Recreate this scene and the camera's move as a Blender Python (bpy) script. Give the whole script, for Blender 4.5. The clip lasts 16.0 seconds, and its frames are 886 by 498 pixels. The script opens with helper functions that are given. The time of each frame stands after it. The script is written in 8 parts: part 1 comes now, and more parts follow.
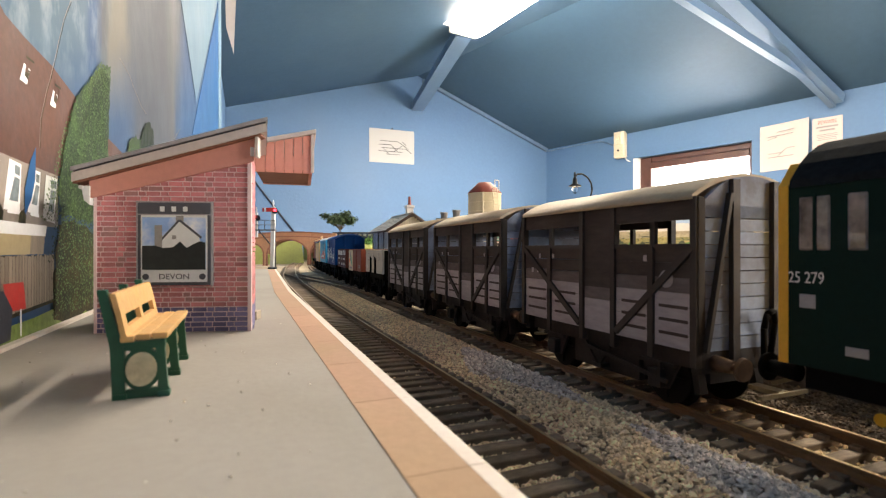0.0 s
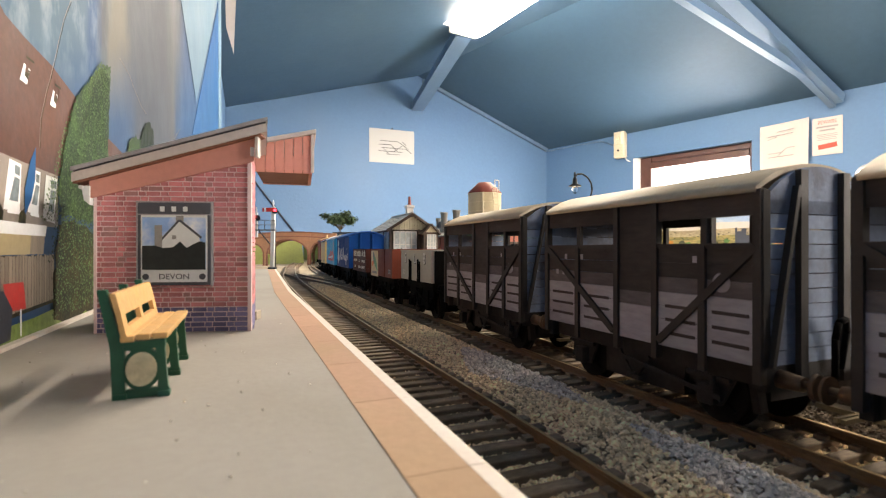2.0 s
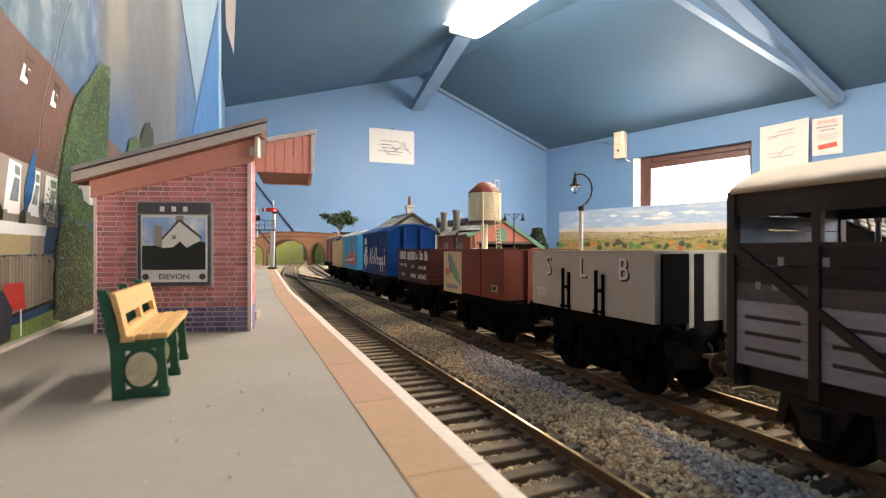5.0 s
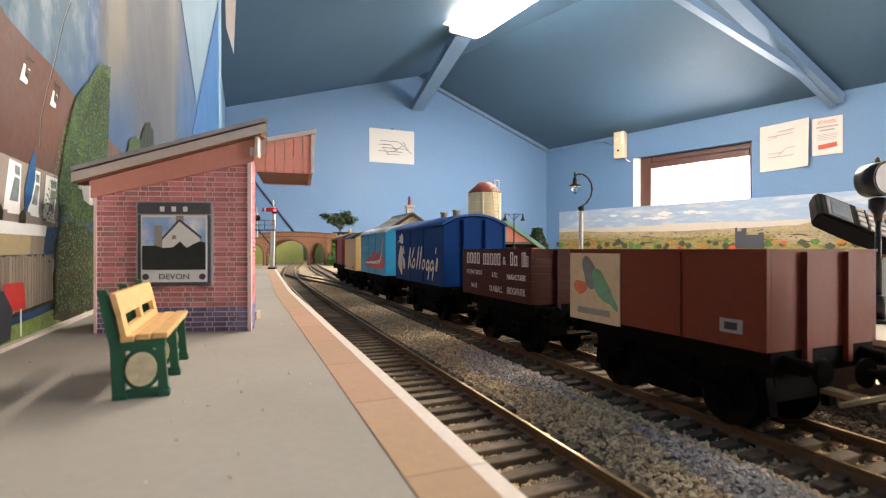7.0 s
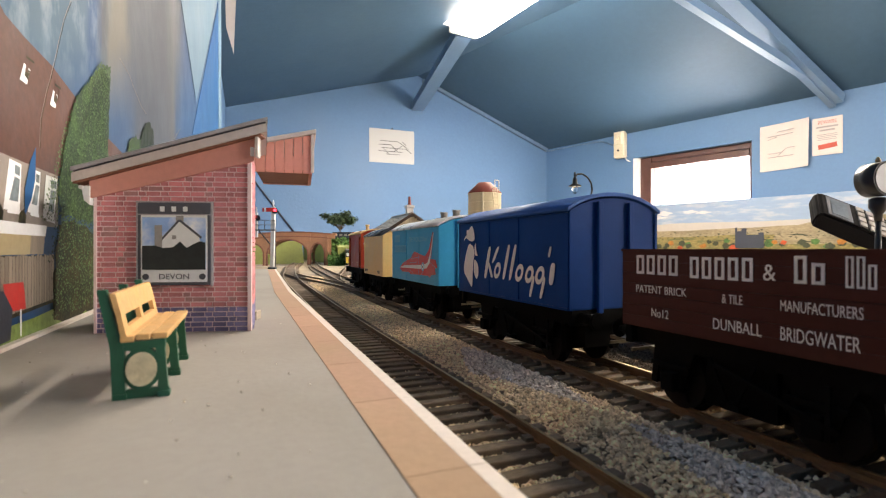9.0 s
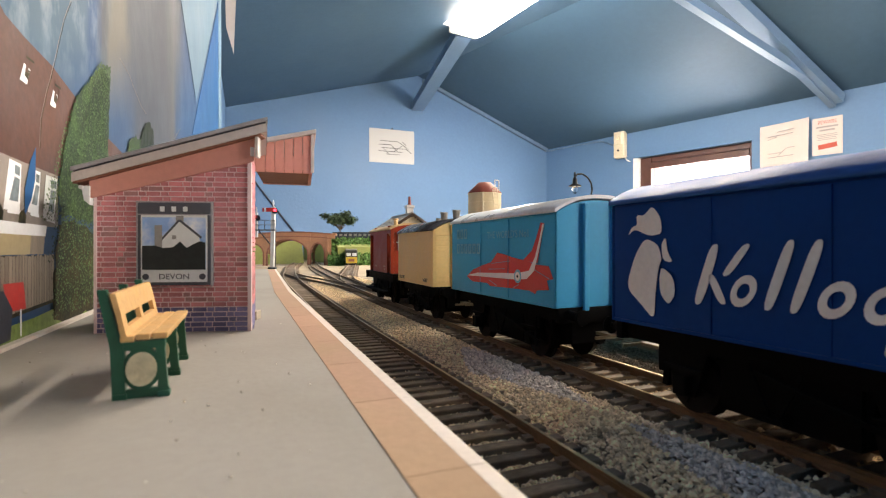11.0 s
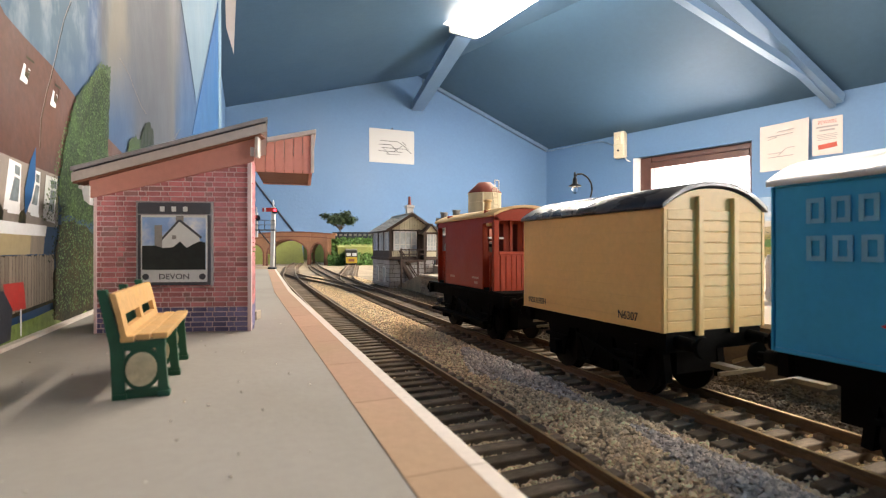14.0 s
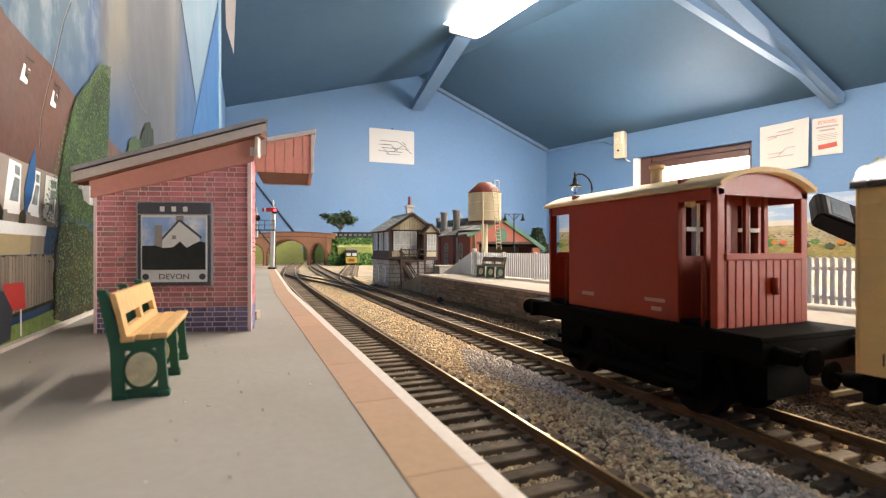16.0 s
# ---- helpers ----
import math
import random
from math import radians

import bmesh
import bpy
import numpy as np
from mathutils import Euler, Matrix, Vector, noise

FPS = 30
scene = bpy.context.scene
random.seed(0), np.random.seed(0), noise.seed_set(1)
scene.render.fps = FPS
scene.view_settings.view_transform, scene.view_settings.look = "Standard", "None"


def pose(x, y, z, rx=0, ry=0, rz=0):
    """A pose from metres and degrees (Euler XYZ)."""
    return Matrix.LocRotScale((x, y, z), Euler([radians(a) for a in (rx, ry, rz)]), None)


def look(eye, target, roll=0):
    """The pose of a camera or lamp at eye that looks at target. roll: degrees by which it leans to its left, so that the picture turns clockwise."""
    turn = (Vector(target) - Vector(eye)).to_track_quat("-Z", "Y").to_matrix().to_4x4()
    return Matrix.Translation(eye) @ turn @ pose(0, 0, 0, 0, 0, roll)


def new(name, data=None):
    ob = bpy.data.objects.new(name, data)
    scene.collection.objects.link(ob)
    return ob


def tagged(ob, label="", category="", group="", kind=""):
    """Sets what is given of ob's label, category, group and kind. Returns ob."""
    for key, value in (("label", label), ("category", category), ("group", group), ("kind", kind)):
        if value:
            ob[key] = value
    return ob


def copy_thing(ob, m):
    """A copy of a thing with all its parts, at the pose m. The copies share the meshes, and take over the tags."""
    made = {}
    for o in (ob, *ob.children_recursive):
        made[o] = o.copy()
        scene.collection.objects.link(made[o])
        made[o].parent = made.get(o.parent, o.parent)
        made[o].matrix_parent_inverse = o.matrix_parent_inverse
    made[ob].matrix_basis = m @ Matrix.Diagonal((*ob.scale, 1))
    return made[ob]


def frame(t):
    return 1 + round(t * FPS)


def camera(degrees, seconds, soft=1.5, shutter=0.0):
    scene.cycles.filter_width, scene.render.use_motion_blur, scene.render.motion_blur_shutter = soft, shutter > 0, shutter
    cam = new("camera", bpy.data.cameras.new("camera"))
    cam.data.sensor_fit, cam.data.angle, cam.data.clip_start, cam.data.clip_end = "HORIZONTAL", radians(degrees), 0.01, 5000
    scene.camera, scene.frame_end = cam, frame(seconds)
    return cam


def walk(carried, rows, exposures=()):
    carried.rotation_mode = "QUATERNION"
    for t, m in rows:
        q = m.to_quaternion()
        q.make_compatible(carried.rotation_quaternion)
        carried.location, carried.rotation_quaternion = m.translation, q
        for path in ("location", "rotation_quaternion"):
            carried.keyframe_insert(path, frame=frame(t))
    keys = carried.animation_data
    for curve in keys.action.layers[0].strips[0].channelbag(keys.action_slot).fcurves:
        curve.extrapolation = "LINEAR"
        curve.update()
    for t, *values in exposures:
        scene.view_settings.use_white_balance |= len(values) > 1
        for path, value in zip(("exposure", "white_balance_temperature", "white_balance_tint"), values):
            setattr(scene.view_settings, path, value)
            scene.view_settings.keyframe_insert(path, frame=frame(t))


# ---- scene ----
# The layout is a 4 mm to the foot model: the plan below is in millimetres, with
# the rail tops at z = 0, y along the tracks and x across them.
EYE = (0.0, 0.0, 0.0355)
YAW = radians(22.0)
cam = camera(84.05, 16.0, soft=1.1)
aim = (EYE[0] + math.sin(YAW), EYE[1] + math.cos(YAW), EYE[2])
cam.data.dof.use_dof, cam.data.dof.focus_distance, cam.data.dof.aperture_fstop = True, 0.25, 48.0
walk(cam, [(0.0, look(EYE, aim)), (16.0, look(EYE, aim))], exposures=[(0.0, -0.06, 7350, 14), (4.2, -0.1, 7350, 14), (6.3, -0.25, 7200, 15), (16.0, -0.24, 7150, 15)])

# ---- light ----
world = bpy.data.worlds.new("sky")
scene.world = world
world.use_nodes = True
wn, wl = world.node_tree.nodes, world.node_tree.links
sky = wn.new("ShaderNodeTexSky")
sky.sky_type, sky.sun_disc = "NISHITA", False
sky.sun_elevation, sky.sun_rotation = radians(35), radians(100)
wl.new(sky.outputs[0], wn["Background"].inputs[0])
wn["Background"].inputs[1].default_value = 0.12


def area_lamp(name, centre, target, width, height, watts, colour):
    data = bpy.data.lights.new(name, "AREA")
    data.shape, data.size, data.size_y, data.energy, data.color = "RECTANGLE", width, height, watts, colour
    ob = new(name, data)
    ob.matrix_world = look(centre, target)
    return ob


TUBE_WATTS = 38.0
SOUTH_TUBE_WATTS = 20.0
DAY_WATTS = 28.0
SOUTH_WATTS = 52.0

# ---- building helpers ----
MM = 0.001


def bm_new():
    return bmesh.new()


def box(bm, x0, y0, z0, x1, y1, z1, bevel=0.0):
    v = [bm.verts.new((x, y, z)) for z in (z0, z1) for x, y in ((x0, y0), (x1, y0), (x1, y1), (x0, y1))]
    faces = [bm.faces.new([v[i] for i in q]) for q in ((3, 2, 1, 0), (4, 5, 6, 7), (0, 1, 5, 4), (1, 2, 6, 5), (2, 3, 7, 6), (3, 0, 4, 7))]
    if bevel:
        edges = list({e for f in faces for e in f.edges})
        bmesh.ops.bevel(bm, geom=edges, offset=bevel, segments=2, affect="EDGES", profile=0.5)
    return bm


def rod(bm, a, b, r0, r1=None, seg=10, caps=True):
    """A round bar from a to b."""
    r1 = r0 if r1 is None else r1
    a, b = Vector(a), Vector(b)
    d = (b - a).normalized()
    u = d.orthogonal().normalized()
    w = d.cross(u)
    rings = []
    for p, r in ((a, r0), (b, r1)):
        rings.append([bm.verts.new(p + (u * math.cos(k * math.tau / seg) + w * math.sin(k * math.tau / seg)) * r) for k in range(seg)])
    for k in range(seg):
        f = bm.faces.new((rings[0][k], rings[0][(k + 1) % seg], rings[1][(k + 1) % seg], rings[1][k]))
        f.smooth = True
    if caps:
        bm.faces.new(list(reversed(rings[0])))
        bm.faces.new(rings[1])
    return bm


def tube(bm, pts, r, seg=8):
    for a, b in zip(pts, pts[1:]):
        rod(bm, a, b, r, seg=seg)
    return bm


def beam(bm, a, b, w, h):
    """A square-edged bar from a to b, w across and h deep."""
    a, b = Vector(a), Vector(b)
    d = (b - a).normalized()
    side = d.cross(Vector((0, 0, 1)))
    side = side.normalized() if side.length > 1e-4 else Vector((1, 0, 0))
    up = side.cross(d).normalized()
    v = [bm.verts.new(p + side * (sx * w / 2) + up * (sz * h / 2)) for p in (a, b) for sx, sz in ((-1, -1), (1, -1), (1, 1), (-1, 1))]
    for q in ((0, 1, 2, 3), (7, 6, 5, 4), (0, 4, 5, 1), (1, 5, 6, 2), (2, 6, 7, 3), (3, 7, 4, 0)):
        bm.faces.new([v[i] for i in q])
    return bm


def prism(bm, outline, axis, lo, hi):
    """An outline of (u, v) pulled along an axis: x takes (y, z), y takes (x, z), z takes (x, y)."""
    def at(u, v, w):
        return {"x": (w, u, v), "y": (u, w, v), "z": (u, v, w)}[axis]
    a = [bm.verts.new(at(u, v, lo)) for u, v in outline]
    b = [bm.verts.new(at(u, v, hi)) for u, v in outline]
    n = len(outline)
    caps = [bm.faces.new(a), bm.faces.new(b)]
    for k in range(n):
        bm.faces.new((a[k], a[(k + 1) % n], b[(k + 1) % n], b[k]))
    bmesh.ops.recalc_face_normals(bm, faces=list({f for c in caps for e in c.edges for f in e.link_faces}))
    return bm


def lathe(bm, profile, centre=(0, 0), seg=24):
    """A profile of (radius, z) turned about an upright line."""
    rings = [[bm.verts.new((centre[0] + r * math.cos(k * math.tau / seg), centre[1] + r * math.sin(k * math.tau / seg), z)) for k in range(seg)] for r, z in profile]
    for lo, hi in zip(rings, rings[1:]):
        for k in range(seg):
            f = bm.faces.new((lo[k], lo[(k + 1) % seg], hi[(k + 1) % seg], hi[k]))
            f.smooth = True
    bm.faces.new(list(reversed(rings[0])))
    bm.faces.new(rings[-1])
    return bm


def mesh_of(name, bm, material):
    for v in bm.verts:
        v.co *= MM
    me = bpy.data.meshes.new(name)
    bm.to_mesh(me)
    bm.free()
    for m in material if isinstance(material, (list, tuple)) else [material]:
        me.materials.append(m)
    return me


def part(name, bm, material, parent=None, label="", at=(0, 0, 0), turn=(0, 0, 0), kind=""):
    ob = new(name, mesh_of(name, bm, material))
    ob.parent = parent
    ob.matrix_basis = pose(at[0] * MM, at[1] * MM, at[2] * MM, *turn)
    return tagged(ob, label=label, kind=kind)


def thing(name, at, turn, label, category, group="", kind=""):
    ob = new(name)
    ob.empty_display_size = 0.01
    ob.matrix_basis = pose(at[0] * MM, at[1] * MM, at[2] * MM, *(turn if isinstance(turn, tuple) else (0, 0, turn)))
    return tagged(ob, label, category, group, kind)


def solid(name, bm, material, label="", category="", kind="", group="", at=(0, 0, 0), turn=(0, 0, 0)):
    return tagged(part(name, bm, material, None, at=at, turn=turn), label, category, group, kind)


def lettering(name, words, height, material, parent, at, turn, label="", squeeze=1.0, align="LEFT", slope=0.0):
    """Raised writing as a thin mesh."""
    cu = bpy.data.curves.new(name, "FONT")
    cu.body, cu.size, cu.extrude, cu.align_x, cu.shear, cu.resolution_u = words, height * 1.4, 0.03, align, slope, 3
    tmp = new("tmp", cu)
    me = bpy.data.meshes.new_from_object(tmp.evaluated_get(bpy.context.evaluated_depsgraph_get()))
    bpy.data.objects.remove(tmp)
    me.transform(Matrix.Diagonal((MM * squeeze, MM, MM, 1)))
    me.materials.clear()
    me.materials.append(material)
    ob = new(name, me)
    ob.parent = parent
    ob.matrix_basis = pose(at[0] * MM, at[1] * MM, at[2] * MM, *turn)
    return tagged(ob, label=label)


# ---- materials ----
def mat(name, colour, rough=0.7, var=0.18, fine=900.0, coarse=90.0, bump=0.15, metal=0.0, rand=0.0, island=0.0, glow=0.0, second=None, stretch=(1, 1, 1), worn=0.5, coat=0.0, gloss=0.5):
    """A surface with grain at two scales, in real size. second: a colour that shows in coarse patches."""
    m = bpy.data.materials.new(name)
    m.use_nodes = True
    n, l = m.node_tree.nodes, m.node_tree.links
    bsdf = n["Principled BSDF"]
    bsdf.inputs["Metallic"].default_value = metal
    bsdf.inputs["Coat Weight"].default_value = coat
    bsdf.inputs["Specular IOR Level"].default_value = gloss
    tc = n.new("ShaderNodeTexCoord")
    mp = n.new("ShaderNodeMapping")
    mp.inputs["Scale"].default_value = stretch
    l.new(tc.outputs["Object"], mp.inputs[0])
    info = n.new("ShaderNodeObjectInfo")
    noises = []
    for scale in (fine, coarse):
        t = n.new("ShaderNodeTexNoise")
        t.inputs["Scale"].default_value, t.inputs["Detail"].default_value, t.inputs["Roughness"].default_value = scale, 4, 0.6
        l.new(mp.outputs[0], t.inputs["Vector"])
        noises.append(t)
    add = n.new("ShaderNodeMath")
    add.operation = "ADD"
    l.new(noises[0].outputs[0], add.inputs[0])
    l.new(noises[1].outputs[0], add.inputs[1])
    rng = n.new("ShaderNodeMapRange")
    rng.inputs["From Min"].default_value, rng.inputs["From Max"].default_value = 0.7, 1.3
    rng.inputs["To Min"].default_value, rng.inputs["To Max"].default_value = 1 - var, 1 + var
    l.new(add.outputs[0], rng.inputs[0])
    scale_by = rng.outputs[0]
    for amount, socket in ((rand, info.outputs["Random"]), (island, None)):
        if amount:
            if socket is None:
                socket = n.new("ShaderNodeNewGeometry").outputs["Random Per Island"]
            r = n.new("ShaderNodeMapRange")
            r.inputs["To Min"].default_value, r.inputs["To Max"].default_value = 1 - amount, 1 + amount
            l.new(socket, r.inputs[0])
            mul = n.new("ShaderNodeMath")
            mul.operation = "MULTIPLY"
            l.new(scale_by, mul.inputs[0])
            l.new(r.outputs[0], mul.inputs[1])
            scale_by = mul.outputs[0]
    base = n.new("ShaderNodeRGB")
    base.outputs[0].default_value = (*colour, 1)
    tint = base.outputs[0]
    if second:
        mix = n.new("ShaderNodeMix")
        mix.data_type = "RGBA"
        edge = n.new("ShaderNodeMapRange")
        edge.inputs["From Min"].default_value, edge.inputs["From Max"].default_value = worn - 0.08, worn + 0.12
        l.new(noises[1].outputs[0], edge.inputs[0])
        l.new(edge.outputs[0], mix.inputs["Factor"])
        l.new(tint, mix.inputs["A"])
        mix.inputs["B"].default_value = (*second, 1)
        tint = mix.outputs["Result"]
    vm = n.new("ShaderNodeVectorMath")
    vm.operation = "SCALE"
    l.new(tint, vm.inputs[0])
    l.new(scale_by, vm.inputs["Scale"])
    l.new(vm.outputs[0], bsdf.inputs["Base Color"])
    rr = n.new("ShaderNodeMapRange")
    rr.inputs["From Min"].default_value, rr.inputs["From Max"].default_value = 0.3, 0.7
    rr.inputs["To Min"].default_value, rr.inputs["To Max"].default_value = max(0.02, rough - 0.1), min(1, rough + 0.1)
    l.new(noises[1].outputs[0], rr.inputs[0])
    l.new(rr.outputs[0], bsdf.inputs["Roughness"])
    if bump:
        b = n.new("ShaderNodeBump")
        b.inputs["Strength"].default_value, b.inputs["Distance"].default_value = bump, 0.3 / fine
        l.new(noises[0].outputs[0], b.inputs["Height"])
        l.new(b.outputs[0], bsdf.inputs["Normal"])
    if glow:
        bsdf.inputs["Emission Color"].default_value = (*colour, 1)
        bsdf.inputs["Emission Strength"].default_value = glow
    return m


def glass_mat(name, tint=(0.9, 0.95, 1.0), rough=0.02):
    m = bpy.data.materials.new(name)
    m.use_nodes = True
    b = m.node_tree.nodes["Principled BSDF"]
    b.inputs["Base Color"].default_value = (*tint, 1)
    b.inputs["Roughness"].default_value = rough
    b.inputs["Transmission Weight"].default_value = 1.0
    b.inputs["IOR"].default_value = 1.1
    return m


WALL_BLUE = mat("wall_blue_paint", (0.094, 0.195, 0.352), 0.6, 0.05, 60, 3, 0.2)
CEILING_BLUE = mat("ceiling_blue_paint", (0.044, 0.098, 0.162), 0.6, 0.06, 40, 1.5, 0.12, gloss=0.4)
WALL_WHITE = mat("stone_grey_paint", (0.12, 0.115, 0.105), 0.7, 0.04, 60, 3, 0.2)
TRIM_BLUE = mat("pale_blue_gloss", (0.115, 0.195, 0.31), 0.4, 0.05, 60, 6, 0.15)
FLOOR_BOARD = mat("brown_floor", (0.14, 0.10, 0.07), 0.7, 0.2, 40, 4)
BARE_WOOD = mat("bare_plywood", (0.38, 0.27, 0.16), 0.7, 0.15, 120, 12, stretch=(1, 0.1, 1))
WHITE_PAPER = mat("white_paper", (0.50, 0.50, 0.49), 0.8, 0.03, 300, 10, 0.05)
PINK_PAPER = mat("pinkish_paper", (0.62, 0.54, 0.50), 0.8, 0.03, 300, 10, 0.05)
INK = mat("black_ink", (0.03, 0.03, 0.035), 0.7, 0.1)
RED_INK = mat("red_ink", (0.45, 0.08, 0.05), 0.7, 0.1)
GREY_INK = mat("grey_ink", (0.33, 0.31, 0.3), 0.8, 0.1)
CREAM_PLASTIC = mat("cream_plastic", (0.72, 0.64, 0.47), 0.35, 0.05)
DARK_WOOD = mat("dark_stained_wood", (0.09, 0.035, 0.025), 0.45, 0.25, 200, 20, 0.2, stretch=(1, 0.15, 1))
LAMP_WHITE = mat("lamp_enamel", (0.8, 0.8, 0.78), 0.3, 0.03)
TUBE_GLOW = mat("fluorescent_glow", (1.0, 0.97, 0.9), 0.4, 0.0, bump=0, glow=58.0)
# unseen south fitting: glow set low so it brightens the ceiling less
TUBE_DIM = mat("lowered_tube_glow", (1.0, 0.97, 0.9), 0.4, 0.0, bump=0, glow=6.0)
DAYLIGHT = mat("bright_overcast", (0.95, 0.97, 1.0), 1.0, 0.0, bump=0, glow=2.2)
CLEAR = glass_mat("window_glass")

# ---- the room ----
RUN = (0.2906, -0.9567)          # along the east wall, from the north corner
EAST = (2075.0, 3090.0)          # north-east corner
EAVE_E, EAVE_W, RIDGE = 772.0, 851.0, 1185.0
SOUTH = -1100.0
FLOOR_Z = -1000.0


def east_at(y):
    return EAST[0] + (EAST[1] - y) * RUN[0] / -RUN[1]


def ridge_at(y):
    return 1070.0 + (EAST[1] - y) * RUN[0] / -RUN[1]


def room():
    bm = bm_new()
    prism(bm, [(-160, SOUTH - 60), (east_at(SOUTH) + 120, SOUTH - 60), (EAST[0] + 120, 3150), (-160, 3150)], "z", FLOOR_Z - 60, FLOOR_Z)
    solid("floor", bm, FLOOR_BOARD, "dark brown boarded floor of the railway room", "floor", "structure")
    bm = prism(bm_new(), [(-100, FLOOR_Z), (EAST[0] + 60, FLOOR_Z), (EAST[0] + 60, EAVE_E - 20), (1070, RIDGE + 20), (-100, EAVE_W + 20)], "y", 3090, 3170)
    solid("wall_north", bm, WALL_BLUE, "sky blue painted gable end wall", "wall", "structure")
    # the south wall behind the camera, with a second window
    sx0, sx1, sz0, sz1 = 1500.0, 2700.0, 120.0, 760.0
    bm = bm_new()
    for x0, x1, z0, z1 in ((-100, sx0, FLOOR_Z, EAVE_W), (sx1, east_at(SOUTH), FLOOR_Z, EAVE_E), (sx0, sx1, FLOOR_Z, sz0), (sx0, sx1, sz1, EAVE_E)):
        box(bm, x0, SOUTH - 80, z0, x1, SOUTH, z1)
    prism(bm, [(-100, EAVE_W), (sx0, EAVE_E), (east_at(SOUTH), EAVE_E), (ridge_at(SOUTH), RIDGE)], "y", SOUTH - 80, SOUTH)
    solid("wall_south", bm, WALL_WHITE, "stone grey painted wall with a window", "wall", "structure")
    w2 = thing("window_2", (0, 0, 0), 0, "white framed window behind the station", "window", kind="structure")
    for x0, x1, z0, z1 in ((sx0, sx0 + 40, sz0, sz1), (sx1 - 40, sx1, sz0, sz1), (sx0 + 40, sx1 - 40, sz0, sz0 + 40), (sx0 + 40, sx1 - 40, sz1 - 40, sz1)):
        part("window_frame", box(bm_new(), x0, SOUTH - 60, z0, x1, SOUTH - 20, z1, 3), LAMP_WHITE, w2)
    p2 = part("pane", box(bm_new(), sx0 + 40, SOUTH - 42, sz0 + 40, sx1 - 40, SOUTH - 39, sz1 - 40), CLEAR, w2)
    p2.visible_shadow = False
    solid("backdrop_south", box(bm_new(), sx0 - 900, SOUTH - 705, -600, sx1 + 900, SOUTH - 700, 1400), DAYLIGHT, "white overcast sky outside", "sky", "structure")
    area_lamp("south_daylight", (2.1, (SOUTH - 10) * MM, 0.44), (0.6, 0.9, 0.25), 1.1, 0.55, SOUTH_WATTS, (1.0, 0.97, 0.93))
    solid("wall_west", box(bm_new(), -180, SOUTH, FLOOR_Z, -100, 3090, EAVE_W + 40), WALL_BLUE, "sky blue painted long wall", "wall", "structure")

    # east wall round its window; local x runs along the wall and y points outdoors
    turn = math.degrees(math.atan2(RUN[1], RUN[0]))
    length = (EAST[1] - SOUTH) / -RUN[1]
    w0, w1, s0, s1 = 690.0, 1362.0, 190.0, 607.0
    bm = bm_new()
    for x0, x1, z0, z1 in ((0, w0, FLOOR_Z, EAVE_E + 30), (w1, length, FLOOR_Z, EAVE_E + 30), (w0, w1, FLOOR_Z, s0), (w0, w1, s1, EAVE_E + 30)):
        box(bm, x0, 0, z0, x1, 110, z1)
    solid("wall_east", bm, WALL_BLUE, "sky blue painted long wall with a window", "wall", "structure", at=(EAST[0], EAST[1], 0), turn=(0, 0, turn))

    win = thing("window_1", (EAST[0], EAST[1], 0), turn, "dark brown wooden casement window, white daylight outside", "window", kind="structure")
    fr = bm_new()
    box(fr, w0 + 34, 30, s0, w0 + 104, 80, s1 - 2, 3)
    box(fr, w1 - 20, 30, s0, w1 - 2, 80, s1 - 2, 3)
    box(fr, w0 + 104, 34, s0, w1 - 20, 78, s0 + 45, 3)
    box(fr, w0 + 104, 34, s1 - 34, w1 - 20, 78, s1 - 2, 3)
    part("window_frame", fr, DARK_WOOD, win, "dark brown stained frame")
    part("casement_rail", box(bm_new(), w0 + 104, 24, s1 - 74, w1 - 20, 70, s1 - 38, 3), DARK_WOOD, win, "dark brown top rail")
    part("reveal", box(bm_new(), w0 + 1, 2, s0, w0 + 33, 90, s1 - 1), LAMP_WHITE, win, "white painted reveal")
    part("window_sill", box(bm_new(), w0 + 2, -6, s0 + 1, w1 - 2, 30, s0 + 14, 3), LAMP_WHITE, win, "white sill")
    pane = part("pane", box(bm_new(), w0 + 104, 52, s0 + 45, w1 - 20, 55, s1 - 74), CLEAR, win, "clear glass")
    pane.visible_shadow = False
    far = box(bm_new(), w0 - 900, 700, -600, w1 + 900, 705, 1400)
    solid("backdrop", far, DAYLIGHT, "white overcast sky seen through the window", "sky", "structure", at=(EAST[0], EAST[1], 0), turn=(0, 0, turn))
    solid("neighbour_roof", prism(bm_new(), [(700, 250), (1050, 250), (1010, 312), (760, 336)], "y", 640, 690), WHITE_PAPER,
          "pale roof outside the window", "roof", "structure", at=(EAST[0], EAST[1], 0), turn=(0, 0, turn))
    m = Matrix.Translation((EAST[0] * MM, EAST[1] * MM, 0)) @ pose(0, 0, 0, 0, 0, turn)
    area_lamp("window_daylight", m @ Vector((1.07, 0.10, 0.41)), m @ Vector((1.07, -1.0, 0.30)), 0.5, 0.30, DAY_WATTS, (0.93, 0.97, 1.0))

    # the ceiling: two slopes that meet in the ridge
    for name, low in (("ceiling_east", "e"), ("ceiling_west", "w")):
        bm = bm_new()
        rows = []
        for k in range(25):
            y = SOUTH + (3090 - SOUTH) * k / 24
            r = Vector((ridge_at(y), y, RIDGE))
            e = Vector((east_at(y) + 30, y, EAVE_E - 13)) if low == "e" else Vector((-100, y, EAVE_W))
            rows.append([[bm.verts.new(e.lerp(r, j / 8) + Vector((0, 0, dz))) for j in range(9)] for dz in (0, 30)])
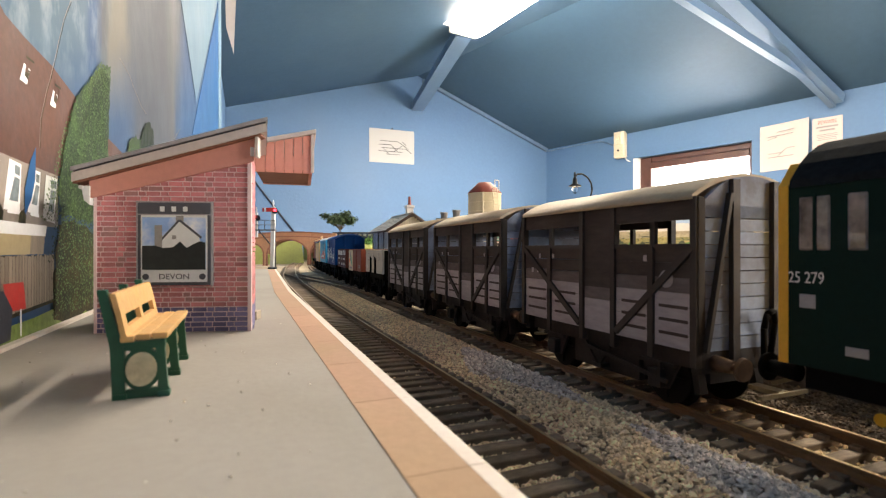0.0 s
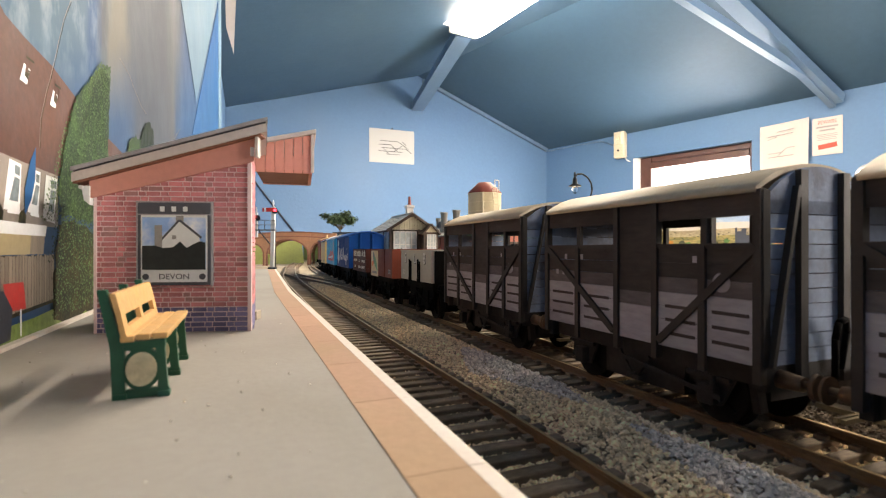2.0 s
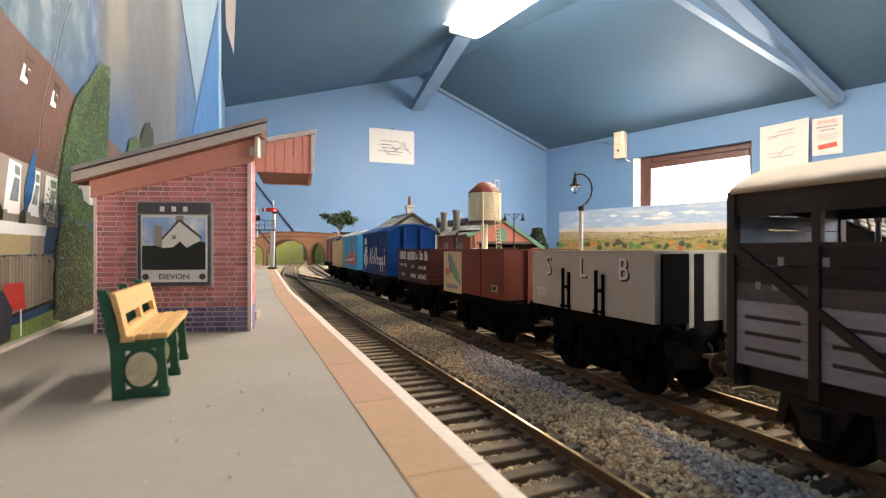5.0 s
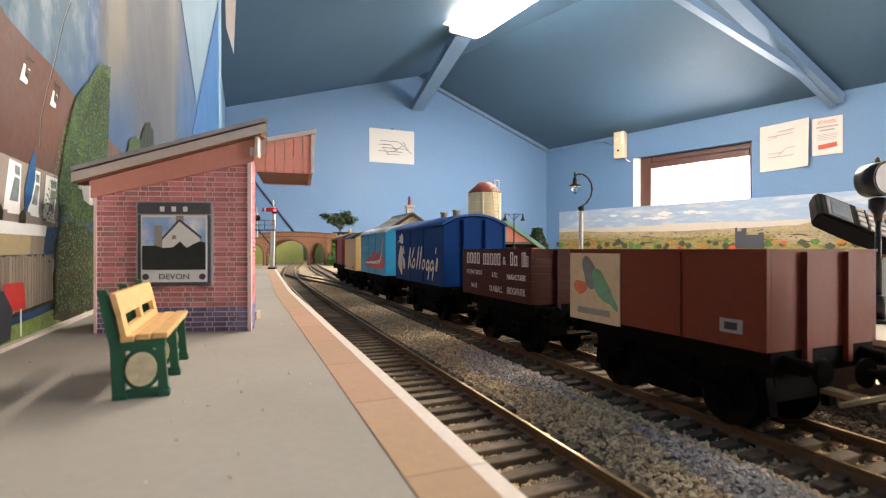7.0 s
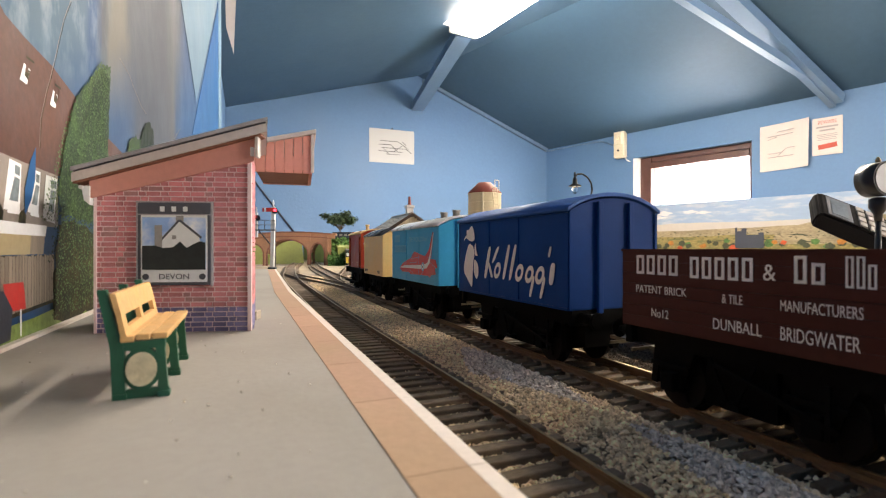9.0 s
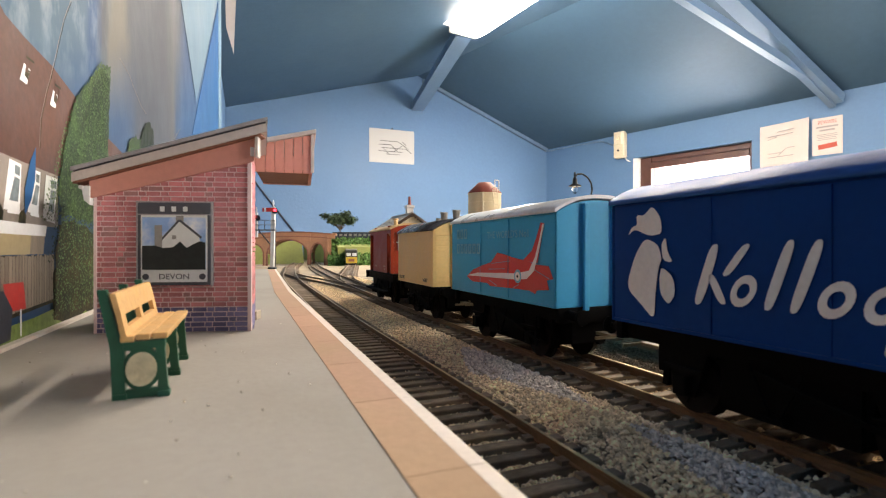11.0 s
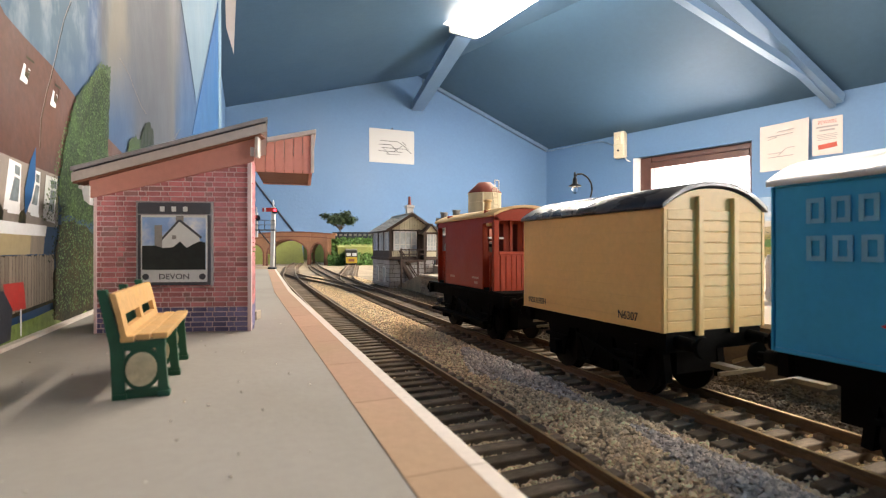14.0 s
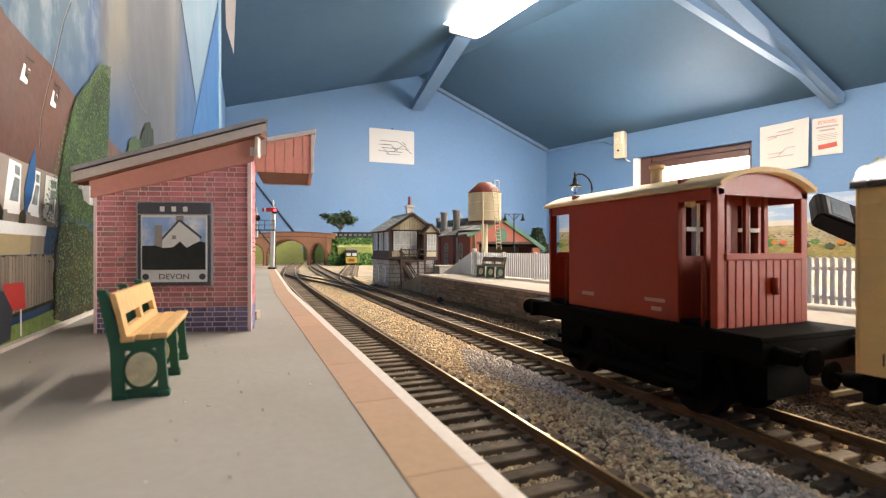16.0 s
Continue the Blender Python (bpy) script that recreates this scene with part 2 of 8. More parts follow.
        for a, b in zip(rows, rows[1:]):
            for j in range(8):
                for s in (0, 1):
                    f = bm.faces.new((a[s][j], b[s][j], b[s][j + 1], a[s][j + 1]))
                    f.smooth = True
        bmesh.ops.recalc_face_normals(bm, faces=bm.faces)
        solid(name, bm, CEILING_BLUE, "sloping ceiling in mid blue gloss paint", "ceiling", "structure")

    # painted rafter with its knee brace, wall plate cove, strut under the ridge
    ra = thing("roof_truss", (0, 0, 0), 0, "pale blue painted timber truss against the sloping ceiling", "truss", kind="structure")
    e = Vector((east_at(1440) - 14, 1440, EAVE_E - 40))
    r = Vector((ridge_at(1400), 1400, RIDGE - 30))
    part("rafter", beam(bm_new(), e, r, 66, 44), TRIM_BLUE, ra)
    lo = Vector((east_at(1455) - 8, 1455, EAVE_E - 62))
    mid = Vector((2330, 1440, 820))
    part("brace", beam(bm_new(), lo, mid, 26, 26), TRIM_BLUE, ra)
    part("collar", beam(bm_new(), mid, Vector((1500, 1400, 1010)), 30, 34), TRIM_BLUE, ra)
    cove = bm_new()
    beam(cove, (EAST[0] - 4, 3078, EAVE_E - 8), (1100, 3078, RIDGE - 30), 26, 22)
    solid("trim", cove, TRIM_BLUE, "pale blue cove moulding along the gable", "moulding", "structure")
    st = bm_new()
    beam(st, (1062, 3080, 975), (965, 2130, 1062), 80, 46)
    solid("ridge_strut", st, TRIM_BLUE, "pale blue timber strut below the ridge", "strut", "structure")

    for a, b, watts in ((Vector((955, 2093, 1048)), Vector((1141, 857, 1048)), TUBE_WATTS), (Vector((1010, 880, 950)), Vector((970, -370, 950)), SOUTH_TUBE_WATTS)):
        light_fitting(a, b, watts)
    wall_papers(turn)


def light_fitting(a, b, watts):
    lamp = thing("ceiling_light", (0, 0, 0), 0, "twin fluorescent ceiling light, switched on, along the ridge", "lamp", "ceiling lights")
    part("batten", beam(bm_new(), a + Vector((-70, 0, 24)), b + Vector((-70, 0, 24)), 90, 16), LAMP_WHITE, lamp, "white enamelled batten")
    # a rounded glowing trough
    along = (b - a).normalized()
    side = along.cross(Vector((0, 0, 1))).normalized()
    bm = bm_new()
    rings = []
    for p, k in ((a, 0.72), (a + along * 26, 1.0), (b, 1.0)):
        rings.append([bm.verts.new(p + side * (98 * k * math.cos(j * math.pi / 12)) + Vector((0, 0, 14 - 40 * k * math.sin(j * math.pi / 12)))) for j in range(13)])
    for r0, r1 in zip(rings, rings[1:]):
        for j in range(12):
            bm.faces.new((r0[j], r0[j + 1], r1[j + 1], r1[j])).smooth = True
    for r in (rings[0], rings[-1]):
        bm.faces.new(r)
    bm.faces.new((rings[0][0], rings[1][0], rings[2][0], rings[2][12], rings[1][12], rings[0][12]))
    bmesh.ops.recalc_face_normals(bm, faces=bm.faces)
    part("diffuser", bm, TUBE_GLOW if watts > 25 else TUBE_DIM, lamp, "glowing white diffuser")
    part("end_cap", beam(bm_new(), a + Vector((-2.6, 17, 8)), a + Vector((-0.2, 1, 8)), 150, 36), LAMP_WHITE, lamp, "white end cap")
    for t in (0.08, 0.9):
        p = a.lerp(b, t)
        part("hanger", rod(bm_new(), (p.x - 60, p.y, p.z + 30), (p.x - 60, p.y, p.z + (38 if watts > 25 else 150)), 6), LAMP_WHITE, lamp)
    c = (a + b) / 2
    ob = area_lamp("tube_light", (c.x * MM, c.y * MM, (c.z - 34) * MM), (c.x * MM, c.y * MM, 0), 0.06, 1.22, watts, (1.0, 0.93, 0.80))
    ob.rotation_euler = (0, 0, math.atan2(b.y - a.y, b.x - a.x) - math.pi / 2)



def wall_papers(turn):
    pa = thing("track_plan", (0, 0, 0), 0, "white sheet with a printed track diagram pinned up", "paper")
    part("sheet", box(bm_new(), 739, 3086, 594, 1041, 3089, 811, 0), WHITE_PAPER, pa)
    ln = bm_new()
    for x0, z0, x1, z1 in ((810, 735, 930, 735), (800, 710, 880, 712), (820, 690, 985, 690), (800, 668, 960, 668), (850, 650, 940, 650),
                           (930, 735, 1000, 690), (880, 712, 930, 668), (985, 690, 1020, 665), (900, 668, 960, 710), (960, 735, 985, 715), (830, 690, 870, 650)):
        beam(ln, (x0, 3085, z0), (x1, 3085, z1), 2, 3)
    part("diagram_line", ln, INK, pa, "thin black diagram lines")
    part("pin", rod(bm_new(), (890, 3086, 815), (890, 3076, 815), 5), INK, pa)

    pb = thing("diagram_sheet", (EAST[0], EAST[1], 0), turn, "curling white sheet with two line drawings", "paper")
    sh = bm_new()
    grid = [[None] * 9 for _ in range(9)]
    for i in range(9):
        for j in range(9):
            u, v = i / 8, j / 8
            lift = 16 * max(0, u - 0.6) ** 2 / 0.16 * (0.4 + (1 - v)) + 3 * math.sin(3 * v)
            grid[i][j] = sh.verts.new((1403 + 212 * u, -5 - lift, 432 + 232 * v + 6 * u * (1 - v) + 10 * u * v))
    for i in range(8):
        for j in range(8):
            f = sh.faces.new((grid[i][j], grid[i + 1][j], grid[i + 1][j + 1], grid[i][j + 1]))
            f.smooth = True
    part("sheet", sh, PINK_PAPER, pb)
    for x0, z0, x1, z1 in ((1440, 605, 1550, 612), (1440, 590, 1480, 600), (1440, 500, 1550, 502), (1440, 520, 1500, 520), (1480, 500, 1520, 540), (1520, 540, 1555, 542), (1480, 625, 1555, 632)):
        part("diagram_line", beam(bm_new(), (x0, -12, z0), (x1, -13, z1), 2, 3), GREY_INK, pb)
    pc = thing("warning_poster", (EAST[0], EAST[1], 0), turn, "cream poster with red heading and small drawing", "poster")
    part("sheet", box(bm_new(), 1626, -6, 483, 1742, -2, 660), PINK_PAPER, pc)
    lettering("heading", "BEWARE", 17, RED_INK, pc, (1684, -6.6, 630), (90, 0, 0), "red heading", align="CENTER", squeeze=0.8)
    bars = bm_new()
    for z, w in ((612, 84), (596, 60), (578, 78), (570, 78), (562, 70), (554, 74)):
        box(bars, 1684 - w / 2, -6.8, z, 1684 + w / 2, -6.2, z + (8 if z > 590 else 3))
    part("text_bar", bars, GREY_INK, pc, "unreadable small print")
    em = bm_new()
    beam(em, (1650, -7, 520), (1722, -7, 528), 2, 22)
    part("picture", em, RED_INK, pc, "small red drawing")

    sw = thing("junction_box", (EAST[0], EAST[1], 0), turn, "cream plastic electrical box with a cable", "fuse box")
    part("case", box(bm_new(), 578, -40, 618, 652, -1, 786, 5), CREAM_PLASTIC, sw)
    part("cover", box(bm_new(), 586, -52, 700, 644, -40, 776, 5), CREAM_PLASTIC, sw)
    part("knob", rod(bm_new(), (612, -52, 745), (612, -64, 745), 15, 13, 16), CREAM_PLASTIC, sw)
    part("screw", rod(bm_new(), (612, -41, 665), (612, -43, 665), 7, 7, 10), INK, sw)
    part("cable", tube(bm_new(), [(578, -8, 700), (520, -8, 728), (470, -10, 752), (330, -8, 757), (160, -8, 756), (20, -8, 756)], 4), TRIM_BLUE, sw, "painted-over cable")
    part("lower_cable", tube(bm_new(), [(640, -6, 618), (655, -6, 600), (672, -6, 590)], 4), LAMP_WHITE, sw)


room()

# ---- the layout ----
T1, T2 = 45.3, 100.7            # track centres by the platform
PLAT_Z = 14.0
EDGE1, EDGE2 = 22.5, 139.0
BALLAST_TAN = mat("tan_ballast", (0.92, 0.73, 0.48), 0.9, 0.2, 1500, 60, 0.3, island=0.35)
BALLAST_GREY = mat("grey_ballast", (0.72, 0.64, 0.56), 0.9, 0.2, 1500, 60, 0.3, island=0.35)
# ballast colour with the shade beside the far platform painted in
BALLAST_SHADED = mat("shaded_ballast_tone", (0.17, 0.125, 0.085), 0.9, 0.3, 1500, 60, 0.3, island=0.4)
SCENIC = mat("scenic_ground", (0.40, 0.32, 0.215), 0.95, 0.3, 1200, 25, 0.4, second=(0.21, 0.17, 0.12), worn=0.50)
PLATFORM_GREY = mat("platform_grey", (0.35, 0.327, 0.295), 0.8, 0.05, 700, 11, 0.15, second=(0.285, 0.262, 0.23), worn=0.57)
DECK_SAND = mat("sandy_deck", (0.56, 0.48, 0.385), 0.9, 0.1, 700, 20, 0.2, second=(0.48, 0.41, 0.33), worn=0.55)
SLAB_TAN = mat("tan_edging_slab", (0.47, 0.285, 0.19), 0.85, 0.08, 700, 25, 0.15, second=(0.42, 0.28, 0.18), rand=0.06)
LINE_WHITE = mat("white_edge_paint", (0.74, 0.66, 0.60), 0.8, 0.1, 700, 60, 0.2)
STONE = mat("platform_stone", (0.27, 0.195, 0.135), 0.9, 0.25, 900, 60, 0.5, rand=0.28)
MORTAR = mat("mortar", (0.10, 0.08, 0.065), 0.95, 0.2)
SLEEPER = mat("weathered_sleeper", (0.30, 0.23, 0.17), 0.9, 0.4, 1500, 120, 0.5, rand=0.3, second=(0.13, 0.10, 0.07), worn=0.5, stretch=(0.25, 1, 1))
RUST = mat("rusty_rail", (0.13, 0.075, 0.035), 0.6, 0.25, 900, 60, 0.2)
RAIL_TOP = mat("polished_rail_head", (0.50, 0.37, 0.20), 0.36, 0.15, 600, 40, 0.05, metal=0.9)


def smooth(y, knots):
    """x at y along a track given by a few (y, x)."""
    if y <= knots[0][0]:
        return knots[0][1]
    for (y0, x0), (y1, x1) in zip(knots, knots[1:]):
        if y <= y1:
            t = (y - y0) / (y1 - y0)
            return x0 + (x1 - x0) * t
    return knots[-1][1]


LINE1 = [(260, T1), (420, 47.5), (560, 50), (700, 57), (850, 70), (1050, 88), (1500, 150)]
LINE2 = [(330, T2), (460, 104), (600, 110), (850, 124), (1050, 138), (1500, 190)]


def curve_x(line):
    def at(y):
        return sum(smooth(y + d, line) for d in (-60, -30, 0, 30, 60)) / 5
    return at


LINES = [curve_x(LINE1), curve_x(LINE2)]


def rail_mesh(at, side, y0, y1, step):
    bm = bm_new()
    prof = [(-0.45, -2.6), (0.45, -2.6), (0.45, -2.2), (0.16, -1.9), (0.16, -0.9), (0.42, -0.6), (0.42, -0.06), (0.3, 0), (-0.3, 0), (-0.42, -0.06), (-0.42, -0.6), (-0.16, -0.9), (-0.16, -1.9), (-0.45, -2.2)]
    rings = []
    n = max(1, int((y1 - y0) / step))
    for k in range(n + 1):
        y = y0 + (y1 - y0) * k / n
        rings.append([bm.verts.new((at(y) + side + u, y, v)) for u, v in prof])
    for a, b in zip(rings, rings[1:]):
        for j in range(len(prof)):
            f = bm.faces.new((a[j], a[(j + 1) % len(prof)], b[(j + 1) % len(prof)], b[j]))
            f.material_index = 1 if j in (6, 7, 8) else 0
    bmesh.ops.recalc_face_normals(bm, faces=bm.faces)
    return bm


def track(name, at, label, y0, y1, near0, near1, pitch=6.05, group=""):
    th = thing(name, (0, 0, 0), 0, label, "railway track", group)
    for s in (-8.25, 8.25):
        part("rail", rail_mesh(at, s, y0, y1, 20), [RUST, RAIL_TOP], th, "rust-brown rail with a worn bright top")
    rng = random.Random(3)
    n = int((y1 - y0) / pitch)
    rest = bm_new()
    bm = bm_new()
    box(bm, -15, -1.5, -4.6, 15, 1.5, -2.7, 0.3)
    for s in (-8.25, 8.25):
        box(bm, s - 2.0, -1.1, -2.7, s + 2.0, 1.1, -1.9)
    shared = mesh_of("sleeper", bm, SLEEPER)
    for k in range(n):
        y = y0 + k * pitch + rng.uniform(-0.5, 0.5)
        slope = (at(y + 5) - at(y - 5)) / 10
        if near0 < y < near1:
            ob = new("sleeper", shared)
            ob.parent = th
            ob.matrix_basis = pose(at(y) * MM, y * MM, rng.uniform(-0.15, 0.1) * MM, 0, 0, -math.degrees(slope) + rng.uniform(-1.5, 1.5))
        else:
            x = at(y)
            box(rest, x - 15, y - 1.6, -4.6, x + 15, y + 1.6, -2.7)
    tagged(part("sleeper_run", rest, SLEEPER, th), kind="stuff")
    return th


def pebbles(name, spots, size, material, label):
    """Loose stones as one mesh of small uneven octahedra."""
    rng = np.random.RandomState(7)
    n = len(spots)
    base = np.array([(1, 0, 0), (-1, 0, 0), (0, 1, 0), (0, -1, 0), (0, 0, 1), (0, 0, -1)], float)
    tri = np.array([(0, 2, 4), (2, 1, 4), (1, 3, 4), (3, 0, 4), (2, 0, 5), (1, 2, 5), (3, 1, 5), (0, 3, 5)])
    v = base[None] * rng.uniform(0.55, 1.15, (n, 6, 1)) + rng.uniform(-0.22, 0.22, (n, 6, 3))
    a = rng.uniform(0, math.tau, n)
    ca, sa = np.cos(a)[:, None], np.sin(a)[:, None]
    v = np.stack([v[..., 0] * ca - v[..., 1] * sa, v[..., 0] * sa + v[..., 1] * ca, v[..., 2] * 0.75], -1)
    v = v * (size * rng.uniform(0.6, 1.3, n))[:, None, None] + np.asarray(spots)[:, None, :]
    me = bpy.data.meshes.new(name)
    me.from_pydata((v.reshape(-1, 3) * MM).tolist(), [], (tri[None] + 6 * np.arange(n)[:, None, None]).reshape(-1, 3).tolist())
    me.materials.append(material)
    return tagged(new(name, me), label, "ballast", kind="stuff")


def ground():
    bm = bm_new()
    prism(bm, [(-99, SOUTH + 1), (east_at(SOUTH) - 4, SOUTH + 1), (EAST[0] - 4, 3089), (-99, 3089)], "z", -45, -5)
    solid("ground", bm, SCENIC, "sandy scenic ground of the model railway baseboard", "ground", "structure")
    leg = bm_new()
    solid("baseboard_frame", box(leg, -90, -900, FLOOR_Z, 600, 2900, -46), BARE_WOOD, "bare wooden frame below the layout", "table", "structure")
    rng = np.random.RandomState(5)
    tan, grey, deep = [], [], []
    n = 105000
    ys = 35 + 665 * rng.uniform(0, 1, n) ** 1.7
    xs = rng.uniform(26, 140, n)
    for x, y in zip(xs, ys):
        h = -4.7
        d1, d2 = abs(x - LINES[0](y)), abs(x - LINES[1](y))
        if min(d1, d2) < 15.5:
            z = h + 0.2 + rng.uniform(0, 0.7)
            if min(d1, d2) < 14 and (y / 6.05) % 1 < 0.42 and rng.uniform() < 0.62:
                continue
        else:
            z = h + 0.8 + 1.3 * math.sin(min(1, (min(d1, d2) - 15.5) / 9) * math.pi / 2) + rng.uniform(-0.4, 0.6)
        m = noise.noise((x / 28, y / 45, 0.5)) * 0.5
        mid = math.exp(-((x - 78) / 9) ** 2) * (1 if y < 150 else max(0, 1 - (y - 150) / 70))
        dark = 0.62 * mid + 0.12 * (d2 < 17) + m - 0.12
        # stones beyond the far track get the dark colour in place of shade
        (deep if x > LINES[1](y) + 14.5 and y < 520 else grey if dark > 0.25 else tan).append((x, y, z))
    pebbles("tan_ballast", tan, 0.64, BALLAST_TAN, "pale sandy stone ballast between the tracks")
    pebbles("dark_ballast", deep, 0.64, BALLAST_SHADED, "ballast along the far platform, coloured dark for the shade there")
    pebbles("grey_ballast", grey, 0.64, BALLAST_GREY, "dark grey stone ballast between the tracks")


def platform_near():
    th = thing("platform", (0, 0, 0), 0, "grey model station platform with tan edging and white line", "platform", kind="structure")
    y0, y1 = -300.0, 560.0
    e0, e1 = EDGE1, EDGE1 + 9
    bm = prism(bm_new(), [(-48, y0), (e0 - 8.57, y0), (e0 - 8.57, 260), (e1 - 8.57, y1), (-20, y1), (-48, 500)], "z", -5, PLAT_Z)
    part("deck", bm, PLATFORM_GREY, th, "flat grey painted surface")
    part("face", prism(bm_new(), [(e0 - 8.5, y0), (e0 - 0.5, y0), (e0 - 0.5, 260), (e1 - 0.6, y1), (e1 - 8.5, y1), (e0 - 8.5, 260)], "z", -5, PLAT_Z - 1.65), STONE, th, "stone platform face")

    def ed(y):
        return e0 + (0 if y < 260 else (y - 260) / 300 * 9)
    y = -100.0
    k = 0
    while y < y1:
        ln = 24.0
        b = min(y + ln - 0.1, y1)
        part("edging_slab", prism(bm_new(), [(ed(y) - 8.6, y), (ed(y) - 1.9, y), (ed(b) - 1.9, b), (ed(b) - 8.6, b)], "z", PLAT_Z - 1.4, PLAT_Z + 0.12), SLAB_TAN, th)
        part("white_edge", prism(bm_new(), [(ed(y) - 1.88, y), (ed(y), y), (ed(b), b), (ed(b) - 1.88, b)], "z", PLAT_Z - 1.6, PLAT_Z + 0.14), LINE_WHITE, th, "white painted coping")
        y += ln
        k += 1
    part("ramp", prism(bm_new(), [(560, PLAT_Z), (560, -5), (640, -5)], "x", -18, 30), PLATFORM_GREY, th, "sloping end ramp")


def platform_far():
    th = thing("far_platform", (0, 0, 0), 0, "model platform with coursed stone face and sandy top", "platform", kind="structure")
    y0, y1 = -300.0, 395.0
    part("deck", prism(bm_new(), [(EDGE2, y0), (300, y0), (300, 250), (225, y1), (EDGE2, y1)], "z", 12.6, PLAT_Z), DECK_SAND, th, "pale sandy deck")
    part("core", prism(bm_new(), [(EDGE2 + 1.2, y0), (299, y0), (299, 250), (224, y1 - 1), (EDGE2 + 1.2, y1 - 1)], "z", -5, 12.5), MORTAR, th, "recessed mortar")
    part("ramp", prism(bm_new(), [(y1, PLAT_Z), (y1, -5), (y1 + 95, -5)], "x", EDGE2 + 1, 185), SCENIC, th, "sandy end ramp")
    rng = random.Random(11)
    for c in range(8):
        y = 140.0 - rng.uniform(0, 8)
        while y < y1:
            ln = rng.uniform(4.5, 10.5)
            d = rng.uniform(0, 0.6)
            z = -4.8 + c * 2.17 + rng.uniform(-0.12, 0.12)
            part("stone", box(bm_new(), EDGE2 + 0.4 - d, y, z, EDGE2 + 1.3, min(y + ln - rng.uniform(0.15, 0.45), y1), z + rng.uniform(1.75, 2.05)), STONE, th)
            y += ln


ground()
platform_near()
platform_far()
track("platform_track", LINES[0], "weathered model railway track beside the platform edge", -320, 1500, 30, 560, group="running lines")
CROSSOVER = curve_x([(400, 101.5), (470, 98), (720, 62), (790, 64)])
SIDING = curve_x([(520, 107), (620, 118), (850, 168), (1130, 232), (1300, 250)])
track("crossover_track", lambda y: CROSSOVER(y), "curved crossover between the two running lines", 430, 760, 430, 620, group="running lines")
track("siding_track", lambda y: SIDING(y), "weathered siding that curves towards the embankment", 540, 1190, 540, 640, group="running lines")
track("through_track", LINES[1], "weathered model railway track under the goods train", -1050, 1500, 30, 560, group="running lines")

# ---- station things on the near platform ----
BRICK = mat("red_brick", (0.60, 0.225, 0.24), 0.85, 0.16, 900, 120, 0.25, rand=0.22)
BRICK_PALE = mat("greyish_brick", (0.44, 0.22, 0.22), 0.85, 0.16, 900, 120, 0.25, rand=0.2)
BRICK_BLUE = mat("blue_purple_brick", (0.20, 0.17, 0.33), 0.8, 0.2, 900, 120, 0.25, rand=0.3)
BRICK_RUN = mat("red_brick_run", (0.60, 0.225, 0.24), 0.85, 0.16, 900, 120, 0.25, island=0.22)
BRICK_RUN_PALE = mat("greyish_brick_run", (0.44, 0.22, 0.22), 0.85, 0.16, 900, 120, 0.25, island=0.2)
BRICK_RUN_BLUE = mat("blue_purple_brick_run", (0.20, 0.17, 0.33), 0.8, 0.2, 900, 120, 0.25, island=0.3)
JOINT = mat("pale_mortar", (0.86, 0.68, 0.68), 0.9, 0.08, 900, 120, 0.1)
PINK_BOARD = mat("salmon_painted_board", (0.70, 0.32, 0.26), 0.7, 0.07, 700, 60, 0.1)
ROOF_TOP = mat("pale_grey_top_sheet", (0.40, 0.39, 0.40), 0.75, 0.15, 600, 80, 0.3)
ROOF_FELT = mat("grey_roof_card", (0.62, 0.57, 0.53), 0.8, 0.1, 600, 60, 0.2)
ROOF_DARK = mat("dark_roof_edge", (0.06, 0.06, 0.07), 0.8, 0.1)
UNDER_BROWN = mat("brown_canopy_soffit", (0.22, 0.085, 0.05), 0.7, 0.12)
FRAME_GREY = mat("slate_poster_frame", (0.075, 0.08, 0.10), 0.6, 0.1)
FRAME_LIP = mat("pale_grey_frame_edge", (0.40, 0.38, 0.40), 0.7, 0.1)
POSTER_WHITE = mat("poster_white", (0.82, 0.83, 0.83), 0.6, 0.05)
POSTER_SKY = mat("poster_sky", (0.30, 0.50, 0.85), 0.6, 0.1, 300, 110, 0, second=(0.90, 0.92, 0.95), worn=0.50)
POSTER_DARK = mat("poster_dark_hedge", (0.02, 0.025, 0.025), 0.7, 0.3, 600, 200)
BENCH_GREEN = mat("dark_green_cast_iron", (0.012, 0.10, 0.055), 0.4, 0.15)
BENCH_TAN = mat("tan_bench_slat", (0.64, 0.39, 0.16), 0.55, 0.16, 900, 120, 0.2)
MEDALLION = mat("cream_medallion", (0.62, 0.54, 0.36), 0.6, 0.2, 900, 400, 0.3)


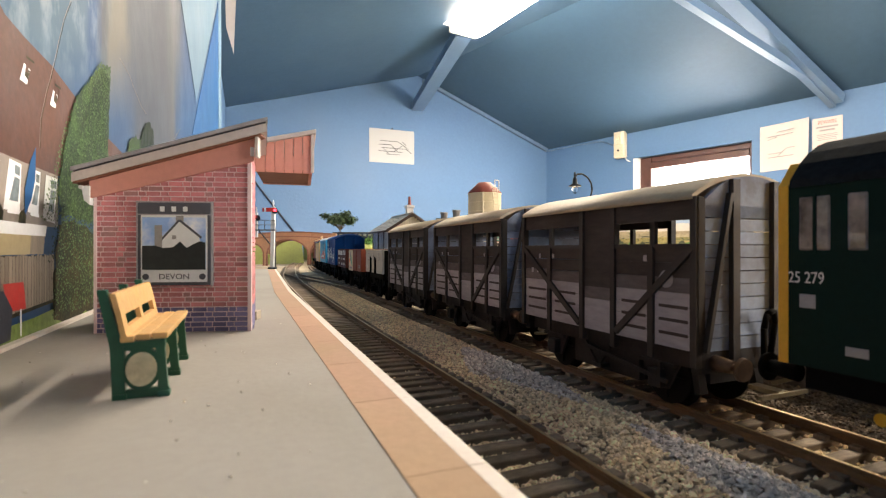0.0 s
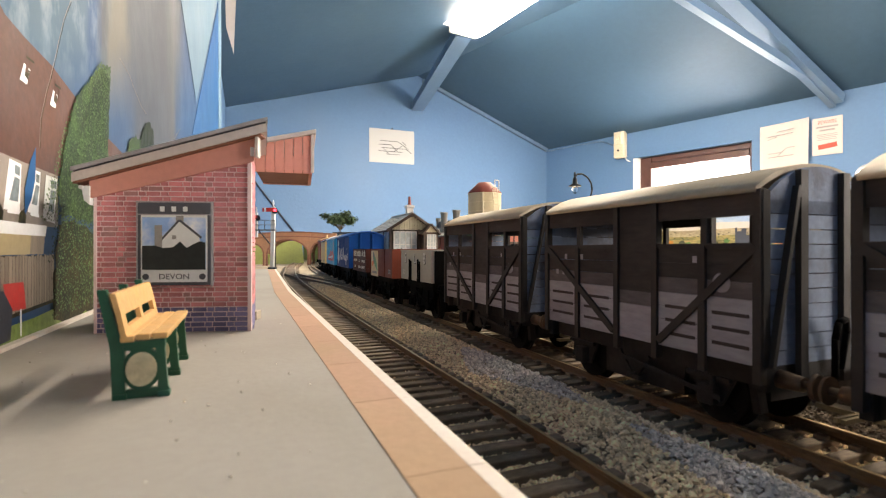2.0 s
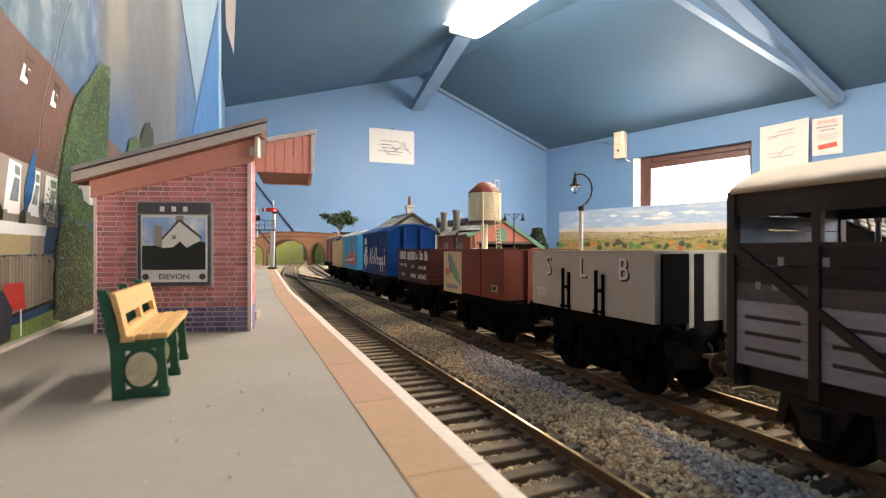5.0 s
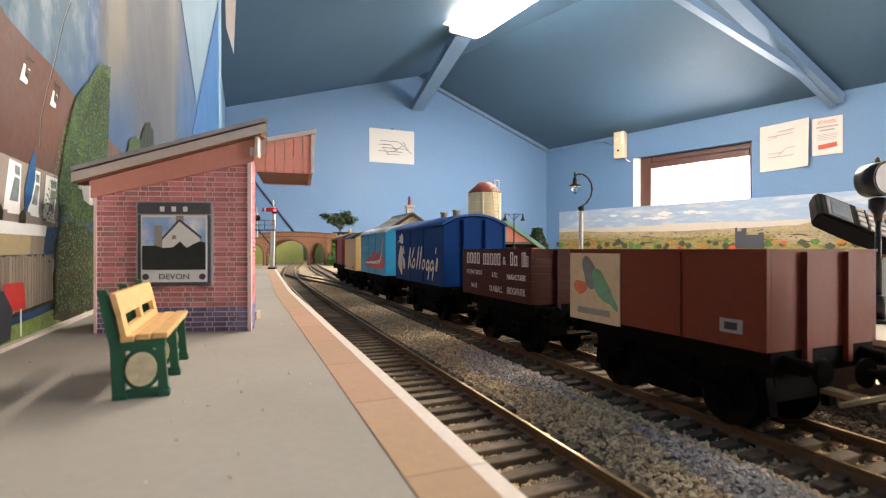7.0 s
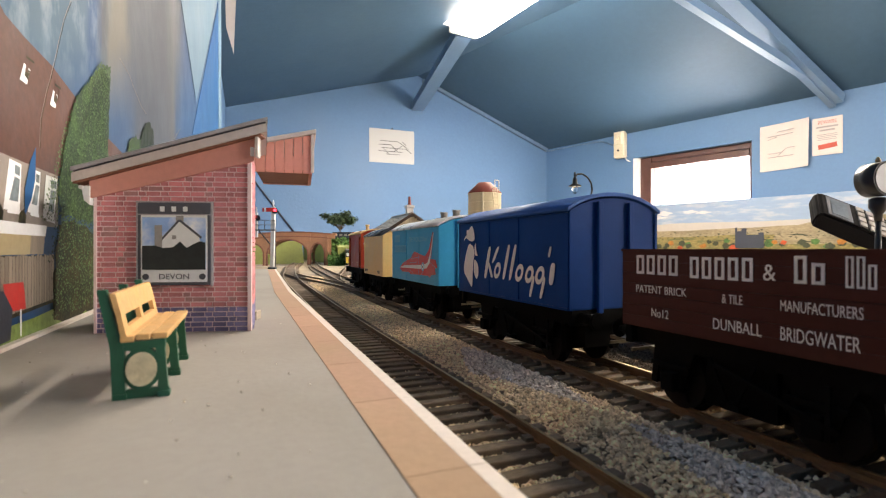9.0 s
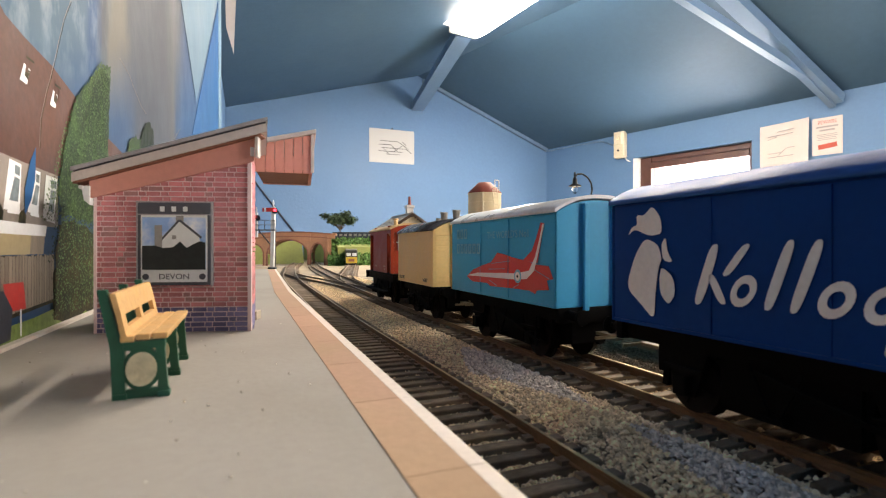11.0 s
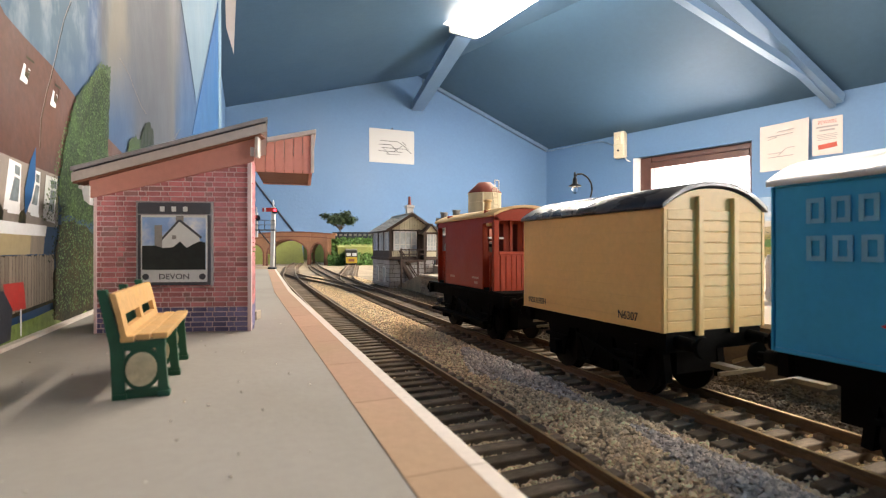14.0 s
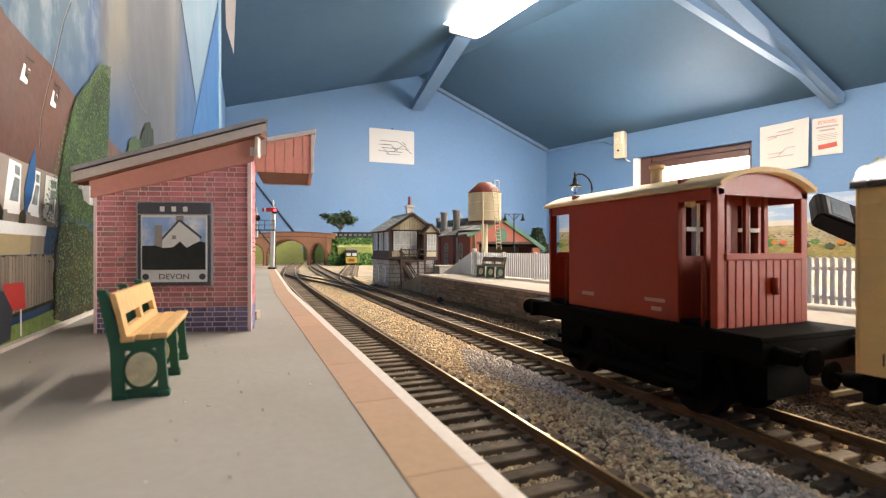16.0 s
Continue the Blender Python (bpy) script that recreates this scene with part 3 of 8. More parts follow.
def shelter():
    th = thing("platform_shelter", (1.4, 138.5, PLAT_Z), -16, "red brick platform shelter with sloping grey roof and canopy", "shelter")
    # local x runs back along the front wall from the track-side corner (negative), y runs away
    W, DEP = 38.0, 27.0
    zl, zr = 38.0, 49.0
    sk = math.tan(radians(-14.0))

    def top(x):
        return zr + (zl - zr) * (-x / W)
    body = bm_new()
    a = [(0, 0, 0), (-W, 0, 0), (-W, 0, zl), (0, 0, zr)]
    f = [body.verts.new((x - 0.35 * (1 if x == 0 else -1), y + 0.17, z)) for x, y, z in a]
    b = [body.verts.new((x - 0.35 * (1 if x == 0 else -1) + sk * DEP, y + DEP, z)) for x, y, z in a]
    body.faces.new(f)
    body.faces.new(list(reversed(b)))
    for k in range(4):
        body.faces.new((f[k], b[k], b[(k + 1) % 4], f[(k + 1) % 4]))
    bmesh.ops.recalc_face_normals(body, faces=body.faces)
    wall = part("wall", body, JOINT, th, "brick walls with pale mortar")
    rng = random.Random(2)
    course, gap = 1.3, 0.3
    stretcher, header = 3.55, 1.9
    shared = {}
    for tint, m in (("red", BRICK), ("pale", BRICK_PALE), ("blue", BRICK_BLUE)):
        for ln in (stretcher, header):
            shared[tint, ln] = mesh_of("brick", box(bm_new(), -(ln - gap), 0, 0, 0, 0.5, course - gap), m)
    run = {"red": bm_new(), "pale": bm_new(), "blue": bm_new()}
    k = 0
    while k * course < zr - 2:
        z = k * course + 0.1
        x = -0.1 + (1.35 if k % 2 else 0.0)
        long = k % 2 == 0
        while x > -W + 0.5:
            ln = stretcher if long else header
            long = not long
            x0, x1 = max(x - ln + gap, -W + 0.2), min(x, -0.1)
            if x1 - x0 > 0.4 and z + course < top(x0) - 1.0:
                tint = "blue" if k < 5 else ("pale" if rng.random() < 0.12 else "red")
                whole = x1 == x and x0 == x - ln + gap
                if whole and x > -24 and k < 27:
                    ob = new("brick", shared[tint, ln])
                    ob.parent = wall
                    ob.matrix_basis = pose(x * MM, rng.uniform(-0.05, 0.05) * MM, z * MM)
                else:
                    box(run[tint], x0, rng.uniform(-0.05, 0.05), z, x1, 0.5, z + course - gap)
            x -= ln
        k += 1
    # side bricks towards the track, seen at a grazing angle
    for k in range(36):
        y = 1.0 if k % 2 else 0.4
        long = k % 2 == 0
        while y < DEP - 4:
            ln = stretcher if long else header
            long = not long
            z = k * course + 0.1
            box(run["blue" if k < 5 else "red"], sk * y - 0.4, y, z, sk * y + 0.12, y + ln - gap, z + course - gap)
            y += ln
    for tint, m in (("red", BRICK_RUN), ("pale", BRICK_RUN_PALE), ("blue", BRICK_RUN_BLUE)):
        tagged(part("brick_run", run[tint], m, wall), kind="stuff")
    part("corner_strip", box(bm_new(), -0.6, -0.25, 0, 0.35, 0.6, zr), JOINT, th, "pale paper corner")
    part("corner_strip", box(bm_new(), -W - 0.3, -0.25, 0, -W + 0.4, 0.6, zl), JOINT, th, "pale paper corner")
    fas = bm_new()
    prism(fas, [(1.2, zr - 4.6), (1.2, zr + 1.6), (-W - 1.0, zl + 1.6), (-W - 0.6, zl - 3.6)], "y", -1.0, -0.1)
    part("bargeboard", fas, PINK_BOARD, th, "salmon painted board under the roof")
    s = (zr - zl) / W
    for name, lo, hi, y_front, over, m, label in (("roof", 1.5, 3.7, -3.2, 4.2, ROOF_FELT, "grey card roof"),
                                                  ("roof_lining", 3.7, 4.25, -2.6, 3.9, ROOF_DARK, "dark gap under the top sheet"),
                                                  ("roof_covering", 4.25, 5.2, -3.4, 4.4, ROOF_TOP, "pale grey top sheet")):
        rf = bm_new()
        prism(rf, [(over, zr + over * s + lo), (-W - over - 0.4, zl - (over + 0.4) * s + lo), (-W - over - 0.4, zl - (over + 0.4) * s + hi), (over, zr + over * s + hi)], "y", y_front, DEP + 2)
        for v in rf.verts:
            v.co.x += sk * v.co.y
        part(name, rf, m, th, label)
    sf = bm_new()
    prism(sf, [(3.4, zr + 3.4 * s + 0.9), (-W - 3.8, zl - 3.8 * s + 0.9), (-W - 3.8, zl - 3.8 * s + 1.5), (3.4, zr + 3.4 * s + 1.5)], "y", -2.6, 2.0)
    part("soffit", sf, UNDER_BROWN, th, "brown underside of the eaves")
    gt = bm_new()
    rod(gt, (-W - 2.4, -2.0, zl - 1.0), (-W - 2.4, DEP, zl - 1.0), 0.5)
    part("gutter", gt, POSTER_WHITE, th, "white gutter")
    br = bm_new()
    prism(br, [(-W - 0.6, zl - 5.4), (-W - 0.6, zl - 0.6), (-W - 2.6, zl - 0.6), (-W - 1.9, zl - 4.2)], "y", -1.4, 0.2)
    part("eaves_bracket", br, POSTER_WHITE, th, "white bracket")
    part("rafter_end", box(bm_new(), 0.4, -1.5, zr - 3.4, 1.2, -0.2, zr - 1.0, 0.1), POSTER_WHITE, th, "white rafter end")
    part("track_bracket", box(bm_new(), 1.7, -2.2, zr - 3.6, 2.5, 0.6, zr + 1.6, 0.1), ROOF_FELT, th)
    part("step", box(bm_new(), -6.6, 20, 0, -3.6, 25, 2.6, 0.2), DECK_SAND, th, "tan wooden step by the wall")
    return th


def canopy():
    th = thing("platform_canopy", (3.4, 168.0, PLAT_Z), -6, "salmon boarded canopy on the shelter's track side", "canopy")
    # x from the wall to the platform edge; the underside is boarded brown
    n = 6
    for k in range(n):
        x0, x1 = k * 17.4 / n, (k + 1) * 17.4 / n
        z0, z1 = 54.8 + 4.2 * x0 / 17.4, 54.8 + 4.2 * x1 / 17.4
        low = 46.3
        part("front_board", prism(bm_new(), [(x0, low), (x1 - 0.18, low), (x1 - 0.18, z1), (x0, z0)], "y", 0, 1.0), PINK_BOARD, th)
    part("side_valance", prism(bm_new(), [(1.0, 46.3), (31, 46.3), (31, 58.8), (1.0, 58.8)], "x", 16.4, 17.4), PINK_BOARD, th, "salmon boarded valance")
    part("return_board", box(bm_new(), -4.0, 0.1, 46.3, -0.1, 1.0, 54.4), PINK_BOARD, th)
    part("back_board", prism(bm_new(), [(0, 46.3), (17.4, 46.3), (17.4, 58.9), (0, 54.8)], "y", 31, 32), PINK_BOARD, th)
    part("soffit", box(bm_new(), 0, 1.0, 46.6, 16.3, 31, 47.4), UNDER_BROWN, th, "brown underside")
    part("roof", prism(bm_new(), [(-0.5, 54.8), (18.6, 59.4), (18.6, 60.8), (-0.5, 56.2)], "y", -1.2, 33), ROOF_FELT, th, "grey card roof")
    part("end_post", box(bm_new(), 16.9, -0.4, 46.6, 18.0, 0.6, 59.4, 0.1), ROOF_FELT, th)
    return th


def wall_poster():
    th = thing("travel_poster", (1.4, 138.5, PLAT_Z), -16, "framed travel poster of a white cottage on the brick wall", "poster")
    x0, x1, z0, z1 = -27.4, -9.6, 12.2, 33.4
    fr = part("frame", box(bm_new(), x0, -0.9, z0, x1, -0.1, z1, 0.08), FRAME_GREY, th, "slate grey frame")
    part("sheet", box(bm_new(), x0 + 0.8, -1.02, z0 + 0.8, x1 - 0.8, -0.92, z1 - 3.2), POSTER_WHITE, th, "white poster sheet")
    px0, px1, pz0, pz1 = x0 + 1.2, x1 - 1.2, z0 + 4.0, z1 - 3.8
    part("sky", box(bm_new(), px0, -1.1, pz0, px1, -1.04, pz1), POSTER_SKY, th, "blue sky with white clouds")
    part("hedge", prism(bm_new(), [(px0, pz0), (px1, pz0), (px1, pz0 + 7.0), (px1 - 1.5, pz0 + 7.3), (px1 - 3.2, pz0 + 6.4), (px1 - 4.6, pz0 + 5.6), (px1 - 6.2, pz0 + 7.2), (px1 - 8.0, pz0 + 5.7), (px0 + 5, pz0 + 5.6), (px0 + 3, pz0 + 6.2), (px0, pz0 + 6.1)], "y", -1.24, -1.18), POSTER_DARK, th, "dark hedge")
    part("cottage", prism(bm_new(), [(px0 + 4.4, pz0 + 5.5), (px1 - 1.0, pz0 + 5.5), (px1 - 1.6, pz0 + 8.4), (px1 - 6.4, pz0 + 12.6), (px0 + 4.4, pz0 + 8.0)], "y", -1.16, -1.1), POSTER_WHITE, th, "white cottage gable")
    part("cottage_roof", beam(bm_new(), (px1 - 6.4, -1.18, pz0 + 12.7), (px1 - 1.0, -1.18, pz0 + 8.2), 0.06, 0.55), FRAME_GREY, th)
    part("cottage_roof", beam(bm_new(), (px1 - 6.4, -1.18, pz0 + 12.7), (px0 + 4.2, -1.18, pz0 + 7.2), 0.06, 0.5), FRAME_GREY, th)
    part("cottage_chimney", box(bm_new(), px1 - 7.2, -1.2, pz0 + 12.2, px1 - 5.4, -1.16, pz0 + 13.8), GREY_INK, th)
    part("cottage_window", box(bm_new(), px0 + 7.2, -1.2, pz0 + 7.8, px0 + 8.2, -1.17, pz0 + 8.8), GREY_INK, th)
    part("tower", box(bm_new(), px0 + 3.0, -1.22, pz0 + 4, px0 + 4.8, -1.17, pz0 + 11.4), GREY_INK, th, "grey tower")
    lettering("title", "DEVON", 1.45, FRAME_GREY, th, ((x0 + x1) / 2, -1.06, z0 + 1.55), (90, 0, 0), "dark title", align="CENTER", squeeze=1.08)
    for k, x in enumerate((x0 + 5.4, x0 + 8.2, x0 + 11.0)):
        part("initial_bar", box(bm_new(), x, -1.02, z1 - 2.3, x + 1.1, -0.92, z1 - 1.0), POSTER_WHITE, th, "pale bars in place of company initials")
    for x in (x0 + 2.0, x1 - 2.0):
        part("crest", rod(bm_new(), (x, -1.03, z0 + 2.2), (x, -1.12, z0 + 2.2), 0.8, 0.8, 16), FRAME_GREY, th, "small round crest")
    part("frame_lip", box(bm_new(), x0 - 0.1, -1.2, z1 - 3.2, x1 + 0.1, -0.95, z1 - 2.95), FRAME_LIP, th)
    for name, bx in (("frame_edge", (x0 - 0.45, z0 - 0.35, x0 + 0.05, z1 + 0.35)), ("frame_edge", (x1 - 0.05, z0 - 0.35, x1 + 0.45, z1 + 0.35)), ("frame_edge", (x0 + 0.05, z1 - 0.05, x1 - 0.05, z1 + 0.35))):
        part(name, box(bm_new(), bx[0], -0.8, bx[1], bx[2], -0.06, bx[3]), FRAME_LIP, th, "pale grey outer edge")
    return th


def bench():
    th = thing("platform_bench", (-17.5, 82.0, PLAT_Z), 0, "tan slatted platform bench with dark green cast ends", "bench", "platform benches")
    for y in (0.6, 13.4, 26.0):
        fr = bm_new()
        # rear leg and back stay, front leg, rails
        prism(fr, [(0.2, 0), (2.2, 0), (2.0, 7.0), (-0.75, 15.7), (-2.15, 15.7), (-0.2, 7.4)], "y", y - 0.6, y + 0.6)
        prism(fr, [(7.4, 0), (9.0, 0), (8.2, 8.2), (6.8, 8.2)], "y", y - 0.56, y + 0.56)
        prism(fr, [(0.6, 6.8), (8.4, 7.2), (8.4, 8.4), (0.4, 8.0)], "y", y - 0.5, y + 0.5)
        prism(fr, [(0.25, 0.05), (9.15, 0.05), (9.0, 1.3), (0.4, 1.3)], "y", y - 0.45, y + 0.45)
        rod(fr, (4.7, y - 0.53, 4.2), (4.7, y + 0.53, 4.2), 3.1, 3.1, 20)
        box(fr, 0.2, y - 0.9, 0, 2.4, y + 0.9, 0.8, 0.1)
        box(fr, 7.2, y - 0.9, 0, 9.2, y + 0.9, 0.8, 0.1)
        leg = part("leg_frame", fr, BENCH_GREEN, th, "dark green cast iron end")
        md = bm_new()
        rod(md, (4.7, y - 0.85, 4.2), (4.7, y + 0.85, 4.2), 2.45, 2.45, 20)
        part("medallion", md, MEDALLION, leg, "worn cream round medallion")
    for x0, x1, z in ((1.4, 3.6, 8.2), (3.9, 6.1, 8.4), (6.4, 8.9, 8.5)):
        part("seat_slat", box(bm_new(), x0, -0.4, z, x1, 27.2, z + 0.9, 0.18), BENCH_TAN, th, "tan seat slat")
    for z0, z1, x in ((8.9, 10.2, 1.6), (12.0, 15.2, 0.8)):
        part("back_slat", prism(bm_new(), [(x, z0), (x + 0.9, z0), (x + 0.9 - (z1 - z0) * 0.3, z1), (x - (z1 - z0) * 0.3, z1)], "y", -0.4, 27.2), BENCH_TAN, th, "tan back slat")
    for y0, y1 in ((-0.4, 2.2), (12.4, 14.4), (24.6, 27.2)):
        part("back_strap", prism(bm_new(), [(1.32, 10.0), (2.2, 10.0), (1.62, 12.2), (0.76, 12.2)], "y", y0, y1), BENCH_TAN, th)
    for ob in th.children_recursive:
        ob.data.transform(Matrix.Diagonal((0.8, 1, 1, 1)))
    return th


shelter()
canopy()
wall_poster()
near_bench = bench()

# ---- the photographic mural on the west wall and the landscape strip on the east wall ----
MURAL_GLOSS = mat("mural_pale_sky_print", (0.12, 0.20, 0.27), 0.5, 0.08, 20, 4.0, 0.05, gloss=0.12)
MURAL_BLUE = mat("mural_deep_blue_print", (0.012, 0.085, 0.23), 0.5, 0.2, 20, 3.0, 0.05, gloss=0.12)
MURAL_ROOF = mat("mural_brown_roof_print", (0.088, 0.032, 0.019), 0.6, 0.25, 500, 40, 0.05, gloss=0.25)
MURAL_WALL = mat("mural_render_print", (0.24, 0.20, 0.17), 0.6, 0.15, 500, 60, 0.05)
MURAL_CREAM = mat("mural_cream_print", (0.42, 0.34, 0.19), 0.6, 0.1, 500, 60, 0.05)
MURAL_LEAF = mat("mural_leaf_print", (0.03, 0.062, 0.026), 0.6, 0.5, 800, 120, 0.0, second=(0.05, 0.09, 0.035), worn=0.5, gloss=0.1)
MURAL_LEAF_LIGHT = mat("mural_light_leaf_print", (0.085, 0.14, 0.055), 0.6, 0.4, 800, 120, 0.0, island=0.6, gloss=0.1)
MURAL_SHADE = mat("mural_dark_bush_print", (0.028, 0.028, 0.013), 0.6, 0.9, 800, 70, 0.0, second=(0.055, 0.042, 0.02), worn=0.5, gloss=0.1)
MURAL_FENCE = mat("mural_board_print", (0.24, 0.195, 0.15), 0.6, 0.35, 500, 60, 0.05, stretch=(1, 6, 0.3), rand=0.25)
MURAL_GLASS = mat("mural_window_glass_print", (0.13, 0.17, 0.18), 0.5, 0.5, 500, 90, 0.0, second=(0.30, 0.36, 0.40), worn=0.52)
MURAL_DEEP = mat("mural_deep_leaf_print", (0.014, 0.032, 0.014), 0.6, 0.4, 800, 120, 0.0, island=0.6, gloss=0.1)
MURAL_GRASS = mat("mural_grass_print", (0.17, 0.24, 0.06), 0.7, 0.4, 500, 60, 0.05)
MURAL_RED = mat("mural_red_print", (0.50, 0.03, 0.025), 0.5, 0.1)
MURAL_NAVY = mat("mural_navy_print", (0.03, 0.035, 0.05), 0.6, 0.2)



def sky_print(name):
    """Printed clouds: bands along the wall that change from the upper to the lower sky, broken by noise."""
    m = mat(name, (0.06, 0.08, 0.12), 0.5, 0.05, 60, 9.0, 0.05, gloss=0.12)
    n, l = m.node_tree.nodes, m.node_tree.links
    tc = n.new("ShaderNodeTexCoord")
    sep = n.new("ShaderNodeSeparateXYZ")
    l.new(tc.outputs["Object"], sep.inputs[0])

    def noise_at(scale, stretch, detail=5):
        mp = n.new("ShaderNodeMapping")
        mp.inputs["Scale"].default_value = stretch
        l.new(tc.outputs["Object"], mp.inputs[0])
        t = n.new("ShaderNodeTexNoise")
        t.inputs["Scale"].default_value, t.inputs["Detail"].default_value, t.inputs["Roughness"].default_value = scale, detail, 0.62
        l.new(mp.outputs[0], t.inputs["Vector"])
        return t.outputs[0]

    def calc(op, a, b):
        c = n.new("ShaderNodeMath")
        c.operation = op
        for k, v in enumerate((a, b)):
            if isinstance(v, float):
                c.inputs[k].default_value = v
            else:
                l.new(v, c.inputs[k])
        return c.outputs[0]

    def spread(v, lo, hi):
        r = n.new("ShaderNodeMapRange")
        r.inputs["From Min"].default_value, r.inputs["From Max"].default_value = lo, hi
        l.new(v, r.inputs[0])
        return r.outputs[0]

    def ramp(f, stops):
        r = n.new("ShaderNodeValToRGB")
        r.color_ramp.interpolation = "EASE"
        while len(r.color_ramp.elements) < len(stops):
            r.color_ramp.elements.new(0.5)
        for e, (p, c) in zip(r.color_ramp.elements, stops):
            e.position, e.color = p, (*c, 1)
        l.new(f, r.inputs[0])
        return r.outputs[0]

    def blend(f, a, b):
        x = n.new("ShaderNodeMix")
        x.data_type = "RGBA"
        l.new(f, x.inputs["Factor"])
        for key, v in (("A", a), ("B", b)):
            if isinstance(v, tuple):
                x.inputs[key].default_value = (*v, 1)
            else:
                l.new(v, x.inputs[key])
        return x.outputs["Result"]
    y = calc("ADD", sep.outputs["Y"], calc("MULTIPLY", calc("SUBTRACT", noise_at(14.0, (1, 1, 0.4)), 0.5), 0.07))
    f = spread(y, 0.12, 0.62)
    pale, vivid, cream, grey, streak, low = (0.062, 0.115, 0.165), (0.017, 0.064, 0.155), (0.145, 0.138, 0.115), (0.060, 0.069, 0.085), (0.095, 0.098, 0.105), (0.030, 0.070, 0.145)
    high = ramp(f, ((0.0, vivid), (0.05, pale), (0.12, pale), (0.155, vivid), (0.185, grey), (0.21, cream), (0.25, cream), (0.30, grey), (0.48, grey), (0.57, streak), (0.63, grey), (0.75, low)))
    lower = ramp(f, ((0.0, vivid), (0.16, vivid), (0.20, low), (0.25, low), (0.32, grey), (0.50, grey), (0.57, streak), (0.62, low), (0.75, vivid)))
    slope = calc("DIVIDE", calc("SUBTRACT", sep.outputs["Z"], 0.0355), sep.outputs["Y"])
    sky_mix = blend(spread(calc("ADD", slope, calc("MULTIPLY", calc("SUBTRACT", noise_at(20.0, (1, 1, 1)), 0.5), 0.12)), 0.22, 0.36), lower, high)
    # pale mottle near the top: cloud print with gloss glints painted in
    glint_mottle = calc("MULTIPLY", spread(noise_at(90.0, (1, 1, 0.7), 8), 0.48, 0.66), spread(slope, 0.26, 0.42))
    near = spread(sep.outputs["Y"], 0.235, 0.19)
    sky_mix = blend(calc("MULTIPLY", calc("MULTIPLY", glint_mottle, near), 0.75), sky_mix, (0.24, 0.29, 0.32))
    l.new(sky_mix, n["Principled BSDF"].inputs["Base Color"])
    return m


MURAL_SKY = sky_print("mural_sky_print")


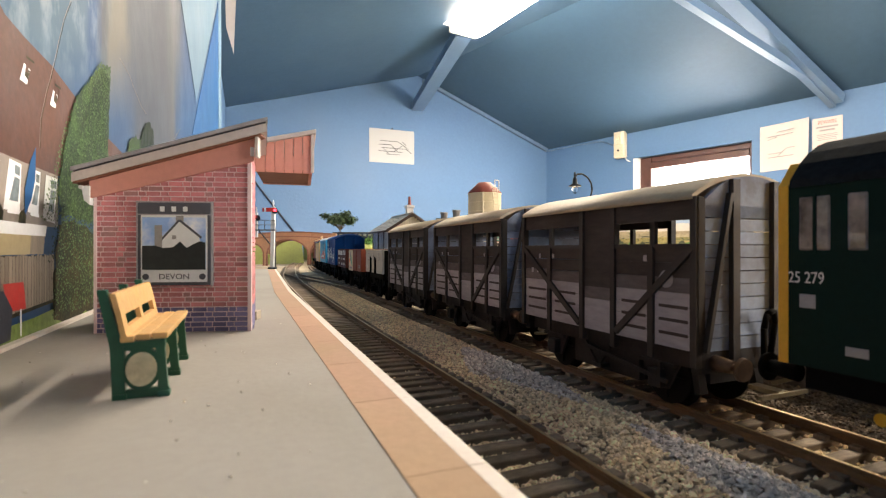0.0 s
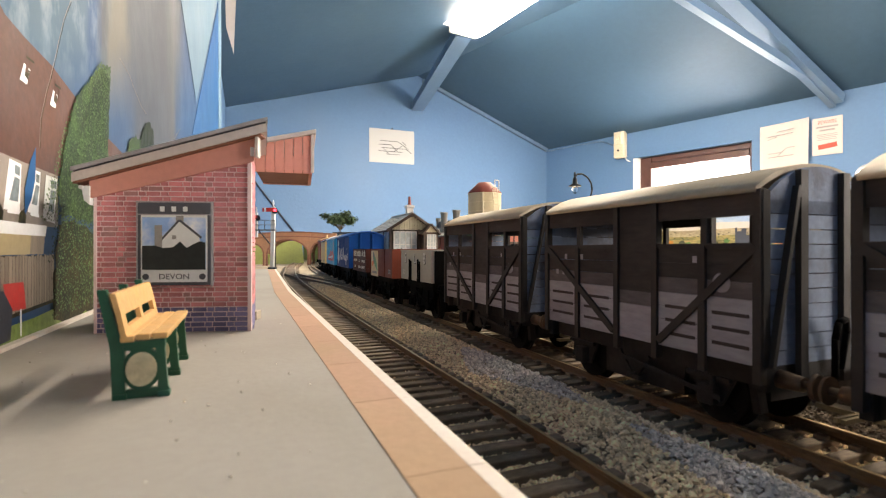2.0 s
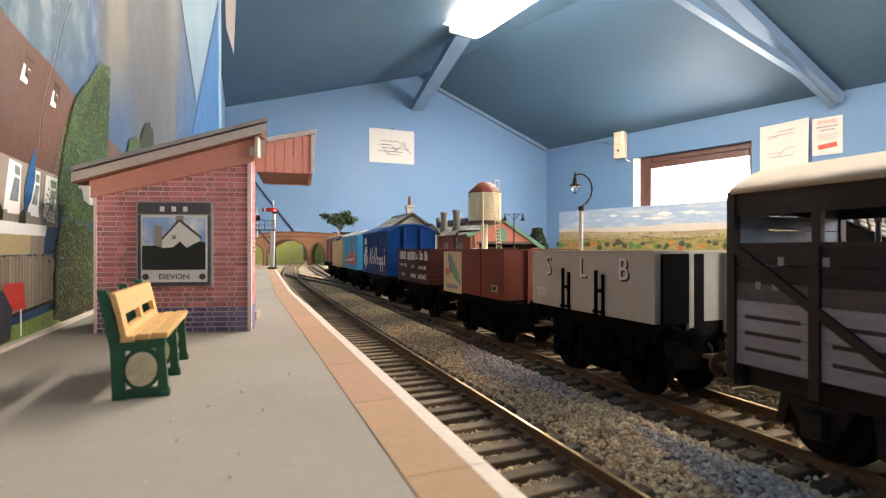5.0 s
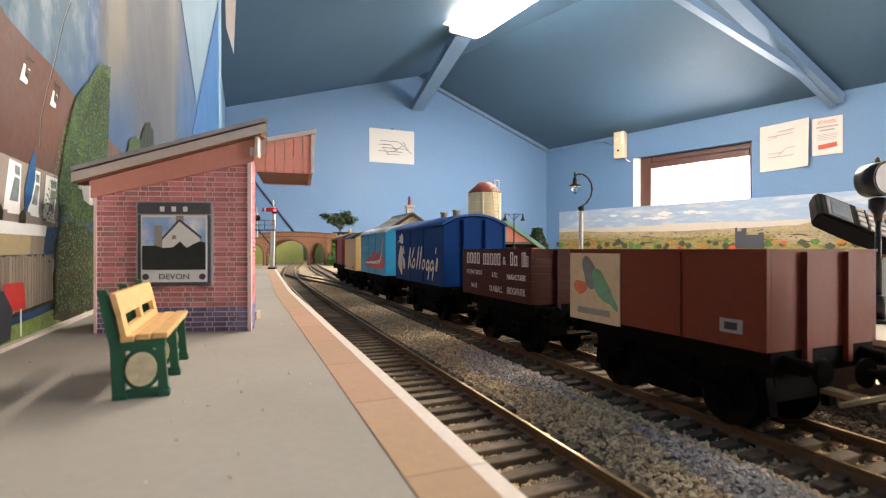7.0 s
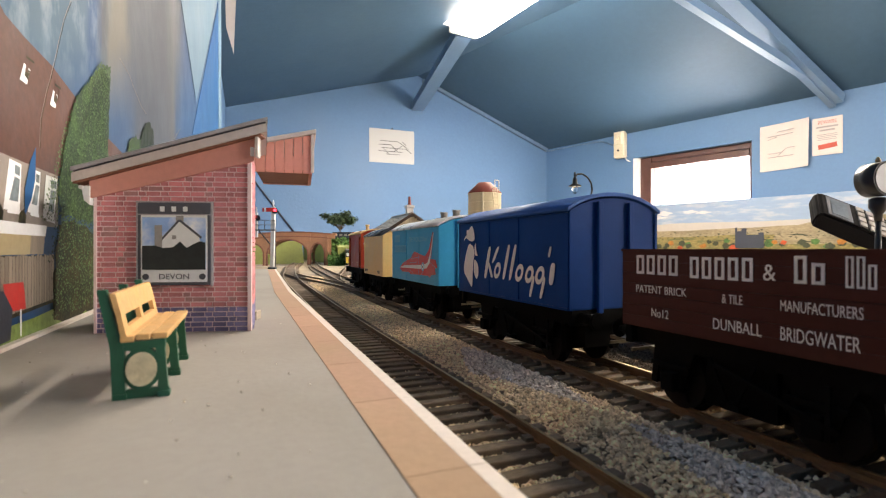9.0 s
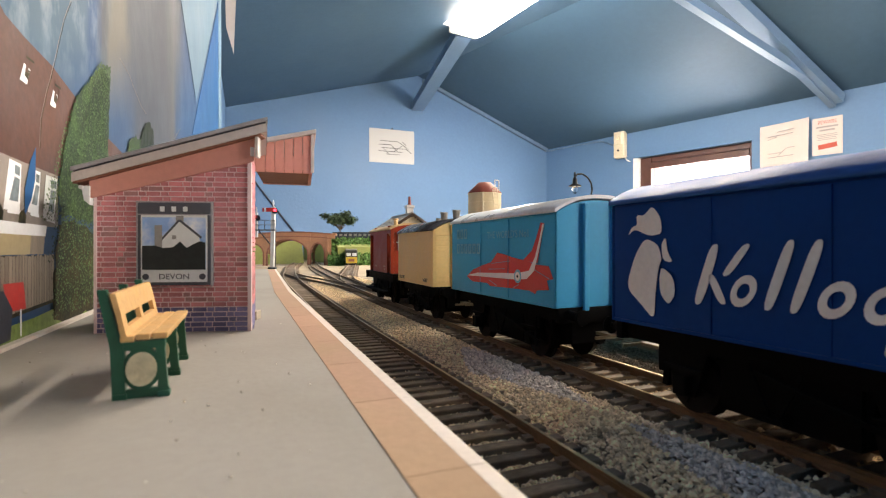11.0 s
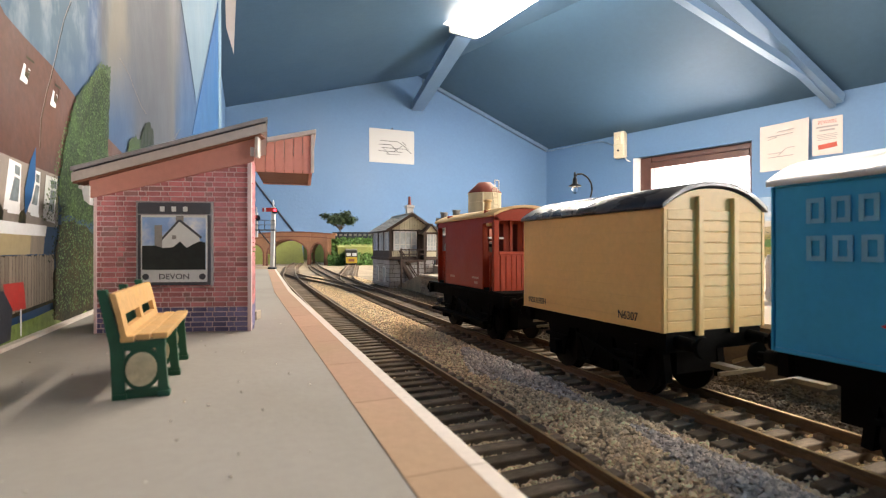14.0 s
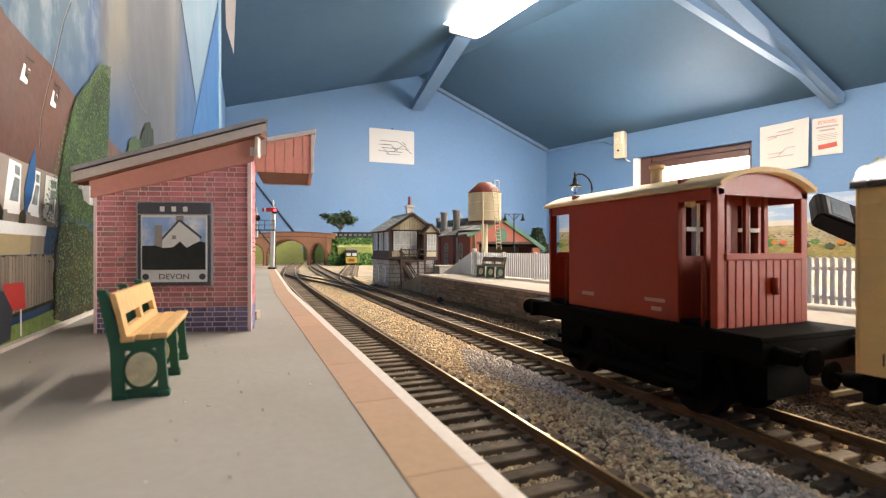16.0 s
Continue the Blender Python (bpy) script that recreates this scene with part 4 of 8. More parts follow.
def mural():
    th = thing("wall_mural", (-48, 0, 0), 0, "glossy printed mural of sky, houses and trees", "mural", kind="structure")
    bm = bm_new()
    n = 40
    cols = []
    for k in range(n + 1):
        y = -400 + 1500 * k / n
        bulge = 1.5 * math.sin(y / 37.0) * min(1, (y - 420) / 200) if y > 420 else 0
        topz = 840.0
        cols.append([bm.verts.new((-0.42 - abs(bulge) * j / 4, y, 10 + (topz - 10) * j / 4)) for j in range(5)])
    for a, b in zip(cols, cols[1:]):
        for j in range(4):
            f = bm.faces.new((a[j], a[j + 1], b[j + 1], b[j]))
            f.smooth = True
    sheet = part("printed_sheet", bm, MURAL_SKY, th, "glossy blue and white sky print")
    layer = [0.0]

    def flat(name, pts, material, label=""):
        layer[0] += 0.006
        return part(name, prism(bm_new(), pts, "x", -0.4 + layer[0], -0.395 + layer[0]), material, th, label)
    flat("printed_roof", [(60, 110), (128, 90), (135, 86.7), (145.5, 85.8), (163.4, 85.2), (184, 82.3), (207, 78.8), (249, 76.4), (250, 70), (215, 66), (180, 58), (168, 55.9), (147, 56), (131.8, 56.2), (60, 50)], MURAL_ROOF, "brown tiled roof print")
    flat("printed_wall", [(60, 50), (131.8, 56.2), (147, 56), (168, 55.9), (168, 41.5), (60, 40)], MURAL_WALL, "rendered house print")
    for (ya, za), (yb, zb), (yc, zc), (yd, zd) in (((124, 44.6), (126, 55.6), (132.6, 55.8), (131.8, 45)), ((134.2, 44.2), (137.2, 55.6), (143.6, 55.3), (142.6, 44.2)), ((147.1, 44.4), (149.9, 55.2), (155.2, 55.1), (153.6, 44.2)), ((156.5, 43.6), (158.8, 55.0), (167.3, 55.0), (164.7, 43.2))):
        w = yc - yb
        flat("printed_window", [(ya, za), (yb, zb), (yc, zc), (yd, zd)], POSTER_WHITE, "white window print")
        flat("window_glass_print", [(ya + 0.46 * w, za + 2.2), (yb + 0.42 * w, zb - 3.6), (yc - 0.9, zc - 3.6), (yd - 0.9, zd + 2.2)], MURAL_GLASS, "grey window glass print")
        flat("window_glass_print", [(yb + 0.42 * w, zb - 2.9), (yb + 0.44 * w, zb - 0.8), (yc - 0.8, zc - 0.8), (yc - 0.9, zc - 2.9)], MURAL_GLASS)
        flat("window_sill_print", [(ya + 0.3 * w, za - 0.7), (ya + 0.3 * w, za + 0.2), (yd + 0.4, zd + 0.2), (yd + 0.4, zd - 0.7)], POSTER_WHITE)
    flat("printed_banner", [(145.1, 43), (145.4, 50), (148.6, 57), (152, 61), (151.6, 53), (149.4, 48)], MURAL_BLUE, "blue banner print")
    flat("banner_shadow", [(144.7, 42.6), (145.1, 43), (145.4, 50), (148.6, 57), (148.2, 57), (144.9, 50)], MURAL_SHADE)
    for y, z in ((142.4, 74.9), (161.4, 74.2)):
        flat("printed_rooflight", [(y, z), (y + 2.4, z + 4.6), (y + 6.0, z + 4.0), (y + 4.0, z)], POSTER_WHITE, "roof window print")
        flat("rooflight_glass", [(y + 2.6, z + 1.8), (y + 3.4, z + 4.2), (y + 5.8, z + 3.8), (y + 4.6, z + 1.2)], MURAL_SHADE)
        for d in (3.4, 6.6):
            flat("printed_chimney", [(y + d, z + 3.0), (y + d + 1.3, z + 3.0), (y + d + 1.7, z + 9.6), (y + d + 0.9, z + 9.6)], MURAL_ROOF, "brown chimney print")
        flat("chimney_band", [(y + 3.6, z + 6.2), (y + 8.2, z + 6.4), (y + 8.3, z + 7.0), (y + 3.7, z + 6.8)], MURAL_SHADE)
    flat("printed_extension", [(60, 34), (148, 34.2), (149, 40.4), (60, 40.4)], MURAL_CREAM, "cream extension print")
    flat("printed_extension", [(148, 34.2), (156.6, 34.2), (158, 40.4), (149, 40.4)], MURAL_FENCE)
    flat("printed_gutter", [(60, 39.0), (158, 38.8), (159, 41.6), (60, 41.8)], POSTER_WHITE)
    for y, z in ((129.5, 41.7), (141.4, 41.5)):
        flat("printed_planter", [(y, z), (y + 4, z), (y + 4.4, z + 2.0), (y + 3, z + 3.4), (y + 0.8, z + 2.6)], MURAL_SHADE, "dark planter print")
    flat("printed_fence_base", [(60, 19), (164, 21), (163.5, 33.8), (60, 34.5)], MURAL_SHADE)
    y, k = 100.0, 0
    board_rng = random.Random(14)
    while y < 163:
        w = board_rng.uniform(1.5, 2.1)
        flat("printed_board", [(y, 19.6 + (y - 100) * 0.03), (y + w - 0.16, 19.6 + (y - 100) * 0.03), (y + w - 0.16, 33.9 + board_rng.uniform(-0.4, 0.5)), (y, 33.9 + board_rng.uniform(-0.4, 0.5))], MURAL_FENCE, "grey-brown fence board print")
        y += w
    flat("printed_rail", [(100, 18.4), (178, 21.8), (178, 22.6), (100, 19.4)], MURAL_SHADE)
    flat("printed_grass", [(60, 13.9), (206, 13.9), (206, 16), (178, 20.0), (150, 18.6), (60, 17.5)], MURAL_GRASS, "grass verge print")
    rng = random.Random(8)

    def ragged(core, spread):
        out = []
        for (a, b), (c, d) in zip(core, core[1:] + core[:1]):
            m = 9
            for k in range(m):
                t = k / m
                out.append((a + (c - a) * t + rng.uniform(-spread, spread), b + (d - b) * t + rng.uniform(-spread, spread)))
        return out
    flat("printed_bush", ragged([(164, 15), (207, 14.5), (212, 40), (170, 44), (163, 30)], 1.5), MURAL_SHADE, "dark bush print")
    flat("printed_tree", ragged([(170, 45), (198, 45), (220, 59), (221, 76), (223, 96), (224.5, 106), (218, 104), (208, 99.5), (195, 91), (183, 83), (177.5, 75), (172.5, 66.5), (168.5, 58), (167, 51)], 0.9), MURAL_LEAF, "tall green tree print")
    flat("printed_tree", ragged([(250, 75), (288, 82), (293, 92), (272, 89), (256, 82)], 1.2), MURAL_LEAF)
    flat("printed_tree", ragged([(282, 80), (320, 88), (322, 103), (305, 104), (286, 95)], 1.5), MURAL_DEEP)
    # printed leaves over the tree shapes
    def leaves(name, n, centre, spread, slim, material, lift):
        bm_ = bm_new()
        for _ in range(n):
            z = rng.uniform(-1, 1)
            w = slim(z)
            y = centre[0] + (z * spread[0]) + rng.uniform(-w, w)
            zz = centre[1] + z * spread[1]
            r = rng.uniform(0.14, 0.36)
            a = rng.uniform(0, math.tau)
            v = [bm_.verts.new((lift + 0.00004 * len(bm_.faces), y + 1.7 * r * math.cos(a + q), zz + r * math.sin(a + q))) for q in (0, 1.8, 3.4, 4.9)]
            bm_.faces.new(v)
        tagged(part(name, bm_, material, th), kind="stuff")
    leaves("printed_leaves", 3400, (196, 73), (20, 30), lambda z: 23 - 17 * max(0, z), MURAL_LEAF_LIGHT, 0.16)
    leaves("printed_bush_leaves", 1900, (186, 32), (4, 15), lambda z: 21, MURAL_LEAF_LIGHT, 0.30)
    leaves("printed_shade", 2200, (197, 66), (20, 34), lambda z: 20 - 14 * max(0, z), MURAL_DEEP, 0.32)
    flat("printed_post_box", [(135, 21.6), (145, 21.4), (143.4, 27.8), (133, 27.9)], MURAL_RED, "red box print")
    flat("printed_pole", [(141.6, 15.4), (142.4, 15.4), (142.4, 21.6), (141.6, 21.6)], POSTER_WHITE)
    flat("printed_bin", [(126, 15.2), (136.6, 15.4), (137.5, 22), (133, 26.5), (126, 26.5)], MURAL_NAVY, "dark bin print")
    crack, crease_dark = bm_new(), bm_new()
    folds = (((152, 61), (152.7, 68.3), (157, 77), (159.2, 80.4), (163, 87.5), (165.6, 92.7), (170, 101), (176, 109)),
             ((237, 114), (246, 113.6), (257, 113), (264, 110.6), (272, 109), (284, 106.4), (296, 106)), ((395, 109.5), (418, 121), (444, 132)))
    for fold in folds:
        for a, b in zip(fold, fold[1:]):
            beam(crack, (0.42, *a), (0.42, *b), 0.06, 0.14 * a[0] / 160)
            # an offset dark line paints the shade of each fold
            beam(crease_dark, (0.40, a[0] + 0.004 * a[0], a[1] - 0.1), (0.40, b[0] + 0.004 * b[0], b[1] - 0.1), 0.06, 0.12 * a[0] / 160)
    part("crease_shadow", crease_dark, MURAL_SHADE, th, "painted shade along one side of the creases")
    part("crease", crack, MURAL_WALL, th, "crease in the paper")
    # the curling far edge of the sheets
    part("deep_flap", prism(bm_new(), [(520, 120), (1100, 120), (1100, 700), (1040, 500), (560, 160)], "x", -0.3, 0.0), MURAL_BLUE, th, "deep blue sheet")
    part("pale_flap", prism(bm_new(), [(452, 238), (588, 193), (1045, 516), (1045, 840), (452, 840)], "x", 0.02, 0.2), MURAL_GLOSS, th, "pale torn flap of sky print")
    part("edge_strip", prism(bm_new(), [(1080, 120), (1220, 120), (1190, 700), (1065, 700)], "x", 0.02, 0.3), MURAL_GLOSS, th, "pale sheet edge")
    part("loose_corner", prism(bm_new(), [(-18, 392), (-12, 560), (-34, 560), (-31, 440)], "y", 978, 979), PINK_PAPER, th, "loose cream paper corner", at=(48, 0, 0))
    part("backing_strip", box(bm_new(), 0.0, -400, 10, 1.6, 560, 14.9), LINE_WHITE, th, "pale strip along the platform's back")
    return th


LAND_SKY = mat("strip_sky_print", (0.24, 0.33, 0.46), 0.6, 0.05, 30, 8, 0.05, second=(0.42, 0.43, 0.46), worn=0.56, stretch=(1, 1, 4))
LAND_HAZE = mat("strip_haze_print", (0.44, 0.39, 0.34), 0.6, 0.06, 30, 8, 0.05)
LAND_HILL = mat("strip_hill_print", (0.27, 0.215, 0.13), 0.7, 0.4, 60, 9, 0.05, stretch=(1, 1, 3))
LAND_FIELD = mat("strip_field_print", (0.29, 0.22, 0.07), 0.7, 0.5, 80, 14, 0.05, second=(0.12, 0.11, 0.04), worn=0.5, stretch=(1, 1, 3))
LAND_TREE = mat("strip_tree_print", (0.04, 0.045, 0.02), 0.7, 0.5, 150, 40, 0.05)
LAND_GOLD = mat("strip_autumn_print", (0.36, 0.13, 0.015), 0.7, 0.5, 150, 40, 0.05)
LAND_RUST = mat("strip_rust_tree_print", (0.40, 0.06, 0.015), 0.7, 0.5, 150, 40, 0.05)
LAND_GREEN = mat("strip_green_tree_print", (0.06, 0.14, 0.03), 0.7, 0.5, 150, 40, 0.05)
LAND_CLOUD = mat("strip_cloud_print", (0.55, 0.54, 0.53), 0.7, 0.05)


def landscape():
    turn = math.degrees(math.atan2(RUN[1], RUN[0]))
    th = thing("landscape_strip", (EAST[0], EAST[1], 0), turn, "printed landscape strip of hills and autumn trees", "backdrop", kind="structure")
    part("sky_print", box(bm_new(), 128, -14, -4, 2700, -10, 301), LAND_SKY, th, "pale blue sky print")
    rng = random.Random(4)
    depth = [-14.0]

    def ridge(name, base, amp, wave, x0, x1, material, low=-4):
        depth[0] -= 0.6
        pts = [(x0, low)]
        m = 70
        for k in range(m + 1):
            x = x0 + (x1 - x0) * k / m
            pts.append((x, base + amp * noise.noise((x / wave, base, 0.3)) + rng.uniform(-1, 1)))
        pts.append((x1, low))
        part(name, prism(bm_new(), pts, "y", depth[0], depth[0] + 0.4), material, th)
    ridge("haze_print", 176, 16, 500, 130, 2698, LAND_HAZE)
    ridge("hill_print", 148, 26, 420, 130, 2698, LAND_HILL)
    ridge("field_print", 108, 14, 260, 130, 2698, LAND_FIELD)
    depth[0] -= 0.6
    part("hill_print", prism(bm_new(), [(1460, 60), (1480, 130), (1620, 165), (1780, 192), (2000, 185), (2400, 165), (2690, 150), (2690, 60)], "y", depth[0], depth[0] + 0.4), LAND_HILL, th)
    for x, z, w, h in ((560, 252, 60, 16), (900, 246, 90, 26), (860, 222, 120, 16), (1050, 248, 80, 18), (1120, 240, 80, 14), (720, 240, 60, 12), (800, 224, 70, 10)):
        pts = [(x + w / 2 * math.cos(t) * (1 + 0.2 * math.sin(5 * t + x)), z + h / 2 * math.sin(t) * (1 + 0.25 * math.sin(4 * t + z))) for t in [k * math.tau / 24 for k in range(24)]]
        part("cloud_print", prism(bm_new(), pts, "y", -14.9, -14.5), LAND_CLOUD, th)
    # tree rows: small dark ones on the slopes, larger autumn trees along the foot
    for k in range(330):
        foot = k >= 250
        x = 140 + 2540 * ((k * 0.618) % 1.0) + rng.gauss(0, 20)
        z = 62 + rng.gauss(0, 9) if foot else 92 + 44 * rng.random() ** 2 + rng.gauss(0, 3)
        r = rng.uniform(10, 21) if foot else rng.uniform(1.5, 4.5)
        tint = rng.random()
        m = LAND_TREE if not foot or tint < 0.58 else LAND_GOLD if tint < 0.76 else LAND_RUST if tint < 0.82 else LAND_GREEN
        d = -18.2 - 0.009 * k
        pts = [(x + r * (1.2 if foot else 1.8) * math.cos(t) * rng.uniform(0.7, 1.15), z + r * (0.95 if foot else 0.6) * math.sin(t) * rng.uniform(0.7, 1.15)) for t in [j * math.tau / 14 for j in range(14)]]
        part("tree_print", prism(bm_new(), pts, "y", d, d + 0.008), m, th)
    for k in range(26):
        x, z = rng.uniform(300, 2500), rng.uniform(70, 112)
        part("hedge_print", prism(bm_new(), [(x, z), (x + rng.uniform(60, 160), z + rng.uniform(-7, 7)), (x + 60, z + 3.4)], "y", -18.1, -18.05), LAND_TREE, th)
    part("ruin_print", prism(bm_new(), [(1290, 40), (1290, 150), (1300, 150), (1300, 130), (1320, 130), (1320, 145), (1345, 145), (1345, 110), (1400, 110), (1400, 120), (1425, 120), (1425, 40)], "y", -21.4, -21.2), MURAL_NAVY, th, "dark ruin print")
    return th


mural()
landscape()

# ---- far platform, signal box, engine shed and the distance ----
FENCE_WHITE = mat("white_fence_plastic", (0.78, 0.77, 0.74), 0.5, 0.04)
POST_BLACK = mat("black_lamp_metal", (0.012, 0.012, 0.014), 0.35, 0.1)
POST_WHITE = mat("cream_white_post", (0.72, 0.68, 0.58), 0.5, 0.06)
DIAL_WHITE = mat("white_dial", (0.85, 0.86, 0.86), 0.3, 0.02)
HANDSET = mat("black_handset_plastic", (0.010, 0.009, 0.010), 0.8, 0.1, gloss=0.06)
KEY_GREY = mat("pale_grey_key", (0.42, 0.38, 0.34), 0.5, 0.1, rand=0.3)
BOX_STONE = mat("pale_grey_stone", (0.50, 0.48, 0.46), 0.85, 0.15, 900, 90, 0.3, rand=0.14)
BOX_BROWN = mat("chocolate_timber", (0.085, 0.055, 0.043), 0.65, 0.2)
BOX_CREAM = mat("cream_boarding", (0.66, 0.60, 0.44), 0.65, 0.07, rand=0.04)
SLATE = mat("grey_slate_roof", (0.44, 0.40, 0.35), 0.8, 0.15, 600, 60, 0.3, rand=0.16)
SHED_BRICK = mat("engine_shed_brick", (0.24, 0.075, 0.06), 0.85, 0.2, 700, 70, 0.3)
SHED_PINK = mat("salmon_brick_gable", (0.52, 0.18, 0.13), 0.85, 0.12, 700, 70, 0.3)
SHED_GREEN = mat("green_bargeboard", (0.10, 0.24, 0.16), 0.6, 0.12)
SHED_ROOF = mat("sooty_roof", (0.085, 0.08, 0.075), 0.85, 0.25, 500, 60, 0.3, second=(0.22, 0.21, 0.19), worn=0.55)
TANK_CREAM = mat("cream_tank", (0.70, 0.62, 0.44), 0.55, 0.08)
TANK_RED = mat("red_oxide_tank_roof", (0.33, 0.07, 0.045), 0.6, 0.12)
POT_GREY = mat("stone_pot", (0.26, 0.24, 0.22), 0.8, 0.15)
LEAF_DARK = mat("dark_model_foliage", (0.035, 0.065, 0.025), 0.9, 0.4, 900, 90, 0.4, island=0.5)
LEAF_GREEN = mat("green_model_foliage", (0.10, 0.21, 0.05), 0.9, 0.4, 900, 90, 0.4, island=0.5)
TRUNK_BROWN = mat("weathered_brown_slat", (0.24, 0.18, 0.12), 0.7, 0.15)
TRUNK = mat("brown_trunk", (0.10, 0.075, 0.05), 0.9, 0.2)
BRIDGE_BRICK = mat("orange_brown_bridge_brick", (0.42, 0.21, 0.12), 0.9, 0.2, 500, 40, 0.3)
BRIDGE_RIM = mat("dark_red_arch_ring", (0.25, 0.10, 0.065), 0.9, 0.2)
BANK_OLIVE = mat("olive_grass_bank", (0.17, 0.19, 0.05), 0.95, 0.25, 300, 20, 0.4)
SIGNAL_RED = mat("red_signal_arm", (0.55, 0.03, 0.02), 0.5, 0.05)
RED_GLOW = mat("red_signal_light", (1.0, 0.05, 0.08), 0.3, 0.0, bump=0, glow=6.0)
DARK_GLASS = mat("dark_glazing", (0.16, 0.18, 0.20), 0.15, 0.2)
PALE_GLASS = mat("pale_glazing", (0.62, 0.66, 0.68), 0.2, 0.25, 300, 90)
FAR_YELLOW = mat("yellow_loco_front", (0.55, 0.36, 0.03), 0.5, 0.08)


def foliage(spots, size, seed):
    """Many small leaf clumps as one bmesh of bent quads."""
    rng = random.Random(seed)
    bm = bm_new()
    for p in spots:
        n = Vector((rng.gauss(0, 1), rng.gauss(0, 1), rng.gauss(0, 1))).normalized()
        u = n.orthogonal().normalized()
        w = n.cross(u)
        r = size * rng.uniform(0.6, 1.4)
        v = [bm.verts.new(Vector(p) + u * r * a + w * r * b + n * r * c) for a, b, c in ((-1, 0, 0), (0, -0.7, 0.3), (1, 0, 0), (0, 0.7, 0.3))]
        bm.faces.new(v[:3])
        bm.faces.new((v[0], v[2], v[3]))
    return bm


def fence():
    th = thing("picket_fence", (0, 0, 0), 0, "white picket fence along the back of the far platform", "fence")

    def at(y):
        return 203.0 - (y - 95) * 0.083
    y0, y1 = 20.0, 372.0
    top = 18.6
    ang = math.degrees(math.atan(-0.083))
    picket = mesh_of("picket", prism(bm_new(), [(-0.75, 0.8), (0.75, 0.8), (0.75, top - 0.9), (0.3, top), (-0.3, top), (-0.75, top - 0.9)], "x", -0.35, 0.35), FENCE_WHITE)
    n = int((y1 - y0) / 2.55)
    for k in range(n):
        y = y0 + k * 2.55
        ob = new("picket", picket)
        ob.parent = th
        ob.matrix_basis = pose(at(y) * MM, y * MM, PLAT_Z * MM, 0, 0, math.degrees(math.atan(0.083)))
    for z in (3.4, 14.2):
        part("rail", beam(bm_new(), (at(y0) + 0.9, y0 - 1, PLAT_Z + z), (at(y1) + 0.9, y1, PLAT_Z + z), 0.7, 1.3), FENCE_WHITE, th)
    y = y0
    while y < y1 + 1:
        part("post", box(bm_new(), at(y) + 0.4, y - 1.0, PLAT_Z, at(y) + 2.2, y + 1.0, PLAT_Z + top + 0.6, 0.1), FENCE_WHITE, th)
        y += 39.0
    # the sloping end down to the ground, and its gate post
    part("gate_post", box(bm_new(), 178, 372, PLAT_Z - 6, 181, 375, PLAT_Z + 22, 0.2), FENCE_WHITE, th)
    sl = bm_new()
    prism(sl, [(376, PLAT_Z), (376, PLAT_Z + 19), (470, 2), (470, -4)], "x", 177.6, 178.6)
    part("sloping_panel", sl, FENCE_WHITE, th, "white boarded sloping panel")
    for y in (400, 430):
        part("panel_strip", prism(bm_new(), [(y, 0), (y + 1.5, 0), (y + 1.5, PLAT_Z + 19 - (y - 376) * 0.3), (y, PLAT_Z + 19.5 - (y - 376) * 0.3)], "x", 177.0, 177.7), FENCE_WHITE, th)
    return th


def swan_lamp():
    th = thing("swan_neck_lamp", (170, 220, PLAT_Z), -22, "cream post with black swan-neck lamp on the platform", "lamp")
    part("post", rod(bm_new(), (0, 0, 0), (0, 0, 43), 1.3, 1.0, 14), POST_WHITE, th, "cream painted post")
    part("collar", lathe(bm_new(), [(1.7, 42.2), (1.7, 44.4), (0.6, 45.2)], seg=14), POST_BLACK, th)
    pts = [(0, 0, 44.5), (2.6, 0, 46.2), (5.0, 0, 49.5), (6.0, 0, 53.5), (5.4, 0, 57.6), (3.4, 0, 60.6), (0.6, 0, 62.4), (-2.2, 0, 62.2), (-3.4, 0, 60.4)]
    part("neck", tube(bm_new(), pts, 0.5), POST_BLACK, th, "black curved neck")
    part("shade", lathe(bm_new(), [(3.4, 55.6), (3.4, 56.1), (1.5, 57.0), (1.2, 59.6), (0.5, 61.0)], (-3.4, 0), 18), POST_BLACK, th, "black lamp shade")
    part("globe", lathe(bm_new(), [(0.4, 51.6), (1.5, 52.6), (1.7, 54.2), (1.2, 55.6)], (-3.4, 0), 16), CLEAR, th, "clear glass globe")
    part("finial", lathe(bm_new(), [(0.3, 60.8), (0.8, 61.6), (0.3, 63.4)], (-3.4, 0), 10), POST_BLACK, th)
    return th


def double_lamp():
    th = thing("twin_yard_lamp", (254, 436, -5), -22, "black twin-headed yard lamp near the engine shed", "lamp")
    part("post", rod(bm_new(), (0, 0, 0), (0, 0, 76.5), 1.0, 0.6, 10), POST_BLACK, th)
    for s in (-1, 1):
        part("arm", rod(bm_new(), (0, 0, 76), (s * 9.0, 0, 76), 0.4), POST_BLACK, th)
        part("brace", rod(bm_new(), (0, 0, 70), (s * 6, 0, 76), 0.35), POST_BLACK, th)
        part("lamp_head", lathe(bm_new(), [(2.6, 69.0), (2.2, 70.5), (0.9, 73), (0.7, 76.5)], (s * 9.0, 0), 12), POST_BLACK, th)
    return th


